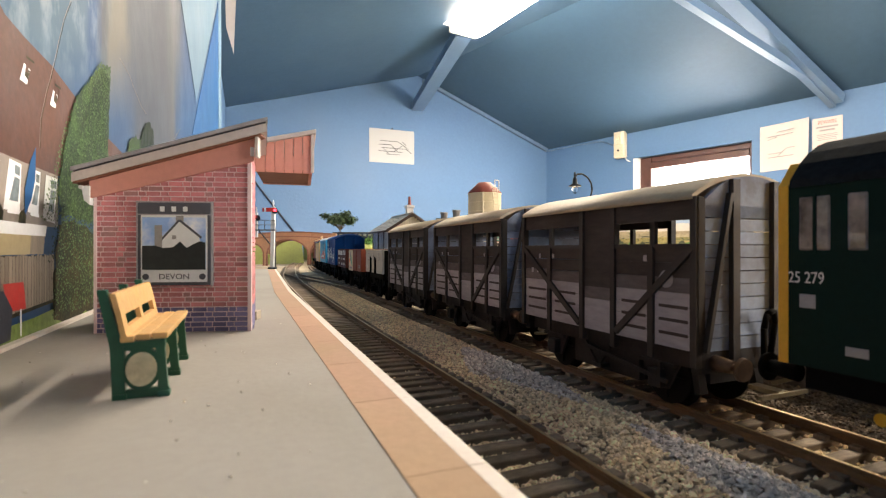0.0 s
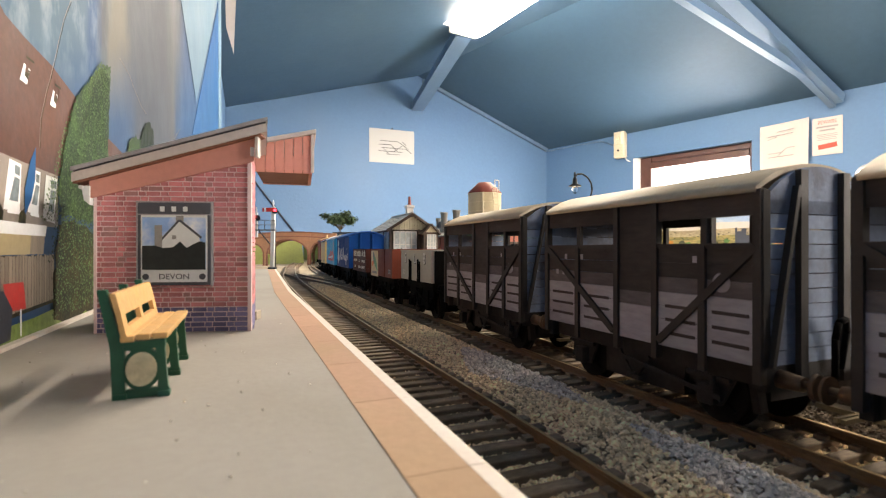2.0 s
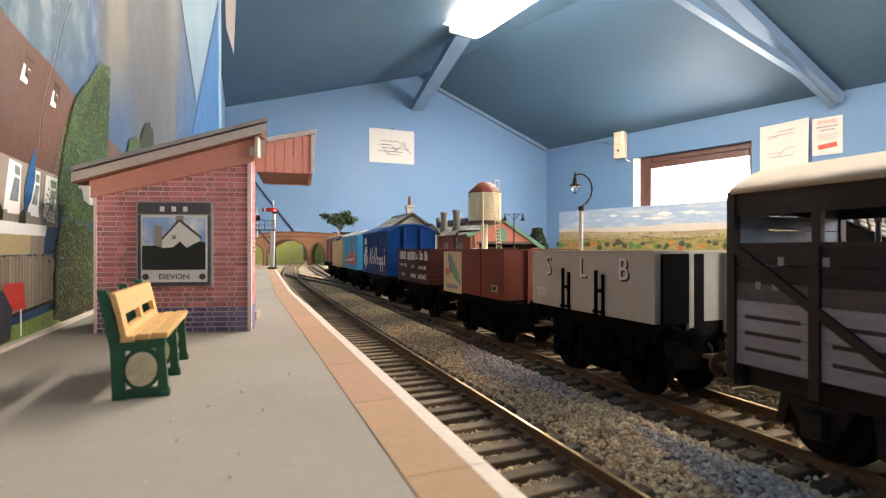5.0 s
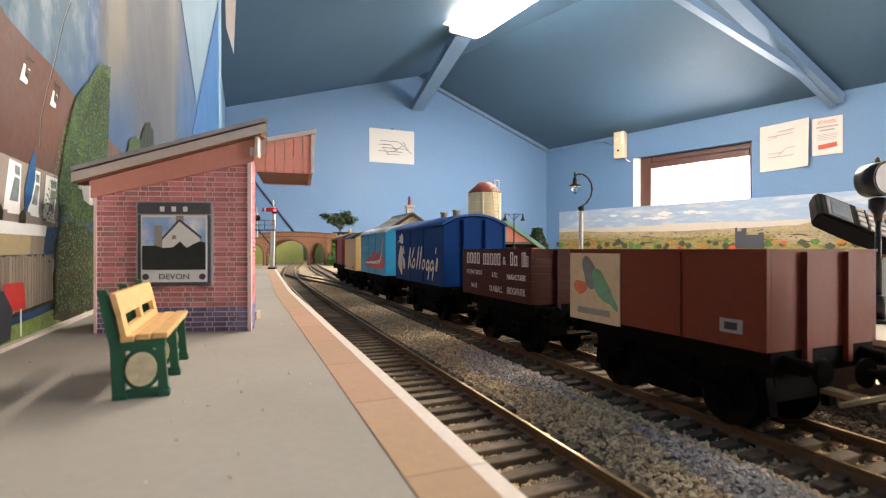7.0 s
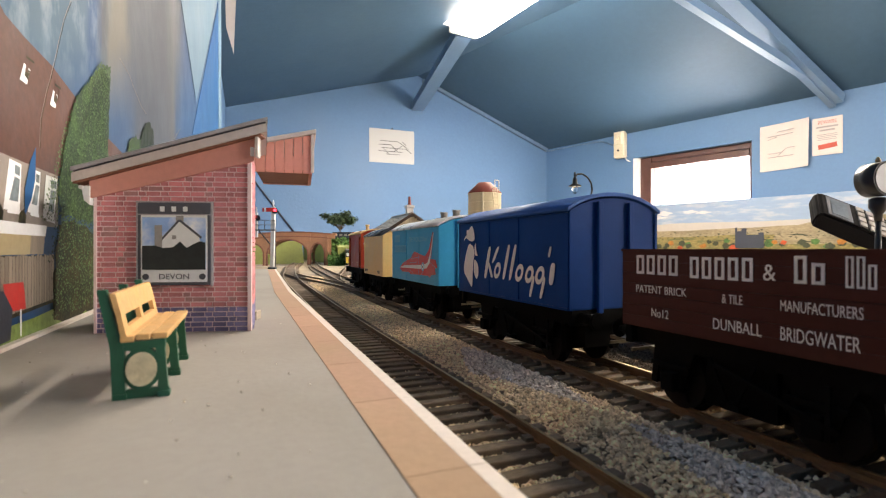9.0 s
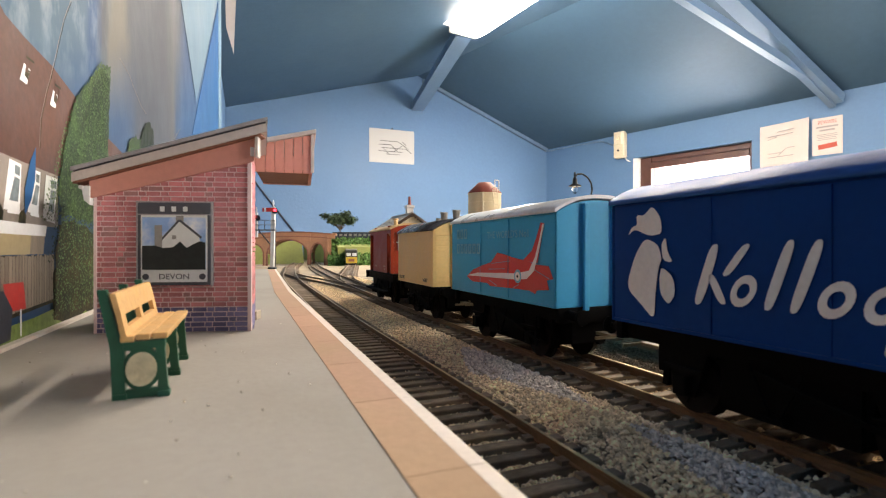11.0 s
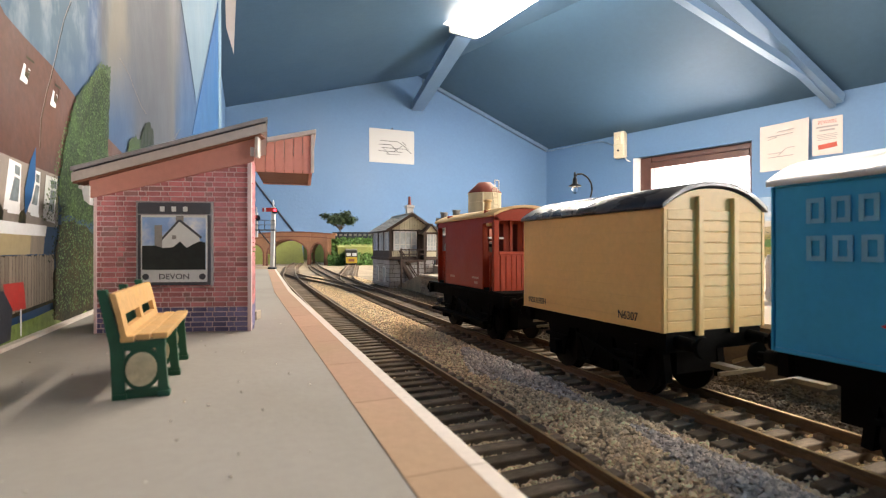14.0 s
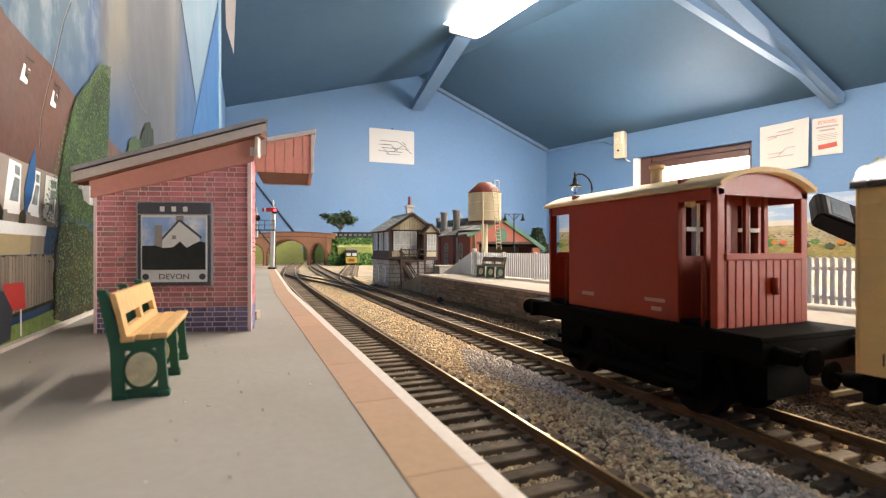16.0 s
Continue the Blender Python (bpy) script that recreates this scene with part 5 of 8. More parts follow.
def clock():
    th = thing("platform_clock", (171.8, 85.6, PLAT_Z - 1.4), -14, "black pedestal platform clock with a white dial", "clock")
    part("base", lathe(bm_new(), [(3.9, 1.4), (3.9, 2.0), (3.4, 2.6)], seg=24), POST_BLACK, th)
    part("pedestal", lathe(bm_new(), [(1.7, 2.2), (1.5, 9.0), (0.9, 9.6)], seg=16), POST_BLACK, th)
    part("column", rod(bm_new(), (0, 0, 9.5), (0, 0, 32), 0.85, 0.75, 14), POST_BLACK, th)
    part("capital", lathe(bm_new(), [(0.9, 31.0), (1.1, 33), (2.3, 35.0), (2.3, 37.4), (1.4, 38.0)], seg=16), POST_BLACK, th)
    drum = part("drum", rod(bm_new(), (0, -3.0, 43.2), (0, 3.0, 43.2), 5.0, 5.0, 36), POST_BLACK, th, "black clock drum")
    for e, d in ((-3.0, -1), (3.0, 1)):
        part("dial", rod(bm_new(), (0, e, 43.2), (0, e + d * 0.15, 43.2), 4.4, 4.4, 36), DIAL_WHITE, drum, "white dial")
        ha = bm_new()
        beam(ha, (0, e + d * 0.3, 43.2), (0.0, e + d * 0.3, 46.6), 0.3, 0.2)
        beam(ha, (0, e + d * 0.3, 43.2), (1.9, e + d * 0.3, 44.6), 0.35, 0.3)
        part("pointer", ha, POST_BLACK, drum)
    part("finial", lathe(bm_new(), [(0.5, 48.1), (0.8, 48.8), (0.2, 49.8)], seg=10), BRASSY_SMALL, th)
    return th


BRASSY_SMALL = mat("small_brass", (0.42, 0.30, 0.14), 0.4, 0.1, metal=0.6)


def handset():
    """A keypad handset laid up on the layout behind the platform."""
    th = thing("remote_handset", (0, 0, 0), 0, "black keypad handset propped at a slant", "remote control")
    along = Vector((0.713, -0.503, -0.40)).normalized()
    face = Vector((-0.30, -0.55, 0.78))
    across = face.cross(along).normalized()
    face = along.cross(across)
    th.matrix_basis = Matrix.Translation((0.2335, 0.1385, 0.0545)) @ Matrix((along, across, face)).transposed().to_4x4()
    body = prism(bm_new(), [(-1, -2.0), (0, -5.5), (18, -6.5), (40, -5.0), (70, -5.0), (72, 0.8), (28, 1.0), (16, 2.0), (0, 2.0), (-1, 1)], "y", -9, 9)
    bmesh.ops.bevel(body, geom=list(body.edges), offset=0.8, segments=2, affect="EDGES")
    part("case", body, HANDSET, th, "black plastic case")
    part("screen", box(bm_new(), 4, -6, 2.05, 11, 6, 2.4, 0.1), DARK_GLASS, th, "small grey screen")
    part("screen_bezel", box(bm_new(), 2.5, -7.4, 1.8, 12.5, 7.4, 2.2, 0.1), FRAME_GREY, th)
    for i in range(9):
        for j in range(4):
            x, y = 15 + i * 4.4, -7.4 + j * 3.9
            z = max(1.0, 2.0 - max(0, x - 16) * 0.083)
            part("key", box(bm_new(), x, y, z - 0.6, x + 3.0, y + 3.0, z + 0.6, 0.2), KEY_GREY, th, "pale key")
    part("clip", box(bm_new(), 30, -5, -10, 42, 5, -5.2, 0.6), UNDER_BROWN, th, "brown stand under the handset")
    return th


def stand():
    th = thing("handset_stand", (262, 112, PLAT_Z), -34, "plain brown block that props the handset", "block")
    part("block", box(bm_new(), -2, -6, 0, 14, 6, 26, 0.6), UNDER_BROWN, th)
    return th


def signal_box():
    x0, x1, y0, y1 = 0.0, 46.0, 0.0, 68.0
    th = thing("signal_box", (131, 463, -5), 0, "stone and timber signal box with cream gable and slate roof", "signal box")
    part("base_core", box(bm_new(), x0 + 0.6, y0 + 0.6, 0, x1 - 0.6, y1 - 0.6, 30), MORTAR, th, "recessed joints")
    rng = random.Random(21)
    for c in range(7):
        z = c * 4.25
        for face in ("w", "s"):
            run = y1 if face == "w" else x1
            p = -rng.uniform(0, 4)
            while p < run:
                ln = rng.uniform(5, 9)
                a, b = max(0, p), min(run, p + ln - 0.5)
                if b - a > 1:
                    st = box(bm_new(), 0, a, z, 0.8, b, z + 3.8) if face == "w" else box(bm_new(), a, 0, z, b, 0.8, z + 3.8)
                    part("stone", st, BOX_STONE, th)
                p += ln
    for y in (16, 42):
        part("base_window", box(bm_new(), -0.4, y, 8, 0.6, y + 7, 22), PALE_GLASS, th, "arched stone-base window")
        part("base_window_frame", box(bm_new(), -0.3, y - 1, 7, 0.3, y + 8, 23), FENCE_WHITE, th)
    fl, ev, ap = 30.0, 60.0, 74.5
    part("sill_beam", box(bm_new(), -1.6, -1.6, fl, x1 + 1, y1 + 1, fl + 2.4, 0.2), BOX_BROWN, th, "brown sill beam")
    part("lower_panel", box(bm_new(), 0.2, 0.2, fl + 2.4, x1 - 0.2, y1 - 0.2, fl + 9), BOX_BROWN, th, "brown panelling")
    part("room", box(bm_new(), 3, 3, fl + 9, x1 - 3, y1 - 3, ev), MORTAR, th, "dark inside")
    for y in (0.8, 22, 45, y1 - 0.8):
        part("corner_post", box(bm_new(), 0, y - 1.3, fl + 9, 2.4, y + 1.3, ev), BOX_BROWN, th)
    for y in (2.6, 24.0, 47):
        w = part("window", box(bm_new(), 0.6, y, fl + 9, 1.4, y + 18, ev - 2), PALE_GLASS, th, "wide operating window")
        for k in range(4):
            part("glazing_bar", box(bm_new(), 0.3, y + k * 5.6, fl + 9, 1.0, y + k * 5.6 + 1.1, ev - 2), FENCE_WHITE, w)
        part("glazing_bar", box(bm_new(), 0.35, y, fl + 9, 1.05, y + 18, fl + 10), FENCE_WHITE, w)
    for x in (1.2, 30.5, 45):
        part("corner_post", box(bm_new(), x - 1.3, -0.2, fl + 2, x + 1.3, 2, ev), BOX_BROWN, th)
    w = part("window", box(bm_new(), 4, 0.6, fl + 9, 28, 1.2, ev - 2), PALE_GLASS, th, "wide white framed window")
    for x in (4, 10, 16, 22, 27):
        part("glazing_bar", box(bm_new(), x, 0.2, fl + 9, x + 1.1, 0.9, ev - 2), FENCE_WHITE, w)
    for z in (fl + 9, fl + 14.5, ev - 3):
        part("glazing_bar", box(bm_new(), 4, 0.25, z, 28, 0.95, z + 1.0), FENCE_WHITE, w)
    for k in range(12):
        x = 2 + k * 2.2
        if x < 29:
            part("boarding", box(bm_new(), x, -0.1, fl + 3, x + 2.0, 0.5, fl + 8.5), BOX_CREAM, th)
    # gable of upright cream boards
    mid = (x0 + x1) / 2
    for k in range(16):
        x = 2 + k * 2.65
        zt = ev + (ap - ev) * (1 - abs(x + 1.2 - mid) / (x1 / 2)) - 1.2
        if zt > ev + 0.5:
            part("gable_board", box(bm_new(), x, 0.0, ev - 0.5, x + 2.4, 0.7, zt), BOX_CREAM, th)
    part("gable_back", prism(bm_new(), [(1, ev), (x1 - 1, ev), (mid, ap - 0.6)], "y", 0.75, y1 - 1), BOX_BROWN, th)
    for s in (-1, 1):
        e = -4.0 if s < 0 else x1 + 4.0
        ez = ev - 4.0 * (ap - ev) / (x1 / 2)
        part("bargeboard", beam(bm_new(), (e, -2.6, ez + 0.4), (mid, -2.6, ap + 0.4), 1.2, 2.6), BOX_BROWN, th)
        part("gutter", rod(bm_new(), (e, -3, ez + 0.4), (e, y1 + 3, ez + 0.4), 0.9), BOX_BROWN, th)
        for r in range(9):
            t0, t1 = r / 9, (r + 1) / 9 + 0.02
            xa, xb = e + (mid - e) * t0, e + (mid - e) * min(1, t1)
            za, zb = ez + (ap - ez) * t0, ez + (ap - ez) * min(1, t1)
            part("slate_course", prism(bm_new(), [(xa, za + 0.9), (xb, zb + 0.5), (xb, zb + 1.1), (xa, za + 1.7)], "y", -2.4, y1 + 3), SLATE, th)
    part("ridge_tile", rod(bm_new(), (mid, -2.6, ap + 1.4), (mid, y1 + 3, ap + 1.4), 1.1), SLATE, th)
    ch = part("chimney_stack", box(bm_new(), 31, 40, 62, 38, 47, 88, 0.3), BOX_STONE, th, "pale stone chimney")
    part("chimney_cap", box(bm_new(), 30, 39, 85, 39, 48, 87.4, 0.3), BOX_STONE, ch)
    part("chimney_pot", lathe(bm_new(), [(2.2, 87), (1.6, 90), (1.2, 97)], (34.5, 43.5), 12), TANK_RED, ch, "red clay pot")
    # porch with its own small gable
    po = part("porch", box(bm_new(), 32, -9, fl, x1 + 1, 0, ev - 3), BOX_BROWN, th, "brown timber porch")
    part("porch_window", box(bm_new(), 35.5, -9.5, fl + 9, 44.5, -9.0, ev - 5), PALE_GLASS, po)
    for x in (35.2, 38.2, 41.3, 44.2):
        part("glazing_bar", box(bm_new(), x, -9.9, fl + 9, x + 0.8, -9.4, ev - 5), FENCE_WHITE, po)
    for z in (fl + 9, fl + 12.5, fl + 16):
        part("glazing_bar", box(bm_new(), 35, -9.95, z, 45, -9.45, z + 0.7), FENCE_WHITE, po)
    part("porch_gable", prism(bm_new(), [(33, ev - 3), (46, ev - 3), (39.5, ev + 4)], "y", -9.2, 0), BOX_CREAM, po)
    part("porch_panel", box(bm_new(), 35, -9.6, fl + 3, 45, -9.0, fl + 8), BOX_CREAM, po)
    for s in (-1, 1):
        part("porch_roof", beam(bm_new(), (39.5 + s * 9.5, -6, ev - 5.2), (39.5, -6, ev + 5), 12, 1.4), BOX_BROWN, po)
    # landing, rail and stairs
    part("landing", box(bm_new(), 8, -10, fl - 2, 34, -0.5, fl, 0.1), BOX_BROWN, th)
    for x in (9, 17, 25, 33):
        part("baluster", box(bm_new(), x - 0.5, -10, fl, x + 0.5, -9.2, fl + 10), BOX_BROWN, th)
    for z in (5, 9.6):
        part("handrail", box(bm_new(), 8, -10, fl + z, 34, -9.2, fl + z + 0.9), BOX_BROWN, th)
    for y in (-9.6, -2):
        part("stringer", beam(bm_new(), (9, y, fl - 1), (26, y, 2), 0.9, 3.0), BOX_BROWN, th)
        part("stair_rail", beam(bm_new(), (9, y, fl + 9), (26, y, 13), 0.7, 1.0), BOX_BROWN, th)
    for k in range(9):
        t = (k + 0.5) / 9
        part("tread", box(bm_new(), 9 + 17 * t - 1.2, -9.4, fl - 1 - (fl - 3) * t, 9 + 17 * t + 1.2, -2.2, fl - 0.2 - (fl - 3) * t), BOX_BROWN, th)
    for x, y in ((9, -9.6), (26, -9.6), (33, -9.6)):
        part("support_post", box(bm_new(), x - 0.7, y - 0.7, 0, x + 0.7, y + 0.7, fl - 1), BOX_BROWN, th)
    for x in (26.0, 9.0):
        part("newel", box(bm_new(), x - 0.7, -10.2, 0 if x > 20 else fl, x + 0.7, -8.8, 14 if x > 20 else fl + 11), BOX_BROWN, th)
    return th


def nameless_hut():
    th = thing("lineside_hut", (185, 452, -5), 0, "low pale stone store beside the signal box", "hut")
    part("wall", box(bm_new(), -6, 0, 0, 18, 20, 22, 0.3), BOX_STONE, th)
    part("window", box(bm_new(), -2, -0.4, 8, 10, 0.2, 16), DARK_GLASS, th)
    part("roof", box(bm_new(), -7, -1, 22, 19, 21, 24, 0.3), SLATE, th)
    return th


def engine_shed():
    th = thing("engine_shed", (226, 480, -5), 0, "red brick engine shed with green-edged gable and roof vents", "engine shed")
    W, DEP, el, er, rx, ap = 88.0, 190.0, 57.0, 43.0, 38.0, 73.0
    part("side_wall", box(bm_new(), 0, 2, 0, 3, DEP, el), SHED_BRICK, th, "dark red brick side wall")
    for y in (20, 62, 104, 150):
        wn_ = part("window", box(bm_new(), -0.5, y, 12, 0.3, y + 12, 42), POT_GREY, th, "tall round-headed window")
        part("window_head", rod(bm_new(), (-0.45, y + 6, 42), (0.3, y + 6, 42), 6, 6, 20), POT_GREY, wn_)
        for k in range(4):
            part("glazing_bar", box(bm_new(), -0.7, y + 1, 15 + k * 7, -0.4, y + 11, 15.8 + k * 7), MORTAR, wn_)
        part("glazing_bar", box(bm_new(), -0.75, y + 5.6, 12, -0.4, y + 6.4, 46), MORTAR, wn_)
    for y in (2, 44, 86, 128, 172):
        part("pier", box(bm_new(), -1.6, y, 0, 0, y + 6, el - 3, 0.3), SHED_BRICK, th)
    part("back_wall", box(bm_new(), 0, DEP - 3, 0, W, DEP, er), SHED_BRICK, th)
    part("far_wall", box(bm_new(), W - 3, 2, 0, W, DEP, er), SHED_BRICK, th)
    # front gable with a wide opening under a dark lintel
    part("gable", prism(bm_new(), [(0, 48), (0, el), (rx, ap), (W - 7, 48)], "y", 0, 3), SHED_PINK, th, "salmon brick gable")
    part("front_pier", box(bm_new(), 0, 0, 0, 10, 3, 47.8), SHED_PINK, th)
    part("front_pier", box(bm_new(), W - 10, 0, 0, W, 3, er - 1), SHED_PINK, th)
    part("lintel", box(bm_new(), 8, -0.6, 46.0, W - 9, 3.2, 48.6), BOX_BROWN, th)
    # dark sheet across the inside stands in for the shed's shade
    part("inner_dark", box(bm_new(), 10, 30, 0, W - 10, 33, 43), MORTAR, th)
    gw = part("gable_window", box(bm_new(), rx - 6, -0.5, 49, rx + 6, 0.2, 58), SHED_GREEN, th, "small arched green window")
    part("window_head", rod(bm_new(), (rx, -0.42, 58), (rx, 0.2, 58), 6, 6, 20), SHED_GREEN, gw)
    part("bargeboard", beam(bm_new(), (-5, -1.4, el - 2), (rx, -1.4, ap + 1), 1.6, 4.2), SHED_GREEN, th, "green bargeboard")
    part("bargeboard", beam(bm_new(), (W + 5, -1.4, er - 3), (rx, -1.4, ap + 1), 1.6, 4.2), SHED_GREEN, th, "green bargeboard")
    part("downpipe", rod(bm_new(), (4, -1.4, 0), (4, -1.4, el), 0.9), SHED_GREEN, th)
    part("roof_west", prism(bm_new(), [(-5, el - 2), (rx, ap + 1), (rx, ap + 2.6), (-5, el - 0.4)], "y", -1, DEP + 3), SHED_ROOF, th, "sooty roof slope")
    part("roof_east", prism(bm_new(), [(W + 5, er - 3), (rx, ap + 1), (rx, ap + 2.6), (W + 5, er - 1.4)], "y", -1, DEP + 3), SHED_ROOF, th, "sooty roof slope")
    part("smoke_ridge", prism(bm_new(), [(rx - 12, ap - 3), (rx - 8, ap + 6), (rx + 8, ap + 6), (rx + 12, ap - 3)], "y", 30, DEP - 20), SHED_ROOF, th, "raised smoke vent")
    for y in (60, 110, 160):
        part("roof_light", prism(bm_new(), [(2, el + 1.2), (rx - 16, ap - 5), (rx - 16, ap - 4.2), (2, el + 2.0)], "y", y - 14, y + 14), POT_GREY, th)
    for x, y in ((14, 70), (14, 110)):
        pt = part("smoke_pot", lathe(bm_new(), [(5.4, 60), (5.4, 66), (4.4, 68), (4.4, 85), (5.0, 86), (5.0, 88)], (x, y), 18), POT_GREY, th, "round grey smoke pot")
    for x, y in ((30, 170), (40, 120)):
        part("roof_vent", lathe(bm_new(), [(3.2, 70), (3.2, 80), (4.0, 80.6), (4.0, 84)], (x, y), 14), POT_GREY, th)
    return th


def water_crane():
    th = thing("water_crane", (212, 452, -5), -22, "black swan-neck water pipe by the shed", "water crane")
    part("pipe", tube(bm_new(), [(-14, 0, 0), (-14, 0, 52), (-12, 0, 58), (10, 0, 60)], 1.3), POST_BLACK, th)
    part("foot", lathe(bm_new(), [(3, 0), (3, 3), (1.4, 5)], (-14, 0), 12), POST_BLACK, th)
    return th


def water_tower():
    th = thing("water_tower", (204, 403, -5), -22, "cream round water tower with red conical roof and ladder", "water tower")
    part("tank", lathe(bm_new(), [(14.6, 66), (15.0, 67), (15.0, 90), (15.4, 90.4), (15.4, 91)], seg=36), TANK_CREAM, th, "cream tank")
    part("tank_floor", lathe(bm_new(), [(13.0, 63.4), (14.4, 64), (14.4, 65.9)], seg=30), BOX_BROWN, th)
    part("roof", lathe(bm_new(), [(15.6, 91.0), (15.2, 92), (6.0, 101.0), (2.0, 101.6), (0.3, 102)], seg=20), TANK_RED, th, "red conical roof")
    part("column", rod(bm_new(), (0, 0, 0), (0, 0, 64), 3.1, 2.9, 18), TANK_CREAM, th, "cream column")
    part("feed_pipe", rod(bm_new(), (-3.0, -15.6, 40), (-3.0, -15.6, 91), 0.8), TANK_CREAM, th)
    lad = bm_new()
    for x in (5.6, 9.6):
        beam(lad, (x, -15.4, 95), (x + 3.6, -17.5, 40), 0.5, 0.5)
    part("ladder_rail", lad, TANK_CREAM, th)
    for k in range(18):
        t = k / 18
        part("rung", beam(bm_new(), (5.6 + 3.6 * t, -15.4 - 2.1 * t, 95 - 55 * t), (9.6 + 3.6 * t, -15.4 - 2.1 * t, 95 - 55 * t), 0.4, 0.5), TANK_CREAM, th)
    part("hoop", tube(bm_new(), [(8, -15, 91), (8, -12, 102), (12, -9, 102), (12, -9, 92)], 0.35), TANK_CREAM, th)
    for z in (74, 82):
        part("tank_band", lathe(bm_new(), [(15.1, z), (15.3, z + 0.3), (15.1, z + 0.6)], seg=36), TANK_CREAM, th)
    return th


def bush():
    th = thing("conifer_bush", (336, 520, -5), 0, "dark green rounded bush by the yard", "bush")
    rng = random.Random(31)
    spots = []
    for _ in range(1600):
        a, z = rng.uniform(0, math.tau), rng.random()
        r = 14 * math.sin(min(1, 0.15 + z * 0.95) * math.pi * 0.92) ** 0.6 * rng.uniform(0.75, 1.08)
        spots.append((r * math.cos(a), r * math.sin(a), 8 + 58 * z))
    part("crown", foliage(spots, 1.7, 3), LEAF_DARK, th)
    part("trunk", rod(bm_new(), (0, 0, 0), (0, 0, 40), 1.6, 0.8), TRUNK, th)
    return th


def spreading_tree():
    th = thing("spreading_tree", (238, 1335, 84), 0, "flat-topped dark green tree with forked trunk", "tree")
    limbs = bm_new()
    rng = random.Random(9)
    spots = []
    rod(limbs, (0, 0, -84), (2, 0, 4), 2.4, 1.6)
    for k in range(17):
        a = rng.uniform(0, math.tau)
        r = rng.uniform(6, 38)
        tip = Vector((r * math.cos(a), r * math.sin(a), rng.uniform(26, 50) - r * 0.25))
        rod(limbs, (2, 0, 2), tip * 0.55 + Vector((0, 0, 3)), 1.3, 0.8, 6)
        rod(limbs, tip * 0.55 + Vector((0, 0, 3)), tip, 0.8, 0.4, 6)
        for _ in range(240):
            spots.append(tip + Vector((rng.gauss(0, 6.5), rng.gauss(0, 6.5), rng.gauss(2, 3.6))))
    part("trunk", limbs, TRUNK, th)
    part("crown", foliage(spots, 2.4, 5), LEAF_DARK, th)
    return th


def bridge():
    th = thing("road_bridge", (112, 1249, -5), -17, "orange-brown brick road bridge of three arches", "bridge")
    # spandrel wall as strips over the arches
    arches = ((-98, 26, 52), (-15, 49, 62), (57, 17, 54))
    spring = 26
    top0, depth = 74.0, 60.0
    bm = bm_new()

    def roofline(x):
        return top0 + 7 - (x / 110) ** 2 * 7

    def under(x):
        for c, h, rise in arches:
            if abs(x - c) < h:
                return spring + (rise - spring) * math.sqrt(max(0, 1 - ((x - c) / h) ** 2))
        return 0.0
    xs = [-150 + 1.5 * k for k in range(0, 161)]
    for a, b in zip(xs, xs[1:]):
        m = (a + b) / 2
        u0, u1 = under(a + 0.01), under(b - 0.01)
        if (under(m) == 0) != (u0 == 0):
            u0 = under(m)
        if (under(m) == 0) != (u1 == 0):
            u1 = under(m)
        v = [bm.verts.new((x, y, z)) for y in (0, depth) for x, z in ((a, u0), (b, u1), (b, roofline(b)), (a, roofline(a)))]
        for q in ((0, 1, 2, 3), (7, 6, 5, 4), (0, 4, 5, 1), (3, 2, 6, 7)):
            bm.faces.new([v[i] for i in q])
    bmesh.ops.remove_doubles(bm, verts=bm.verts, dist=0.01)
    bmesh.ops.recalc_face_normals(bm, faces=bm.faces)
    part("wall", bm, BRIDGE_BRICK, th, "brick spandrel wall")
    for c, h, rise in arches:
        ring = bm_new()
        n = 20
        for k in range(n):
            t0, t1 = math.pi * k / n, math.pi * (k + 1) / n
            p = [(c + h * math.cos(t), spring + (rise - spring) * math.sin(t)) for t in (t0, t1)]
            beam(ring, (p[0][0], -0.5, p[0][1] + 1.5), (p[1][0], -0.5, p[1][1] + 1.5), 1.6, 3.2)
        for s in (-1, 1):
            box(ring, c + s * h - 1.8, -1.2, 0, c + s * h + 1.8, 1.0, spring + 1)
        part("arch_ring", ring, BRIDGE_RIM, th, "dark red arch ring")
    cp = bm_new()
    for a, b in zip(xs[::4], xs[4::4]):
        beam(cp, (a, -0.8, roofline(a) + 1), (b, -0.8, roofline(b) + 1), 4, 2.6)
        beam(cp, (a, -0.9, roofline(a) - 10), (b, -0.9, roofline(b) - 10), 2.4, 2.0)
    part("parapet_coping", cp, BRIDGE_RIM, th, "dark coping and string course")
    for x in (-132, -68, 37, 80):
        part("pilaster", box(bm_new(), x - 2.4, -1.8, 0 if abs(x) > 70 else 58, x + 2.4, 0.4, roofline(x) + 1.6, 0.3), BRIDGE_BRICK, th)
    return th


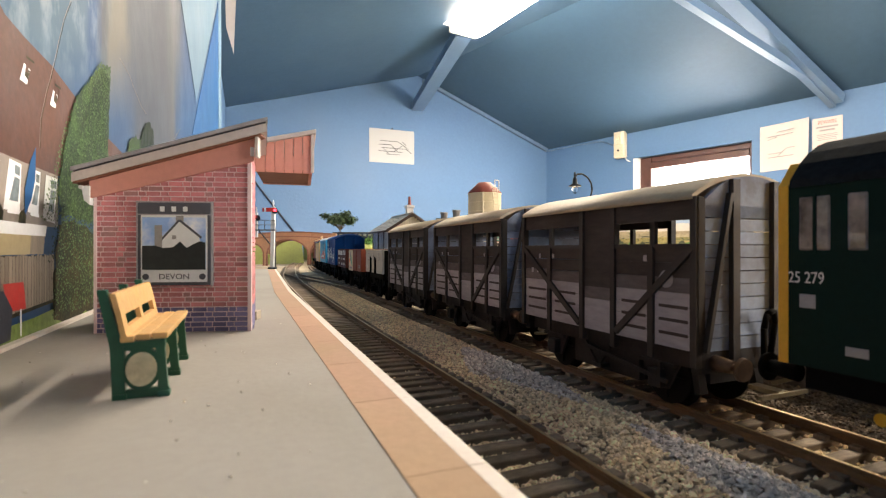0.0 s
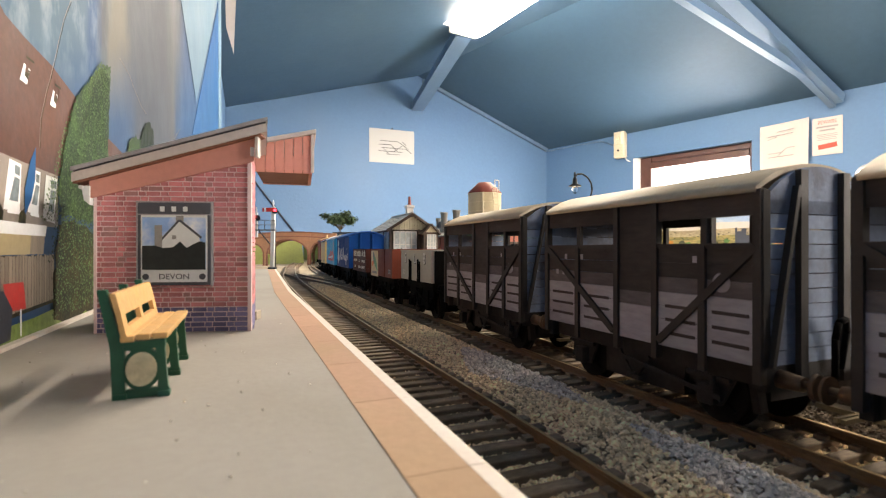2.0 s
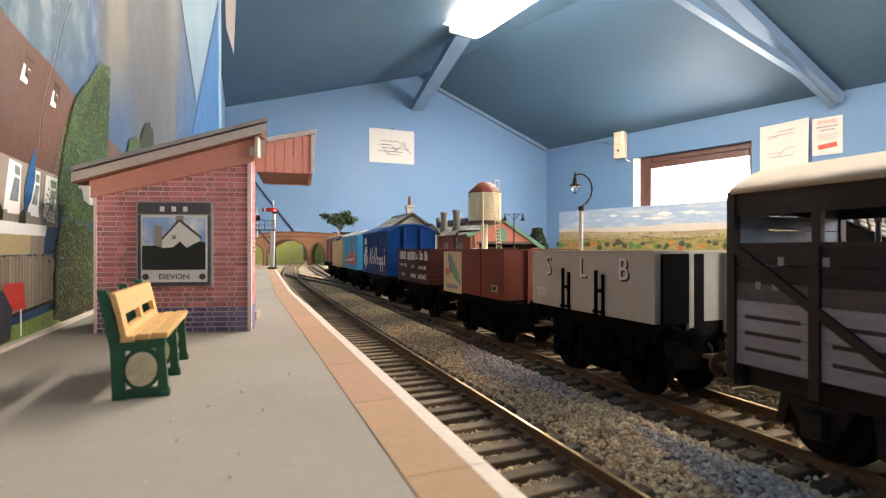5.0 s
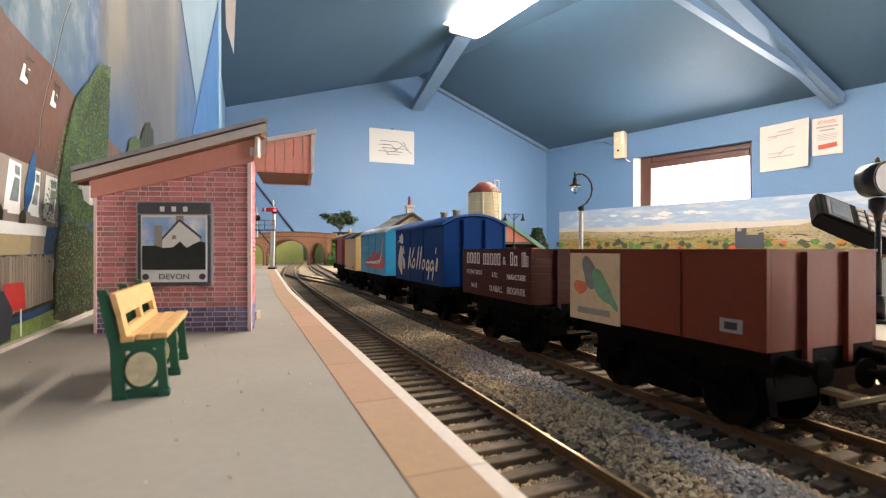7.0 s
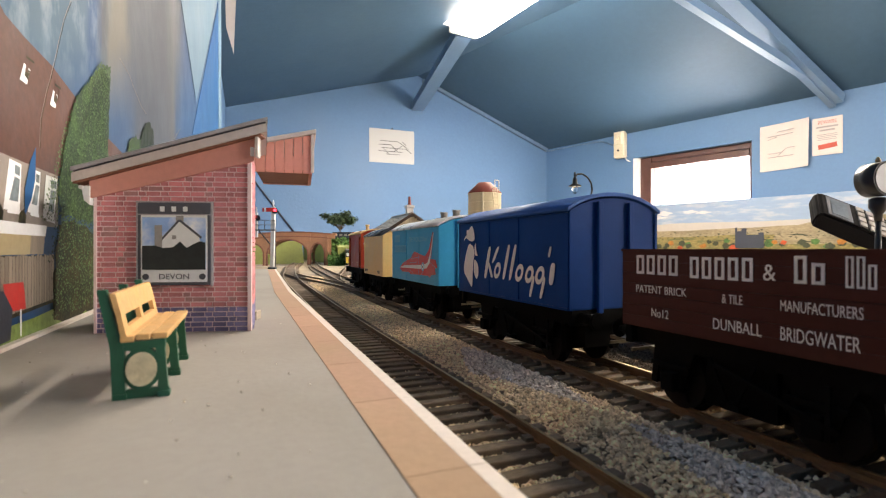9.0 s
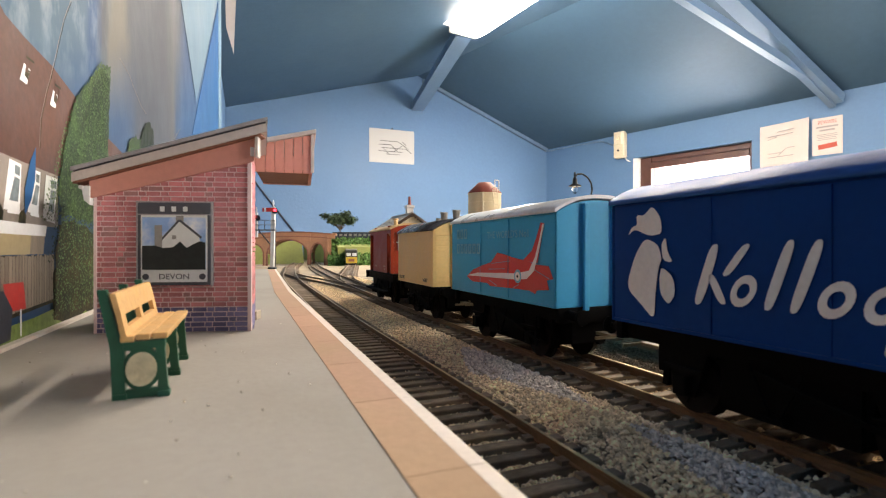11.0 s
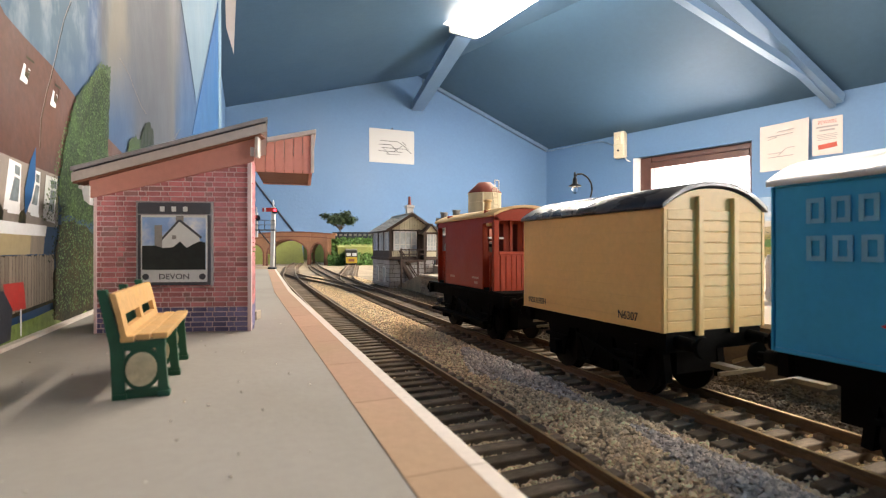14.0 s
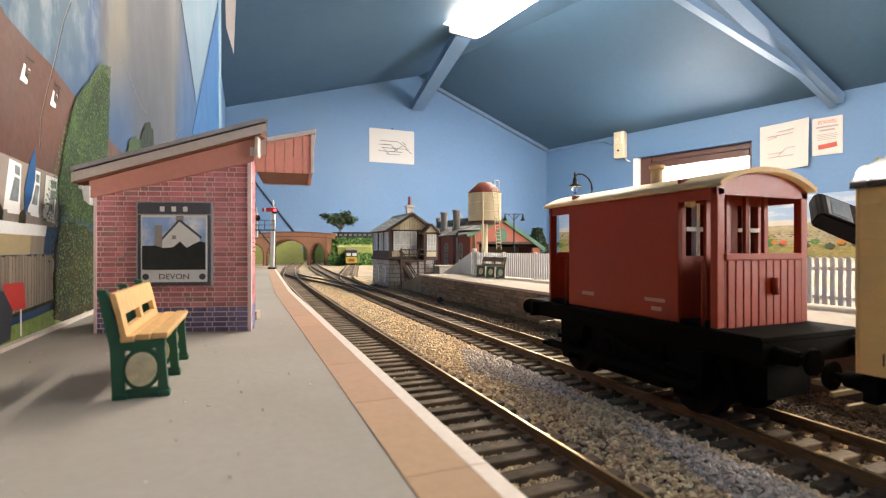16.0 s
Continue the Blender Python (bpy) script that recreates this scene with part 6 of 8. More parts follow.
def distance():
    # bank behind the bridge, hedge beside it, and what stands on them
    solid("grass_bank", prism(bm_new(), [(1380, -5), (1430, 58), (2000, 64), (2000, -5)], "x", -40, 150), BANK_OLIVE, "olive grass bank behind the bridge", "bank", "structure")
    solid("side_bank", prism(bm_new(), [(1215, -5), (1235, 40), (1290, 56), (2000, 62), (2000, -5)], "x", 215, 420), BANK_OLIVE, "olive grass bank beside the line", "bank", "structure")
    rng = random.Random(17)
    spots = []
    for _ in range(7000):
        x = rng.uniform(188, 330)
        t = rng.random()
        spots.append((x, 1195 + t * 90 + rng.gauss(0, 3), -4 + t * 66 + rng.gauss(0, 2.4)))
    tagged(part("hedge", foliage(spots, 3.0, 6), LEAF_GREEN), "dense green hedge on the embankment", "hedge", kind="stuff")
    th = thing("distant_coach", (240, 1330, 61), -26, "dark model coach on the upper line", "railway coach")
    part("body", box(bm_new(), -20, -8, 0, 150, 8, 20, 1), MURAL_NAVY, th)
    for k in range(12):
        part("window", box(bm_new(), -14 + k * 13, -8.4, 9, -6 + k * 13, -7.9, 15), POT_GREY, th)
    th = thing("upper_shed", (160, 1340, 61), -20, "low brown-roofed shed above the bridge", "shed")
    part("wall", box(bm_new(), -20, 0, -2, 66, 30, 11), BRIDGE_RIM, th)
    part("roof", box(bm_new(), -24, -3, 11, 70, 33, 16, 0.6), BRIDGE_BRICK, th, "brown flat roof")
    th = thing("yellow_railcar", (233, 1150, -3), -10, "distant locomotive with a yellow front", "locomotive")
    part("body", box(bm_new(), -14, 0.5, 5, 14, 170, 36, 2), LOCO_DARK, th, "dark body")
    part("front", box(bm_new(), -13.0, -0.6, 5, 13.0, 0.4, 20, 0.3), FAR_YELLOW, th, "yellow front panel")
    for x in (-11.5, 1.5):
        part("window", box(bm_new(), x, -1.2, 22, x + 10, -0.4, 29), PALE_GLASS, th)
    part("grille", box(bm_new(), -7, -1.2, 9, 7, -0.5, 15), BRIDGE_RIM, th)
    part("buffer_beam", box(bm_new(), -13, -2, 1, 13, 0, 5), POST_BLACK, th)
    for x in (-9, 9):
        part("buffer", rod(bm_new(), (x, -6, 3), (x, -2, 3), 2.0), POST_BLACK, th)
    part("roof", box(bm_new(), -13, 0, 36, 13, 168, 39, 1), POT_GREY, th, "pale roof")
    cord = bm_new()
    rod(cord, (-40, 3086, 560), (290, 3086, 120), 5)
    solid("hanging_cord", cord, MURAL_NAVY, "dark cord against the gable wall", "cord")


LOCO_DARK = mat("dark_far_loco", (0.03, 0.035, 0.03), 0.5, 0.2)


def signal_post():
    th = thing("bracket_signal", (27.5, 552, PLAT_Z), -20, "white bracket signal post with red arms, at danger", "railway signal")
    part("base", box(bm_new(), -4, -3, 0, 4, 3, 2.2, 0.3), POST_BLACK, th)
    part("post", beam(bm_new(), (0, 0, 2), (1.2, 0, 66), 4.0, 3.6), FENCE_WHITE, th, "white tapering post")
    part("finial", lathe(bm_new(), [(1.2, 66), (0.6, 68), (1.3, 70), (0.2, 74)], (1.2, 0), 10), FENCE_WHITE, th)
    part("arm", beam(bm_new(), (2.5, -2.4, 63), (-9.5, -2.4, 63), 0.7, 4.2), SIGNAL_RED, th, "red signal arm")
    part("arm_stripe", beam(bm_new(), (-5.6, -2.9, 63), (-7.6, -2.9, 63), 0.4, 4.3), FENCE_WHITE, th)
    part("spectacle", rod(bm_new(), (3.0, -2.4, 62.0), (3.0, -1.4, 62.0), 3.2, 3.2, 16), POST_BLACK, th)
    part("signal_light", rod(bm_new(), (3.6, -3.0, 62.6), (3.6, -2.4, 62.6), 1.6, 1.6, 14), RED_GLOW, th, "glowing red light")
    part("gallery", box(bm_new(), -22, -3, 41, 4, 3, 42.2, 0.2), POST_BLACK, th, "black bracket gallery")
    for x in (-21, -14, -7, 3):
        part("gallery_post", rod(bm_new(), (x, -2.8, 42), (x, -2.8, 52), 0.35, seg=6), POST_BLACK, th)
    for z in (47, 52):
        part("gallery_rail", rod(bm_new(), (-21.5, -2.8, z), (3.5, -2.8, z), 0.35, seg=6), POST_BLACK, th)
    part("bracket", beam(bm_new(), (-14, 0, 41), (0, 0, 24), 1.0, 1.2), POST_BLACK, th)
    part("doll", beam(bm_new(), (-16.5, 0, 34), (-16.5, 0, 60), 2.6, 2.6), FENCE_WHITE, th, "white short post")
    part("doll_finial", lathe(bm_new(), [(0.9, 60), (0.5, 62), (0.9, 63.4), (0.2, 66)], (-16.5, 0), 10), FENCE_WHITE, th)
    part("doll_arm", beam(bm_new(), (-15, -2.0, 55.5), (-24, -2.0, 55.5), 0.6, 3.0), SIGNAL_RED, th)
    part("doll_spectacle", rod(bm_new(), (-14.6, -2.0, 54.5), (-14.6, -1.2, 54.5), 2.8, 2.8, 16), POST_BLACK, th)
    part("ladder", beam(bm_new(), (2.2, 4, 2), (2.2, 2.4, 60), 0.5, 2.4), POST_BLACK, th)
    return th


fence()
swan_lamp()
double_lamp()
clock()
handset()
stand()
far_bench = copy_thing(near_bench, pose(0.174, 0.345, PLAT_Z * MM, 0, 0, 188))
tagged(far_bench, "weathered brown slatted bench with green ends on platform")
for slat in far_bench.children:
    if "slat" in slat.name:
        slat.data = slat.data.copy()
        slat.data.materials[0] = TRUNK_BROWN
signal_box()
nameless_hut()
engine_shed()
water_crane()
water_tower()
bush()
spreading_tree()
bridge()
distance()
signal_post()

# crumbs of grit on the platform
GRIT = mat("pale_grit", (0.6, 0.55, 0.48), 0.9, 0.2, island=0.5)
grit_rng = np.random.RandomState(12)
pebbles("platform_grit", [(grit_rng.uniform(-44, 12), grit_rng.uniform(45, 300), PLAT_Z + 0.1) for _ in range(120)], 0.22, GRIT, "tiny crumbs of grit on the platform")


def ground_signal():
    th = thing("ground_signal", (124.6, 314.6, -4), 0, "small black ground signal beside the track", "railway signal")
    part("base", box(bm_new(), -3, -2, 0, 3, 2, 2.4, 0.3), POST_BLACK, th)
    part("disc", rod(bm_new(), (0, -1, 4.6), (0, 0, 4.6), 2.0, 2.0, 16), POST_BLACK, th)
    part("lamp_case", box(bm_new(), -1.0, 0.1, 2.4, 1.0, 2, 6, 0.2), POST_BLACK, th)
    return th


ground_signal()

# ---- the goods train: every vehicle's front end is at its own y = 0 ----
FRAME_BLACK = mat("black_underframe", (0.004, 0.0035, 0.003), 0.85, 0.3, 900, 90, 0.2, gloss=0.08)
FRAME_WORN = mat("dusty_underframe", (0.02, 0.014, 0.011), 0.85, 0.3, 900, 90, 0.3, second=(0.012, 0.009, 0.008), worn=0.5)
WHEEL_STEEL = mat("wheel_steel", (0.008, 0.006, 0.005), 0.7, 0.2, 900, 90, 0.1, gloss=0.12)
BRASSY = mat("brass_hook", (0.30, 0.25, 0.16), 0.4, 0.2, metal=0.8)
BUFFER_BRASS = mat("worn_buffer_head", (0.12, 0.07, 0.04), 0.6, 0.3, metal=0.3)
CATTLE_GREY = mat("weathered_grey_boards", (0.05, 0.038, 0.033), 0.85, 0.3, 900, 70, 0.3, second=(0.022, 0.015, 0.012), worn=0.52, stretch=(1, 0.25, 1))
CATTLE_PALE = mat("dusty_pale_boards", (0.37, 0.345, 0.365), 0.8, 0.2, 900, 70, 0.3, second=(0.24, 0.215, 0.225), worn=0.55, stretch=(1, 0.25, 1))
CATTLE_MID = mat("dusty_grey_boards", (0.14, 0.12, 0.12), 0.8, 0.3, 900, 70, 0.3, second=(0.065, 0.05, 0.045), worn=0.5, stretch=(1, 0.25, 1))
CATTLE_END = mat("blue_grey_end_boards", (0.21, 0.28, 0.41), 0.75, 0.15, 900, 70, 0.3, second=(0.13, 0.14, 0.18), worn=0.5, rand=0.08)
CATTLE_IRON = mat("dark_iron_strap", (0.03, 0.022, 0.018), 0.7, 0.2)
ROOF_CREAM = mat("dusty_cream_roof", (0.50, 0.40, 0.28), 0.7, 0.1, 500, 40, 0.2)
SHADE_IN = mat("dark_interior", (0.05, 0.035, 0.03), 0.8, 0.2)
WAGON_GREY = mat("pale_grey_wagon", (0.48, 0.45, 0.38), 0.6, 0.08, 700, 60, 0.15)
BAUXITE = mat("bauxite_brown", (0.18, 0.034, 0.015), 0.55, 0.1, 700, 60, 0.1, gloss=0.3)
MAROON = mat("maroon_brown_boards", (0.062, 0.016, 0.012), 0.6, 0.12, 700, 60, 0.15, gloss=0.2)
VAN_BLUE = mat("royal_blue_plastic", (0.002, 0.042, 0.19), 0.5, 0.06, 700, 60, 0.05, gloss=0.08)
VAN_ROOF_BLUE = mat("mid_blue_roof", (0.02, 0.10, 0.34), 0.6, 0.12, 500, 60, 0.2, gloss=0.25)
VAN_SKY = mat("light_blue_plastic", (0.03, 0.36, 0.60), 0.4, 0.06, 700, 60, 0.05, gloss=0.2)
VAN_CREAM = mat("cream_plastic_boards", (0.84, 0.53, 0.19), 0.45, 0.06, 700, 60, 0.1)
VAN_ROOF_WHITE = mat("white_van_roof", (0.75, 0.76, 0.76), 0.3, 0.05)
VAN_ROOF_DARK = mat("dark_grey_van_roof", (0.05, 0.045, 0.05), 0.28, 0.15)
BRAKE_RED = mat("red_oxide_plastic", (0.30, 0.030, 0.008), 0.45, 0.1, 700, 60, 0.08, gloss=0.3)
BRAKE_ROOF = mat("yellowed_cream_roof", (0.72, 0.50, 0.25), 0.6, 0.1)
LOCO_GREEN = mat("dark_green_loco", (0.004, 0.018, 0.014), 0.6, 0.15, gloss=0.1)
LOCO_ROOF = mat("dark_grey_loco_roof", (0.014, 0.017, 0.02), 0.9, 0.3, gloss=0.03)
LOCO_YELLOW = mat("yellow_cab_end", (0.70, 0.36, 0.02), 0.45, 0.08)
LETTER_WHITE = mat("white_lettering", (0.78, 0.76, 0.72), 0.6, 0.08)
LETTER_DIM = mat("dim_pink_lettering", (0.42, 0.22, 0.17), 0.6, 0.1)
LETTER_PALE = mat("faded_pale_lettering", (0.17, 0.46, 0.60), 0.6, 0.08)
JET_RED = mat("printed_red", (0.62, 0.03, 0.02), 0.4, 0.06)
PRINT_GREEN = mat("printed_green", (0.16, 0.42, 0.24), 0.5, 0.2, 500, 200)
PRINT_GREY = mat("printed_slate", (0.20, 0.24, 0.22), 0.5, 0.2, 500, 200)
PRINT_ORANGE = mat("printed_orange", (0.70, 0.20, 0.08), 0.5, 0.2, 500, 200)
PRINT_SAND = mat("printed_sand", (0.68, 0.56, 0.36), 0.6, 0.1, 500, 200)
# pale and dark patches paint reflections onto the cab glass
WINDOW_REFLECTION = mat("loco_window_reflection", (0.24, 0.20, 0.18), 0.12, 0.5, 300, 120, 0, second=(0.06, 0.045, 0.04), worn=0.52)

FACE = (90, 0, -90)     # writing that is read from the platform side
WHEELS = []             # (part, y, radius)


def roof(th, half, z0, z1, y0, y1, material, label, thick=1.0, over=0.8):
    n = 16
    out = [(-(half + over) + 2 * (half + over) * k / n) for k in range(n + 1)]

    def zz(x, h, base):
        return base + (z1 - z0) * (1 - (abs(x) / h) ** 2.3)
    outer = [(x, zz(x, half + over, z0) + thick) for x in out]
    inner = [(x, zz(x, half + over, z0)) for x in reversed(out)]
    bm = bm_new()
    prism(bm, outer + inner, "y", y0, y1)
    for f in bm.faces:
        f.smooth = len(f.verts) == 4
    return part("roof", bm, material, th, label)


def wheelset(th, y, r=6.3):
    bm = bm_new()
    for s in (-1, 1):
        rod(bm, (s * 7.0, 0, 0), (s * 7.7, 0, 0), r + 0.9, r + 0.9, 20)
        rod(bm, (s * 7.7, 0, 0), (s * 9.9, 0, 0), r + 0.05, r, 20)
        rod(bm, (s * 9.9, 0, 0), (s * 10.2, 0, 0), r * 0.35, r * 0.3, 10)
        for k in range(4):
            a = k * math.pi / 2
            beam(bm, (s * 10.0, 0, 0), (s * 10.0, r * 0.8 * math.cos(a), r * 0.8 * math.sin(a)), 0.8, 0.5)
    rod(bm, (-12.5, 0, 0), (12.5, 0, 0), 1.0, 1.0, 8)
    ob = part("wheelset", bm, [WHEEL_STEEL], th, "steel wheels on an axle", at=(0, y, r))
    WHEELS.append((ob, y, r))
    return ob


def underframe(th, length, base, floor, material, buffers=BUFFER_BRASS, front=0.0):
    mid = front + length / 2
    fr = bm_new()
    for s in (-1, 1):
        box(fr, s * 12.4 - 0.7, front + 0.5, floor - 4.2, s * 12.4 + 0.7, front + length - 0.5, floor - 0.1)
    for y in (front, front + length - 1.8):
        box(fr, -15, y, floor - 4.4, 15, y + 1.8, floor - 0.05)
    box(fr, -11.6, front + 2, floor - 2.5, 11.6, front + length - 2, floor - 0.1)
    part("solebar_frame", fr, material, th, "black underframe")
    for e, d in ((front, -1), (front + length, 1)):
        for s in (-1, 1):
            b = bm_new()
            rod(b, (s * 11.3, e, floor - 2.3), (s * 11.3, e + d * 4.2, floor - 2.3), 1.7, 1.3, 12)
            rod(b, (s * 11.3, e + d * 4.2, floor - 2.3), (s * 11.3, e + d * 6.0, floor - 2.3), 0.7, 0.7, 10)
            rod(b, (s * 11.3, e + d * 6.0, floor - 2.3), (s * 11.3, e + d * 6.7, floor - 2.3), 2.4, 2.2, 16)
            part("buffer", b, buffers, th)
        c = bm_new()
        box(c, -1.5, min(e, e + d * 6.4), floor - 8.5, 1.5, max(e, e + d * 6.4), floor - 7.6)
        box(c, -7, min(e + d * 6.2, e + d * 6.9), floor - 8.6, 7, max(e + d * 6.2, e + d * 6.9), floor - 7.8)
        beam(c, (2, e + d * 3, floor - 7), (2, e + d * 7.2, floor - 5), 0.9, 0.8)
        part("coupling", c, BRASSY, th, "metal tension-lock coupling bar")
    # added dark blocks keep light from passing under the wagon
    part("weight_block", box(bm_new(), -11.3, mid - base / 2 + 7.5, 3.4, 11.3, mid + base / 2 - 7.5, floor - 2.4), material, th, "added dark block that stops light under the wagon")
    ax0, ax1 = mid - base / 2, mid + base / 2
    for y0, y1, z in ((front + 5, ax0 - 1.4, 6.0), (ax0 + 1.4, ax0 + 7.4, 2.6), (ax1 - 7.4, ax1 - 1.4, 2.6), (ax1 + 1.4, front + length - 5, 6.0)):
        if y1 - y0 > 1:
            part("brake_gear", box(bm_new(), -6.4, y0, z, 6.4, y1, floor - 2.6), material, th)
    for y in (ax0, ax1):
        for s in (-1, 1):
            for d in (-1, 1):
                part("brake_shoe", beam(bm_new(), (s * 8.8, y + d * 8.0, 4.0), (s * 8.8, y + d * 6.8, floor - 4), 2.2, 1.6), material, th)
    for y in (mid - base / 2, mid + base / 2):
        wheelset(th, y)
        for s in (-1, 1):
            w = bm_new()
            prism(w, [(y - 5.5, floor - 4.2), (y + 5.5, floor - 4.2), (y + 2.2, 4.0), (y - 2.2, 4.0)], "x", s * 12.0 - 0.4, s * 12.0 + 0.4)
            box(w, s * 13.3 - 1.2, y - 1.7, 4.2, s * 13.3 + 1.2, y + 1.7, 8.4, 0.3)
            box(w, s * 13.1 - 0.6, y - 5, 9.3, s * 13.1 + 0.6, y + 5, 10.2)
            part("axlebox", w, material, th)
    br = bm_new()
    beam(br, (-14.4, mid + 3, floor - 5), (-14.4, mid - length * 0.36, 6.2), 0.6, 0.9)
    for d in (-3, 3):
        beam(br, (-13.6, mid + d * 1.6, floor - 4), (-13.6, mid + d * 0.3, 5.5), 0.6, 0.8)
    beam(br, (-14.4, mid - length * 0.33, floor - 4), (-14.4, mid - length * 0.33, 4.6), 0.7, 0.8)
    box(br, -14.2, mid - 2, 4.4, -11, mid + 2, 5.4)
    part("brake_lever", br, material, th, "hand brake lever and hangers")
    return th


def cattle_wagon():
    L, h, fl = 66.5, 16.0, 14.4
    th = thing("cattle_wagon", (T2, 0, 0), 0, "weathered grey cattle wagon with open upper sides, cream roof", "goods wagon", "goods train")
    underframe(th, L, 40, fl, FRAME_WORN)
    part("floor", box(bm_new(), -15.2, 0.5, fl, 15.2, L - 0.5, fl + 1), SHADE_IN, th)
    bays = ((0.0, 24.0), (36.5, L))
    for s in (-1, 1):
        x0, x1 = sorted((s * h, s * (h - 1.0)))
        for a, b in bays:
            zz = (fl, 17.4, 20.3, 23.2, 26.2)
            for z0, z1 in zip(zz, zz[1:]):
                pl = box(bm_new(), x0, a, z0 + 0.06, x1, b, z1 - 0.06)
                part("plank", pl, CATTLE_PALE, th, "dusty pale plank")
                if z0 > fl:
                    sl = bm_new()
                    for f0, f1 in ((0.10, 0.42), (0.58, 0.90)):
                        y0, y1 = a + (b - a) * f0, a + (b - a) * f1
                        xs = sorted((s * (h + 0.05), s * (h - 0.5)))
                        box(sl, xs[0], y0, z0 - 0.35, xs[1], y1, z0 + 0.35)
                    part("vent_slot", sl, SHADE_IN, th, "dark ventilation slot")
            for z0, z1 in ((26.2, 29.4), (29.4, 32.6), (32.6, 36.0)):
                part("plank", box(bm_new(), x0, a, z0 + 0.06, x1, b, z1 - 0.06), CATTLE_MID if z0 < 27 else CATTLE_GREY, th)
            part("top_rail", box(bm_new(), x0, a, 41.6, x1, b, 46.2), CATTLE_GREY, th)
            part("bay_post", box(bm_new(), *sorted((s * (h + 0.7), s * h))[:1], (a + b) / 2 - 0.8, fl - 3, sorted((s * (h + 0.7), s * h))[1], (a + b) / 2 + 0.8, 36.2), CATTLE_IRON, th)
            part("window_bar", box(bm_new(), x0, (a + b) / 2 - 0.7, 36.0, x1, (a + b) / 2 + 0.7, 41.6), CATTLE_IRON, th)
            up, dn = (a + 0.8, b - 0.8) if a == 0 else (b - 0.8, a + 0.8)
            part("diagonal_brace", beam(bm_new(), (s * (h + 0.4), up, 36.0), (s * (h + 0.4), dn, fl + 1.0), 0.8, 1.5), CATTLE_IRON, th)
            part("capping", box(bm_new(), sorted((s * (h + 0.5), s * h))[0], a, 35.6, sorted((s * (h + 0.5), s * h))[1], b, 36.6), CATTLE_IRON, th)
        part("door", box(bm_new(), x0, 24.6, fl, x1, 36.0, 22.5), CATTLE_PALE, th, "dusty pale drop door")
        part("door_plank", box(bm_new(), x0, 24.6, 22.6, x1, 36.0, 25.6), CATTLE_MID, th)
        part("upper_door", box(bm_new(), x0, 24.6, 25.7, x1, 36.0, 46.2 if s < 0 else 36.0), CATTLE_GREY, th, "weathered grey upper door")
        for y in (24.2, 36.3, 0.6, L - 0.6):
            xs = sorted((s * (h + 0.7), s * (h - 1.0)))
            part("post", box(bm_new(), xs[0], y - 0.75, fl - 3, xs[1], y + 0.75, 46.2), CATTLE_IRON, th)
        for y, z in ((50, 33.4), (57, 33.4), (14, 33.4), (58, 29), (61, 29)):
            xs = sorted((s * (h + 0.12), s * h))
            part("paint_patch", box(bm_new(), xs[0], y - 0.5, z - 0.7, xs[1], y + 0.5, z + 0.7), CATTLE_PALE, th, "small worn paint mark")
        wlab = bm_new()
        xs = sorted((s * (h + 0.12), s * h))
        rod(wlab, (xs[0], 8, 29), (xs[1], 8, 29), 1.9, 1.9, 14)
        part("chalk_mark", wlab, CATTLE_PALE, th)
    n_ends = ((0.0, 1.0, -1), (L - 1.0, L, 1))
    for y0, y1, d in n_ends:
        z = fl
        while z < 50:
            z1 = z + 2.75
            w = h
            if z1 < 46.4:
                part("end_plank", box(bm_new(), -w, y0, z + 0.1, w, y1, min(z1, 50.2) - 0.1), CATTLE_END, th, "blue-grey end plank")
            z = z1
        arch = [(h * (1 - 2 * k / 14), 43.6 + 7.4 * (1 - abs(1 - 2 * k / 14) ** 2.3)) for k in range(15)]
        part("end_arch", prism(bm_new(), [(-h, 42.0), (h, 42.0)] + arch, "y", y0, y1), CATTLE_END, th, "blue-grey arched end top")
        e = y0 if d < 0 else y1
        for x in (-6.2, 6.2):
            part("end_stanchion", box(bm_new(), x - 1.0, min(e, e + d * 1.1), fl - 4, x + 1.0, max(e, e + d * 1.1), 50.0), CATTLE_IRON, th, "dark end stanchion")
        for s in (-1, 1):
            part("end_brace", beam(bm_new(), (s * 14.5, e + d * 0.5, fl), (s * 7.5, e + d * 0.5, 47), 1.4, 0.9), CATTLE_IRON, th)
            part("corner_plate", box(bm_new(), s * 15.2 - 0.9, min(e, e + d * 0.3), fl, s * 15.2 + 0.9, max(e, e + d * 0.3), 46), CATTLE_IRON, th)
        part("brake_hose", tube(bm_new(), [(3.5, e + d * 1.5, 13), (3.5, e + d * 2.5, 20), (2.2, e + d * 3, 22.5), (0.2, e + d * 3, 22), (-0.8, e + d * 3, 19), (-0.8, e + d * 3, 12)], 0.6), FRAME_BLACK, th, "rubber brake hose")
    roof(th, 16.0, 45.6, 50.6, 0.6, L - 0.6, ROOF_CREAM, "dusty cream roof")
    return th


def marks(th, name, words, y, z, size, material, width, x=-16.12):
    """A row of plain upright frames in the place of a name."""
    n = len(words)
    step = width / max(1, n)
    for k, c in enumerate(words):
        tall = size if c.isupper() else size * 0.75
        y0, y1, w = y - (k + 0.86) * step, y - (k + 0.14) * step, 0.2 * step
        bm = bm_new()
        for ya, yb, za, zb in ((y0, y0 + w, z, z + tall), (y1 - w, y1, z, z + tall), (y0 + w, y1 - w, z, z + w), (y0 + w, y1 - w, z + tall - w, z + tall)):
            box(bm, x, ya, za, x + 0.12, yb, zb)
        part(name, bm, material, th, "plain painted frame in place of a letter")


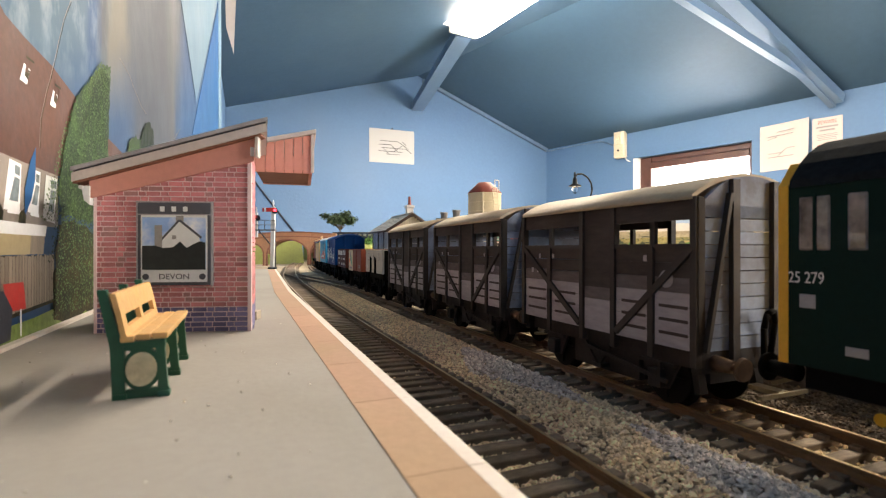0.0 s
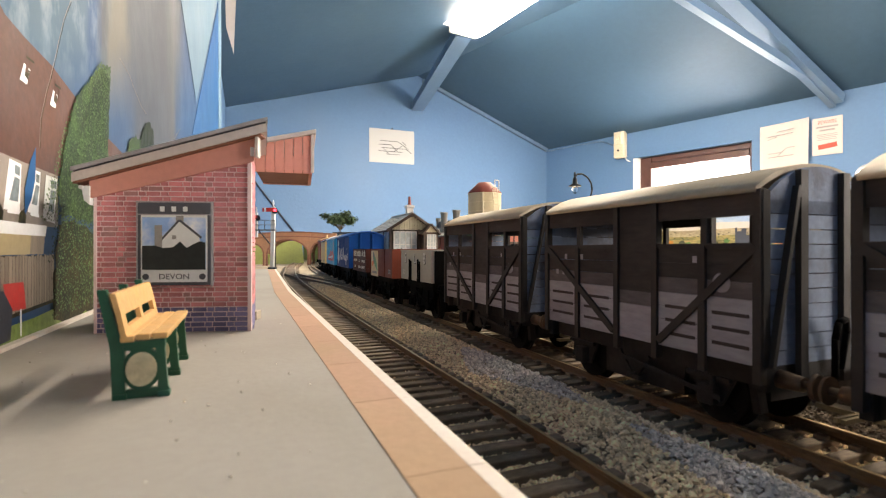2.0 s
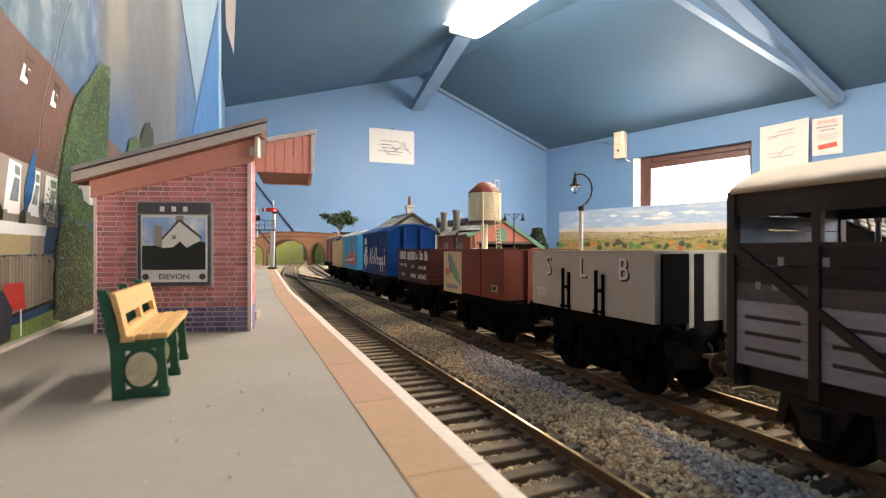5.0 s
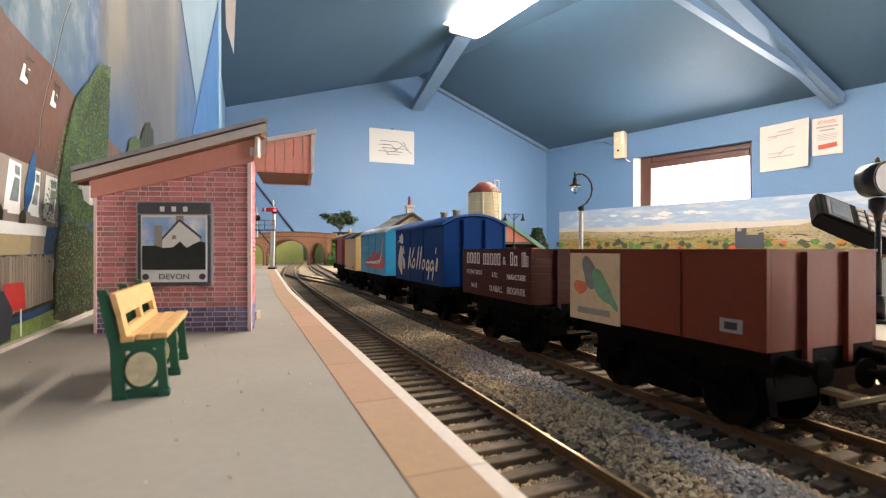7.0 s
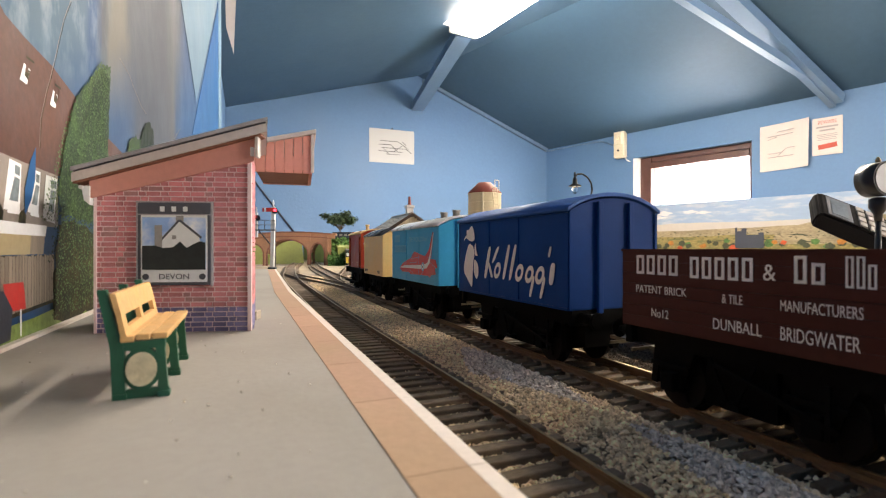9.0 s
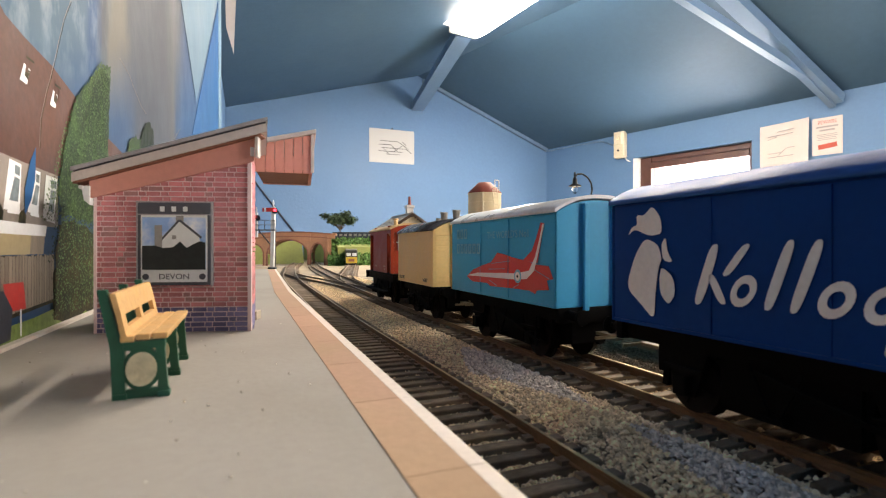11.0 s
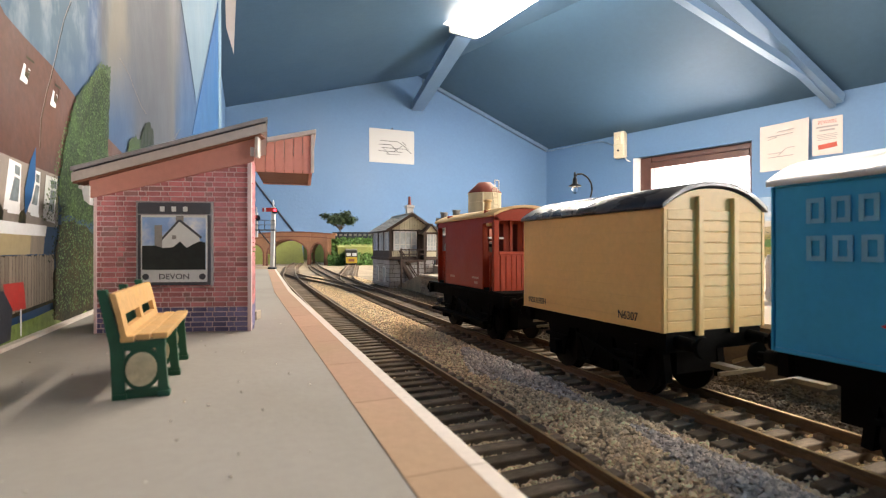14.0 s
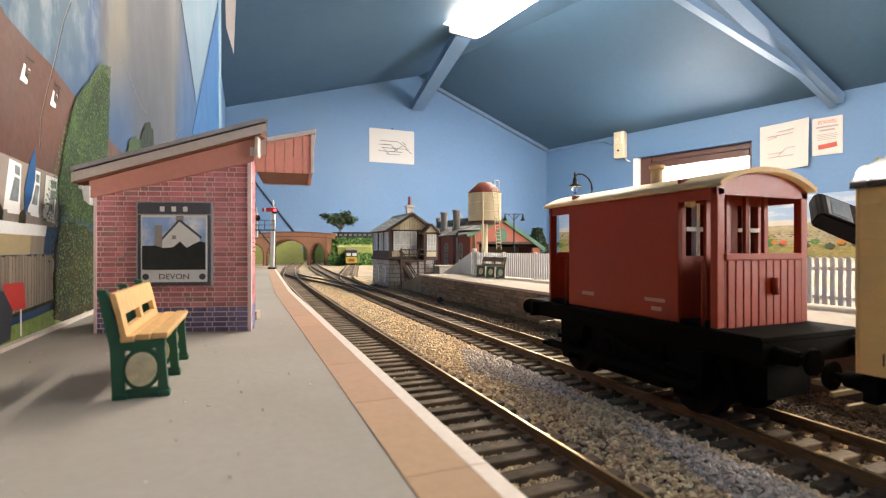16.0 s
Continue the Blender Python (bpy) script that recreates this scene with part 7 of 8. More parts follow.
def open_wagon(name, L, fl, top, label, body, inside, planks, frame=FRAME_BLACK):
    th = thing(name, (T2, 0, 0), 0, label, "goods wagon", "goods train")
    underframe(th, L, L * 0.56, fl, frame, FRAME_BLACK)
    h = 16.0
    part("floor", box(bm_new(), -h + 1, 1, fl, h - 1, L - 1, fl + 1), inside, th)
    step = (top - fl) / planks
    for k in range(planks):
        z0, z1 = fl + k * step + (0.06 if k else 0), fl + (k + 1) * step
        for s in (-1, 1):
            xs = sorted((s * h, s * (h - 1.1)))
            part("side_plank", box(bm_new(), xs[0], 0, z0, xs[1], L, z1, 0.05), body, th)
        part("end_plank", box(bm_new(), -h + 1.1, 0.0, z0, h - 1.1, 1.1, z1, 0.05), body, th)
        part("end_plank", box(bm_new(), -h + 1.1, L - 1.1, z0, h - 1.1, L, z1, 0.05), body, th)
    rim = bm_new()
    for s in (-1, 1):
        xs = sorted((s * (h + 0.25), s * (h - 1.2)))
        box(rim, xs[0], -0.2, top, xs[1], L + 0.2, top + 0.5)
    box(rim, -h + 1.2, -0.25, top, h - 1.2, 1.2, top + 0.5)
    box(rim, -h + 1.2, L - 1.2, top, h - 1.2, L + 0.25, top + 0.5)
    part("capping_rail", rim, body, th)
    for x in (-6, 6):
        for e, d in ((0, -1), (L, 1)):
            part("end_rib", box(bm_new(), x - 0.7, min(e, e + d), fl - 3, x + 0.7, max(e, e + d), top), body, th)
    return th


def grey_wagon():
    L = 50.0
    th = open_wagon("open_wagon", L, 18.6, 34.6, "pale grey open wagon with black and white lettering", WAGON_GREY, SHADE_IN, 1)
    for w, y in (("S", 42.5), ("L", 26.5), ("B", 11.5)):
        lettering("letter_shadow", w, 5.6, INK, th, (-16.08, y - 0.5, 27.6), FACE, "black shadow of the letter", squeeze=0.8)
        lettering("letter", w, 5.6, LETTER_WHITE, th, (-16.2, y, 28.0), FACE, "white painted letter", squeeze=0.8)
    lettering("wagon_number", "527", 2.4, LETTER_WHITE, th, (-16.1, 46.8, 21.5), FACE, "faint white number")
    for y in (33.6, 19.4):
        ir = bm_new()
        box(ir, -16.7, y - 0.3, 18.0, -16, y + 0.3, 30.0)
        box(ir, -16.7, y - 3.0, 18.0, -16, y - 2.4, 29.0)
        box(ir, -16.8, y - 2.7, 24.4, -16.1, y + 0.0, 25.2)
        box(ir, -16.8, y - 3.4, 19.0, -16.1, y - 1.8, 19.8)
        box(ir, -16.8, y - 0.8, 19.0, -16.1, y + 0.8, 19.8)
        part("door_strap", ir, FRAME_BLACK, th, "black door ironwork")
    part("end_cover", box(bm_new(), -14.4, -0.9, 18.6, -2, -0.1, 34.4), FRAME_BLACK, th, "black end panel")
    return th


def bauxite_wagon():
    L = 56.0
    th = open_wagon("mineral_wagon", L, 17.2, 35.0, "red-brown steel mineral wagon with a small bird picture", BAUXITE, SHADE_IN, 1)
    pic = part("bird_poster", box(bm_new(), -16.25, 36.0, 16.6, -16.02, 55.6, 34.4), PRINT_SAND, th, "sandy bird picture on the side")
    part("picture_caption", box(bm_new(), -16.34, 39.5, 18.4, -16.26, 52, 20.0), GREY_INK, pic, "unreadable caption")

    def blob(name, y, z, a, b, tilt, material, x):
        o = []
        for k in range(20):
            t = k * math.tau / 20
            u, v = a * math.cos(t), b * math.sin(t) * (1 + 0.15 * math.sin(3 * t))
            o.append((y + u * math.cos(tilt) - v * math.sin(tilt), z + u * math.sin(tilt) + v * math.cos(tilt)))
        part(name, prism(bm_new(), o, "x", x, x + 0.06), material, pic)
    blob("back", 47.5, 29.3, 4.6, 2.3, -1.9, PRINT_GREY, -16.33)
    blob("wing", 42.5, 26.0, 5.2, 2.4, 0.9, PRINT_GREEN, -16.36)
    blob("tail", 39.0, 23.0, 3.6, 1.0, 0.9, PRINT_GREEN, -16.40)
    blob("breast", 51.0, 25.4, 2.8, 1.8, 0.1, PRINT_ORANGE, -16.38)
    for y in (18.5,):
        part("side_seam", box(bm_new(), -16.35, y - 0.4, 17.4, -16.0, y + 0.4, 34.9), BAUXITE, th)
    pl = part("data_panel", box(bm_new(), -16.25, 4.4, 19.8, -16.02, 9.0, 22.4), GREY_INK, th, "small grey data panel")
    part("panel_border", box(bm_new(), -16.3, 5.4, 20.4, -16.26, 8.0, 21.8), INK, pl)
    return th


def maroon_wagon():
    L = 53.2
    th = open_wagon("private_wagon", L, 17.6, 35.0, "maroon-brown planked open wagon with white lettering", MAROON, SHADE_IN, 7)
    marks(th, "letter_bar", "JOHN", 49.0, 29.8, 4.3, LETTER_WHITE, 12.5)
    marks(th, "letter_bar", "BOARD", 34.2, 29.6, 4.3, LETTER_WHITE, 14.2)
    marks(th, "letter_bar", "Co", 13.6, 29.8, 4.6, LETTER_WHITE, 5.4)
    marks(th, "letter_bar", "LTd", 5.9, 29.6, 4.8, LETTER_WHITE, 4.4)
    for words, y, z, hgt, sq in (("&", 18.6, 30.0, 3.0, 0.9), ("PATENT BRICK", 48.8, 25.6, 1.75, 0.86), ("& TILE", 26.6, 25.2, 1.8, 0.62), ("MANUFACTURERS", 15.6, 25.0, 1.9, 0.56),
                                 ("No12", 44.2, 20.4, 1.9, 0.8), ("DUNBALL", 28.6, 20.0, 2.2, 0.72), ("BRIDGWATER", 15.6, 20.0, 2.4, 0.56)):
        lettering("lettering", words, hgt, LETTER_WHITE, th, (-16.1, y, z), FACE, "white painted words", squeeze=sq)
    return th


def van(name, L, label, body, roof_mat, roof_label, fl=18.0, eave=46.2, peak=51.0, boards=0):
    th = thing(name, (T2, 0, 0), 0, label, "goods van", "goods train")
    underframe(th, L, L * 0.52, fl, FRAME_BLACK, FRAME_BLACK)
    h = 16.0
    n = 14
    top = [(h * (1 - 2 * k / n), eave + (peak - 0.6 - eave) * (1 - (abs(1 - 2 * k / n)) ** 2.3)) for k in range(n + 1)]
    bm = bm_new()
    prism(bm, [(-h, fl), (h, fl)] + top, "y", 0, L)
    bmesh.ops.bevel(bm, geom=[e for e in bm.edges if abs(e.verts[0].co.x) > h - 0.1 and abs(e.verts[1].co.x) > h - 0.1], offset=0.4, segments=2, affect="EDGES")
    part("body", bm, body, th)
    for e, d in ((0, -1), (L, 1)):
        for x in (-5.6, 5.6):
            part("end_rib", box(bm_new(), x - 0.9, min(e, e + d * 1.1), fl - 1, x + 0.9, max(e, e + d * 1.1), eave + 3.0, 0.25), body, th)
        for x in (-15.6, 15.6):
            part("corner_strip", box(bm_new(), x - 0.5, min(e, e + d * 0.4), fl, x + 0.5, max(e, e + d * 0.4), eave, 0.1), body, th)
        if boards:
            for k in range(boards):
                z = fl + (eave - fl) * k / boards
                part("end_board", box(bm_new(), -15.0, min(e, e + d * 0.35), z + 0.12, 15.0, max(e, e + d * 0.35), z + (eave - fl) / boards - 0.12, 0.1), body, th)
    if boards:
        for k in range(boards):
            z = fl + (eave - fl) * k / boards
            part("side_board", box(bm_new(), -16.14, 0.1, z + 0.08, -16.0, L - 0.1, z + (eave - fl) / boards - 0.08, 0.03), body, th)
    else:
        for y in (L * 0.36, L * 0.64):
            part("door_edge", box(bm_new(), -16.3, y - 0.25, fl + 0.5, -16, y + 0.25, eave - 0.5), body, th)
        part("side_rail", box(bm_new(), -16.3, 0.3, fl, -16, L - 0.3, fl + 0.7), body, th)
    roof(th, h, eave, peak, -0.8, L + 0.8, roof_mat, roof_label)
    return th


def shape(th, name, pts, material, x, label=""):
    return part(name, prism(bm_new(), pts, "x", x, x + 0.06), material, th, label)


def blue_van():
    th = van("blue_van", 76.0, "royal blue box van with white shapes on its side", VAN_BLUE, VAN_ROOF_BLUE, "mid-blue roof")
    def rounded(pts, n=4):
        """An outline with its corners cut round."""
        out = []
        for k in range(len(pts)):
            p, q, r = Vector(pts[k - 1]), Vector(pts[k]), Vector(pts[(k + 1) % len(pts)])
            a, b = q.lerp(p, 0.38), q.lerp(r, 0.38)
            out += [tuple(a.lerp(q, j / n).lerp(q.lerp(b, j / n), j / n)) for j in range(n + 1)]
        return out
    for pts in ([(70.6, 38.6), (69.4, 40.6), (67.6, 41.0), (68.0, 43.4), (65.6, 43.0), (63.2, 45.2), (60.8, 42.4), (60.4, 38.8), (64, 38.4), (68.6, 40.2)],
                [(68.6, 33.6), (65.4, 38.0), (61.6, 36.6), (60.4, 33.4), (61.4, 31.4), (62.2, 26.4), (62.6, 19.6), (66.4, 22.8), (71.2, 26.4)],
                [(60.6, 31.8), (57.4, 29.6), (56.8, 26.0), (58.6, 23.4), (60.8, 25.6), (61.2, 28.8)],
                [(60.6, 36.6), (59.4, 38.2), (59.0, 35.0), (57.4, 32.6), (60.2, 33.0)]):
        shape(th, "crest", rounded(pts), LETTER_WHITE, -16.4, "white plain crest shape")
    # leaning round-ended strokes and rings in the place of the written name
    def stroke(y, z0, z1, w, lean=0.34):
        d = (z1 - z0) * lean
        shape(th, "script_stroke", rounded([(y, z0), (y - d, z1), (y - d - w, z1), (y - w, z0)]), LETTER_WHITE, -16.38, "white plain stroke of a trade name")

    def ring(y, z, a, b, lean=0.34):
        bm = bm_new()
        n = 20
        loop = [[bm.verts.new((-16.38, y - k * (a * math.cos(t) + lean * b * math.sin(t)), z + k * b * math.sin(t))) for k in (1.0, 0.48)] for t in [j * math.tau / n for j in range(n)]]
        for p, q in zip(loop, loop[1:] + loop[:1]):
            bm.faces.new((p[0], q[0], q[1], p[1]))
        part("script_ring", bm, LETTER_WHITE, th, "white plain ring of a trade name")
    stroke(52.5, 24.4, 36.4, 2.2)
    stroke(46.2, 30.4, 36.4, 1.8, 0.75)
    stroke(46.6, 25.0, 30.6, 1.8, -0.5)
    for y, z, a, b in ((41.6, 27.8, 2.4, 3.0), (26.4, 27.6, 2.5, 3.0), (20.2, 27.4, 2.4, 2.9), (14.2, 27.4, 2.4, 2.9)):
        ring(y, z, a, b)
    for y in (38.2, 33.8):
        stroke(y, 24.8, 37.0, 1.9)
    for y in (20.6, 14.6):
        stroke(y, 20.2, 27.0, 1.4)
    stroke(10.0, 33.0, 36.2, 1.1)
    stroke(9.6, 24.8, 31.4, 2.4, 0.2)
    return th


def sky_van():
    th = van("light_blue_van", 77.0, "light blue box van with a red jet aircraft picture", VAN_SKY, VAN_ROOF_WHITE, "shiny white roof", fl=18.0)
    shape(th, "jet_body", [(61.5, 24.4), (55.4, 27.4), (46, 29.6), (40.5, 30.6), (35.4, 34.2), (30, 33.6), (24, 32.6), (15.4, 31.6), (10, 30.6), (3.2, 30.4), (0.9, 26.6), (4.2, 26.0), (3.0, 23.2), (9.6, 22.6), (10.6, 21.4), (14, 22.2), (22, 22.2), (32, 22.0), (41, 21.8), (43.5, 22.8), (56, 22.6)], JET_RED, -16.3, "printed red jet")
    shape(th, "jet_fin", [(18.0, 31.8), (12.5, 35.0), (10.0, 39.0), (7.6, 43.6), (5.6, 43.4), (7.4, 37.5), (9.4, 31.0)], JET_RED, -16.3, "printed red fin")
    shape(th, "white_stripe", [(61.0, 24.8), (52, 26.3), (21.5, 27.4), (14.2, 28.6), (10.6, 33), (7.2, 41.0), (6.5, 43.2), (5.6, 43.2), (8.2, 35.5), (11.2, 28.6), (15.5, 25.8), (24, 25.2), (45, 25.0)], LETTER_WHITE, -16.36, "printed white stripe")
    for r, m, x in ((2.3, LETTER_PALE, -16.42), (1.5, LETTER_WHITE, -16.48), (0.5, INK, -16.54)):
        shape(th, "roundel", [(21.1 + r * math.cos(k * math.tau / 18), 26.4 + r * math.sin(k * math.tau / 18)) for k in range(18)], m, x)
    for a, b in (((40, 30.2), (26, 31.4)), ((42, 28.0), (30, 28.6)), ((42, 24.0), (36, 22.4)), ((11, 29), (3.0, 26.6)), ((24, 22.4), (20.4, 23.8))):
        part("panel_line", beam(bm_new(), (-16.34, *a), (-16.34, *b), 0.06, 0.18), LETTER_PALE, th, "thin panel line")
    marks(th, "letter_bar", "RED", 72.0, 39.6, 4.0, LETTER_PALE, 11.0, -16.36)
    marks(th, "letter_bar", "ARROWS", 72.0, 33.6, 4.0, LETTER_PALE, 23.0, -16.36)
    lettering("lettering", "THE WORLD'S No1", 2.6, LETTER_PALE, th, (-16.36, 43.5, 39.4), FACE, "faint white words", squeeze=0.95)
    return th


def cream_van():
    th = van("cream_van", 57.0, "cream planked box van with a dark grey roof", VAN_CREAM, VAN_ROOF_DARK, "shiny dark grey roof", fl=17.0, eave=44.4, peak=50.0, boards=11)
    lettering("lettering", "INSULFISH", 1.8, INK, th, (-16.4, 54.0, 18.8), FACE, "black stencilled words", squeeze=0.85)
    lettering("wagon_number", "N6307", 2.0, INK, th, (-16.4, 13.5, 18.8), FACE, "black stencilled number", squeeze=0.85)
    return th


def brake_van():
    L, h, fl = 58.0, 13.8, 18.6
    th = thing("brake_van", (T2, 0, 0), 0, "red-brown goods brake van with open verandas and cream roof", "brake van", "goods train")
    underframe(th, L + 19, 40, fl, FRAME_BLACK, FRAME_BLACK, front=-10.0)
    part("deck", box(bm_new(), -15.2, -10, fl, 15.2, L + 9, fl + 1.0, 0.2), FRAME_BLACK, th, "black deck")
    part("step_board", box(bm_new(), -17.5, 2, 7.0, -14.0, L - 2, 8.2, 0.2), FRAME_BLACK, th)
    c0, c1, z1 = 9.5, 48.0, 47.8
    for s in (-1, 1):
        xs = sorted((s * h, s * (h - 1.0)))
        part("cabin_side", box(bm_new(), xs[0], c0, fl + 1, xs[1], c1, z1, 0.15), BRAKE_RED, th)
    for y in (c0, c1 - 1):
        for x0, x1, a, b in ((-h + 1, h - 1, fl + 1, 34), (-h + 1, h - 1, 45.5, z1 + 3), (-h + 1, -11.5, 34, 45.5), (-4.5, -2.0, 34, 45.5), (2.0, 4.5, 34, 45.5), (11.5, h - 1, 34, 45.5)):
            part("cabin_end_panel", box(bm_new(), x0, y, a, x1, y + 1, b), BRAKE_RED, th)
        for x0, x1 in ((-11.5, -4.5), (4.5, 11.5)):
            g = bm_new()
            m = (x0 + x1) / 2
            box(g, m - 0.5, y - 0.2, 34, m + 0.5, y + 1.2, 45.5)
            box(g, x0, y - 0.2, 39.4, x1, y + 1.2, 40.3)
            part("window_bar", g, LETTER_WHITE if y == c0 else BRAKE_RED, th, "pale glazing bars")
    for e, d in ((0.0, 1), (L, -1)):
        ys = sorted((e, e + d * 1.0))
        for x in (-h + 1.1, h - 1.1):
            part("corner_post", box(bm_new(), x - 1.1, ys[0], fl + 1, x + 1.1, ys[0] + 1.6 if d > 0 else ys[1], z1, 0.2), BRAKE_RED, th)
        part("end_wall", box(bm_new(), -h + 2.2, ys[0], fl + 1, h - 2.2, ys[1], 33.6), BRAKE_RED, th)
        for k in range(10):
            x = -h + 2.8 + k * 2.25
            part("end_board", box(bm_new(), x, ys[0] - 0.25, fl + 1, x + 2.0, ys[1] + 0.25, 33.2, 0.1), BRAKE_RED, th)
        part("end_rail", box(bm_new(), -h + 2.0, ys[0] - 0.4, 33.2, h - 2.0, ys[1] + 0.4, 34.6, 0.2), BRAKE_RED, th)
        hd = bm_new()
        n = 12
        prism(hd, [(-h, 46.4), (h, 46.4)] + [(h * (1 - 2 * k / n), z1 + 3.4 * (1 - abs(1 - 2 * k / n) ** 2.2)) for k in range(n + 1)], "y", *ys)
        part("end_header", hd, BRAKE_RED, th)
        part("handbrake", rod(bm_new(), (2.0, ys[0] - 0.9, 26), (2.0, ys[0] - 0.9, 29.5), 0.7), BRAKE_RED, th)
        a, b = (1.6, c0) if d > 0 else (c1, L - 1.6)
        for x in (-h, h - 0.9):
            part("side_header", box(bm_new(), x, a, 45.6, x + 0.9, b, z1), BRAKE_RED, th)
        part("side_handrail", rod(bm_new(), (-h + 0.4, a + 2, fl + 1), (-h + 0.4, a + 2, 33), 0.35), BRAKE_RED, th)
        m = (c0 - 3.2) if d > 0 else (c1 + 3.2)
        for x in (-9, -3, 3, 9):
            part("inner_post", box(bm_new(), x - 0.6, m - 0.4, fl + 1, x + 0.6, m + 0.4, z1), BRAKE_RED, th)
    part("floor", box(bm_new(), -h + 0.5, 0.5, fl + 1, h - 0.5, L - 0.5, fl + 1.8), FRAME_BLACK, th)
    roof(th, h, z1, z1 + 3.6, -1.5, L + 1.5, BRAKE_ROOF, "yellowed cream roof")
    ch = bm_new()
    rod(ch, (-3, 26, z1 + 3), (-3, 26, z1 + 8), 1.5, 1.4, 12)
    rod(ch, (-3, 26, z1 + 8), (-3, 26, z1 + 9), 1.9, 1.9, 12)
    part("stove_chimney", ch, BRAKE_ROOF, th, "cream chimney pipe")
    pt = bm_new()
    box(pt, -h - 0.1, 37, 23, -h, 42, 24.0)
    box(pt, -h - 0.1, 13, 23.5, -h, 19, 24.3)
    box(pt, -h - 0.1, 14, 21.5, -h, 17, 22.4)
    part("number_bars", pt, LETTER_DIM, th, "unreadable small numbers")
    for y in (8.4,):
        part("side_lamp", box(bm_new(), -h + 1.2, y - 1, 44.5, -h + 3, y + 0.6, 46.5, 0.3), BRAKE_ROOF, th, "yellow side lamp")
    return th


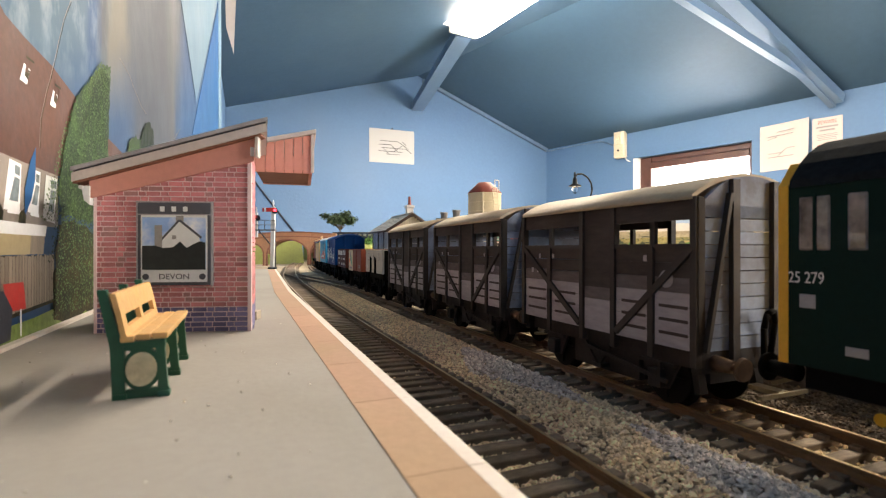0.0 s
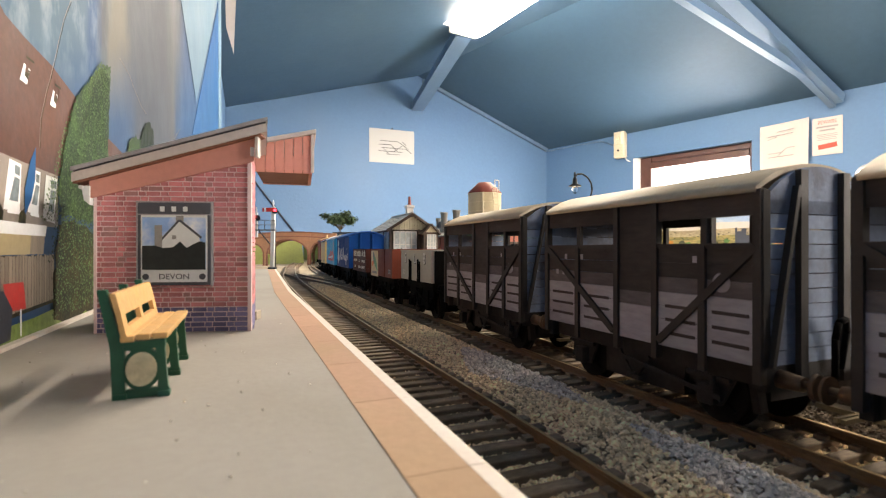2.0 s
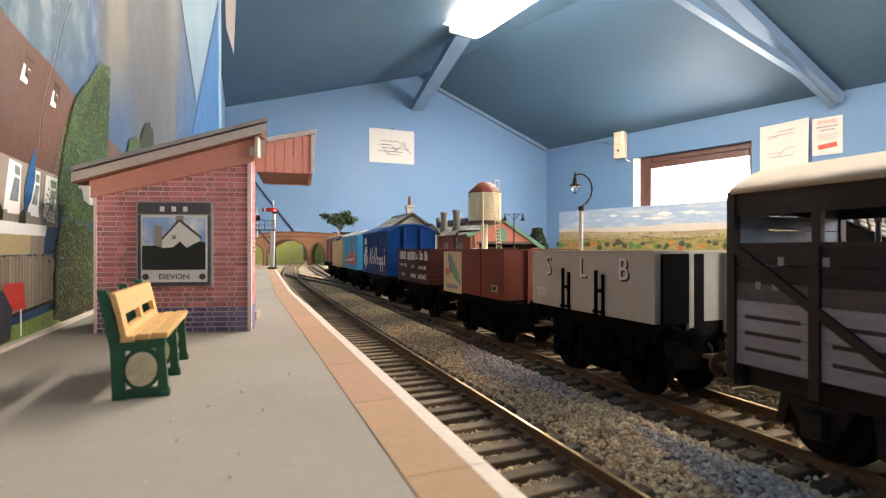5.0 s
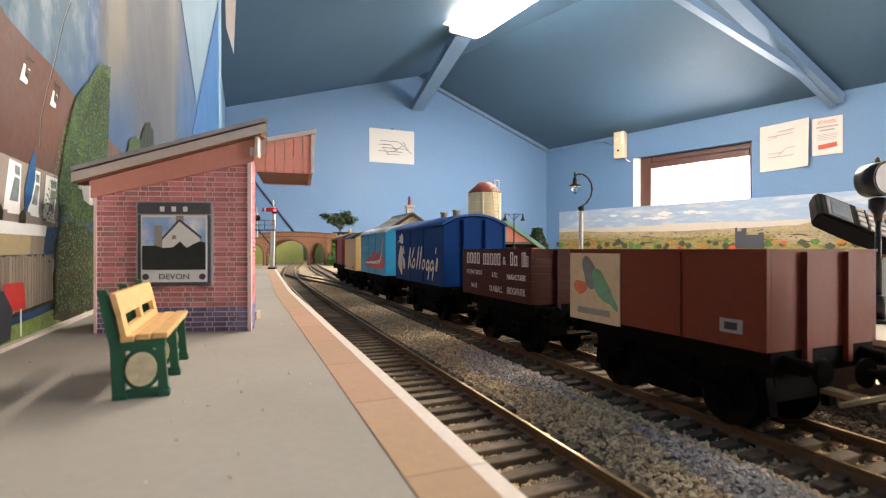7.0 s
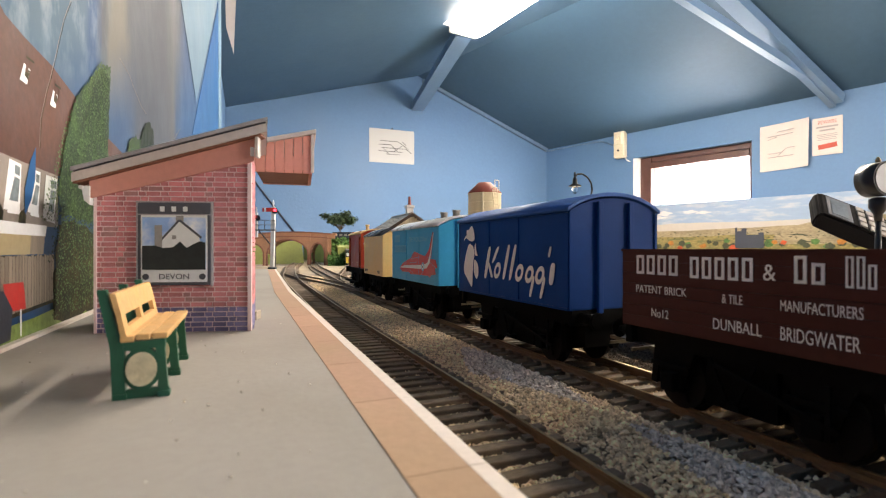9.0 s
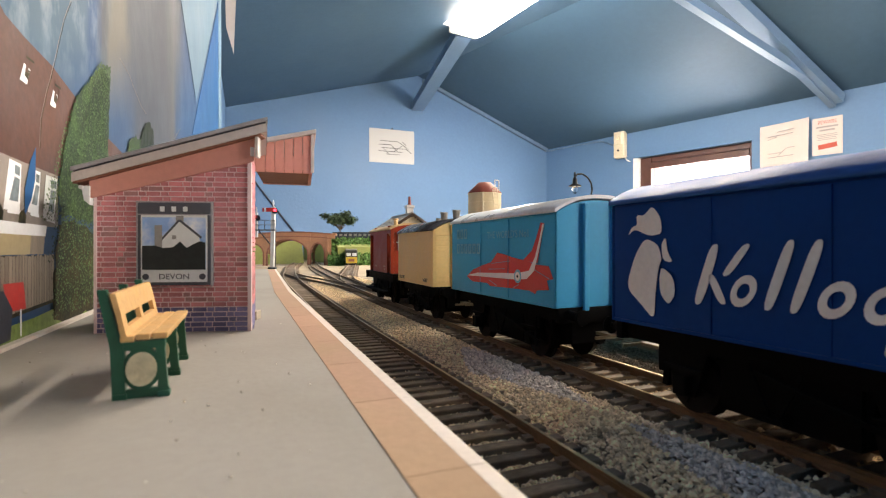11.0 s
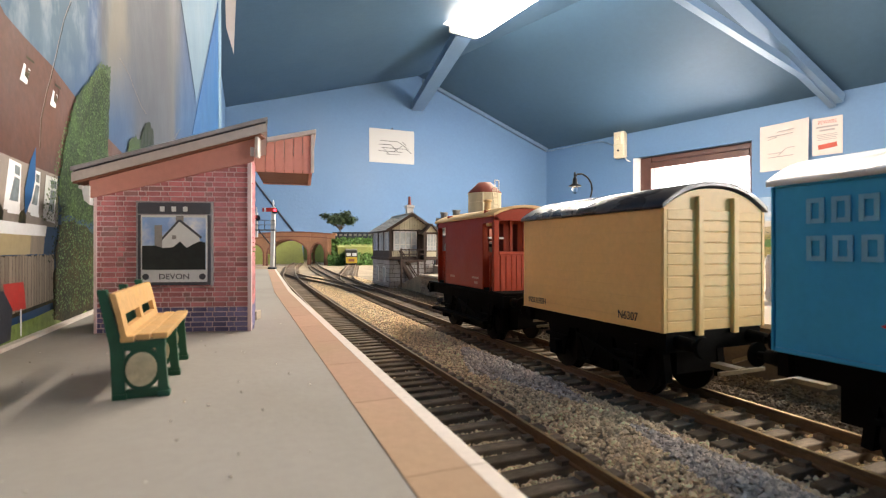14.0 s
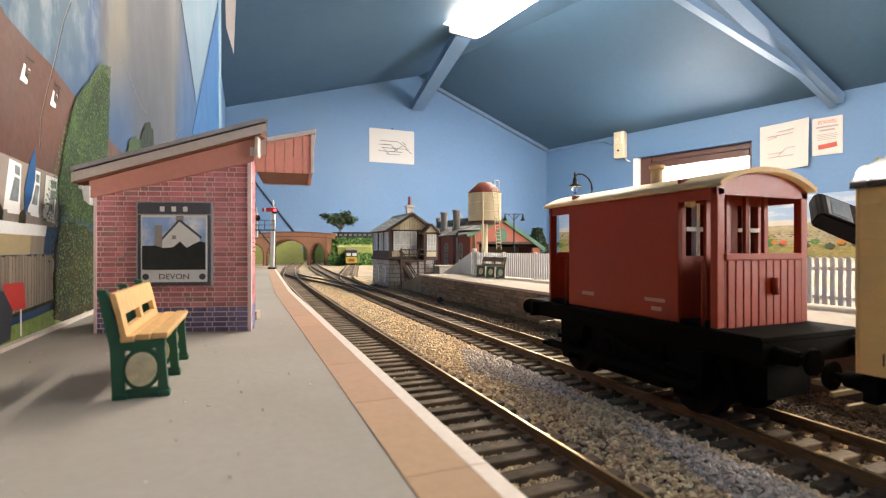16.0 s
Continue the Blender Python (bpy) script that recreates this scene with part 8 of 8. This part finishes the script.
def locomotive():
    L, h = 198.0, 16.6
    th = thing("diesel_locomotive", (T2, 0, 0), 0, "dark green diesel locomotive with a yellow end", "locomotive", "goods train")
    bm = bm_new()
    n = 14
    prism(bm, [(-h, 16.5), (h, 16.5)] + [(h * (1 - 2 * k / n), 46 + 6.4 * (1 - abs(1 - 2 * k / n) ** 3)) for k in range(n + 1)], "y", -L, -1.6)
    part("body", bm, LOCO_GREEN, th, "dark green body")
    part("yellow_end", prism(bm_new(), [(-h - 0.1, 16.5), (h + 0.1, 16.5), (h + 0.1, 46), (h - 3, 50), (0, 52), (-h + 3, 50), (-h - 0.1, 46)], "y", -1.6, 0), LOCO_YELLOW, th, "yellow cab end")
    rf = bm_new()
    prism(rf, [(h * (1 - 2 * k / n) * 1.02, 46.8 + 7.8 * (1 - abs(1 - 2 * k / n) ** 3)) for k in range(n + 1)] + [(-h * 1.02, 45.6), (h * 1.02, 45.6)], "y", -L + 2, -2)
    part("roof", rf, LOCO_ROOF, th, "dark grey roof")
    for y in (-30, -60, -90, -120):
        part("roof_vent", box(bm_new(), -6, y - 8, 53, 6, y + 8, 55.4, 0.5), LOCO_ROOF, th)
    for y0, y1 in ((-8.0, -3.2), (-13.0, -10.2)):
        part("cab_window", box(bm_new(), -h - 0.15, y0, 35.2, -h + 0.5, y1, 44, 0.4), WINDOW_REFLECTION, th, "cab side window with painted reflections")
    part("window_pillar", box(bm_new(), -h - 0.3, -6.0, 35, -h, -5.5, 44), LOCO_GREEN, th)
    lettering("fleet_number", "25 279", 1.9, LETTER_WHITE, th, (-h - 0.1, -1.6, 30.0), FACE, "white fleet number", squeeze=0.75)
    part("works_plate", box(bm_new(), -h - 0.12, -5.8, 26, -h, -3.4, 28.2), GREY_INK, th, "pale square plate")
    part("data_panel", box(bm_new(), -h - 0.12, -13.0, 19.4, -h, -10, 20.8), GREY_INK, th)
    for y in (-40, -158):
        bg = bm_new()
        box(bg, -14, y - 26, 4, 14, y + 26, 13, 1)
        box(bg, -10, y - 20, 12, 10, y + 20, 17)
        part("bogie", bg, FRAME_BLACK, th)
        for d in (-17, 17):
            wheelset(th, y + d, 7.0)
    part("fuel_tank", box(bm_new(), -13, -120, 5, 13, -78, 16.4, 1), FRAME_BLACK, th)
    sk = bm_new()
    box(sk, -h + 0.5, -L + 4, 13, h - 0.5, -4, 16.4)
    part("skirt", sk, FRAME_BLACK, th)
    part("axle_spot", rod(bm_new(), (-14.2, -13.5, 10.5), (-14.6, -13.5, 10.5), 1.0), LOCO_YELLOW, th, "yellow axlebox cover")
    for s in (-1, 1):
        b = bm_new()
        rod(b, (s * 11.3, 0, 14), (s * 11.3, 5, 14), 1.6, 1.3, 12)
        rod(b, (s * 11.3, 5, 14), (s * 11.3, 5.8, 14), 2.6, 2.4, 16)
        part("buffer", b, FRAME_BLACK, th)
    return th


# vehicles with the place of their front end along the line at the clip's start
SPEED = 47.0
TRAIN = []


def train():
    TRAIN.append((locomotive(), 56.0))
    a = cattle_wagon()
    first = list(WHEELS[-2:])
    TRAIN.append((a, 72.6))
    for y in (153.3, 234.0):
        b = copy_thing(a, a.matrix_basis)
        TRAIN.append((b, y))
        sets = [o for o in b.children if o.name.startswith("wheelset")]
        for o, (_, wy, r) in zip(sets, first):
            WHEELS.append((o, o.location.y / MM, r))
    TRAIN.append((grey_wagon(), 318.8))
    TRAIN.append((bauxite_wagon(), 387.5))
    TRAIN.append((maroon_wagon(), 463.6))
    TRAIN.append((blue_van(), 538.0))
    TRAIN.append((sky_van(), 638.3))
    TRAIN.append((cream_van(), 739.6))
    TRAIN.append((brake_van(), 822.0))


def gone(t):
    """Millimetres that the train has run since the start."""
    return SPEED * t


def motions():
    times = [k * 0.2 for k in range(81)]
    for ob, y0 in TRAIN:
        rows = []
        for t in times:
            y = y0 - gone(t)
            x0, x1 = LINES[1](y + 10), LINES[1](y + 50)
            slope = math.degrees(math.atan2(x1 - x0, 40))
            rows.append((t, pose((x0 - 10 * math.tan(radians(slope))) * MM, y * MM, 0, 0, 0, -slope)))
        walk(ob, rows)
    for ob, y, r in WHEELS:
        walk(ob, [(t, pose(0, y * MM, r * MM, math.degrees(gone(t) / r), 0, 0)) for t in times])


train()
motions()
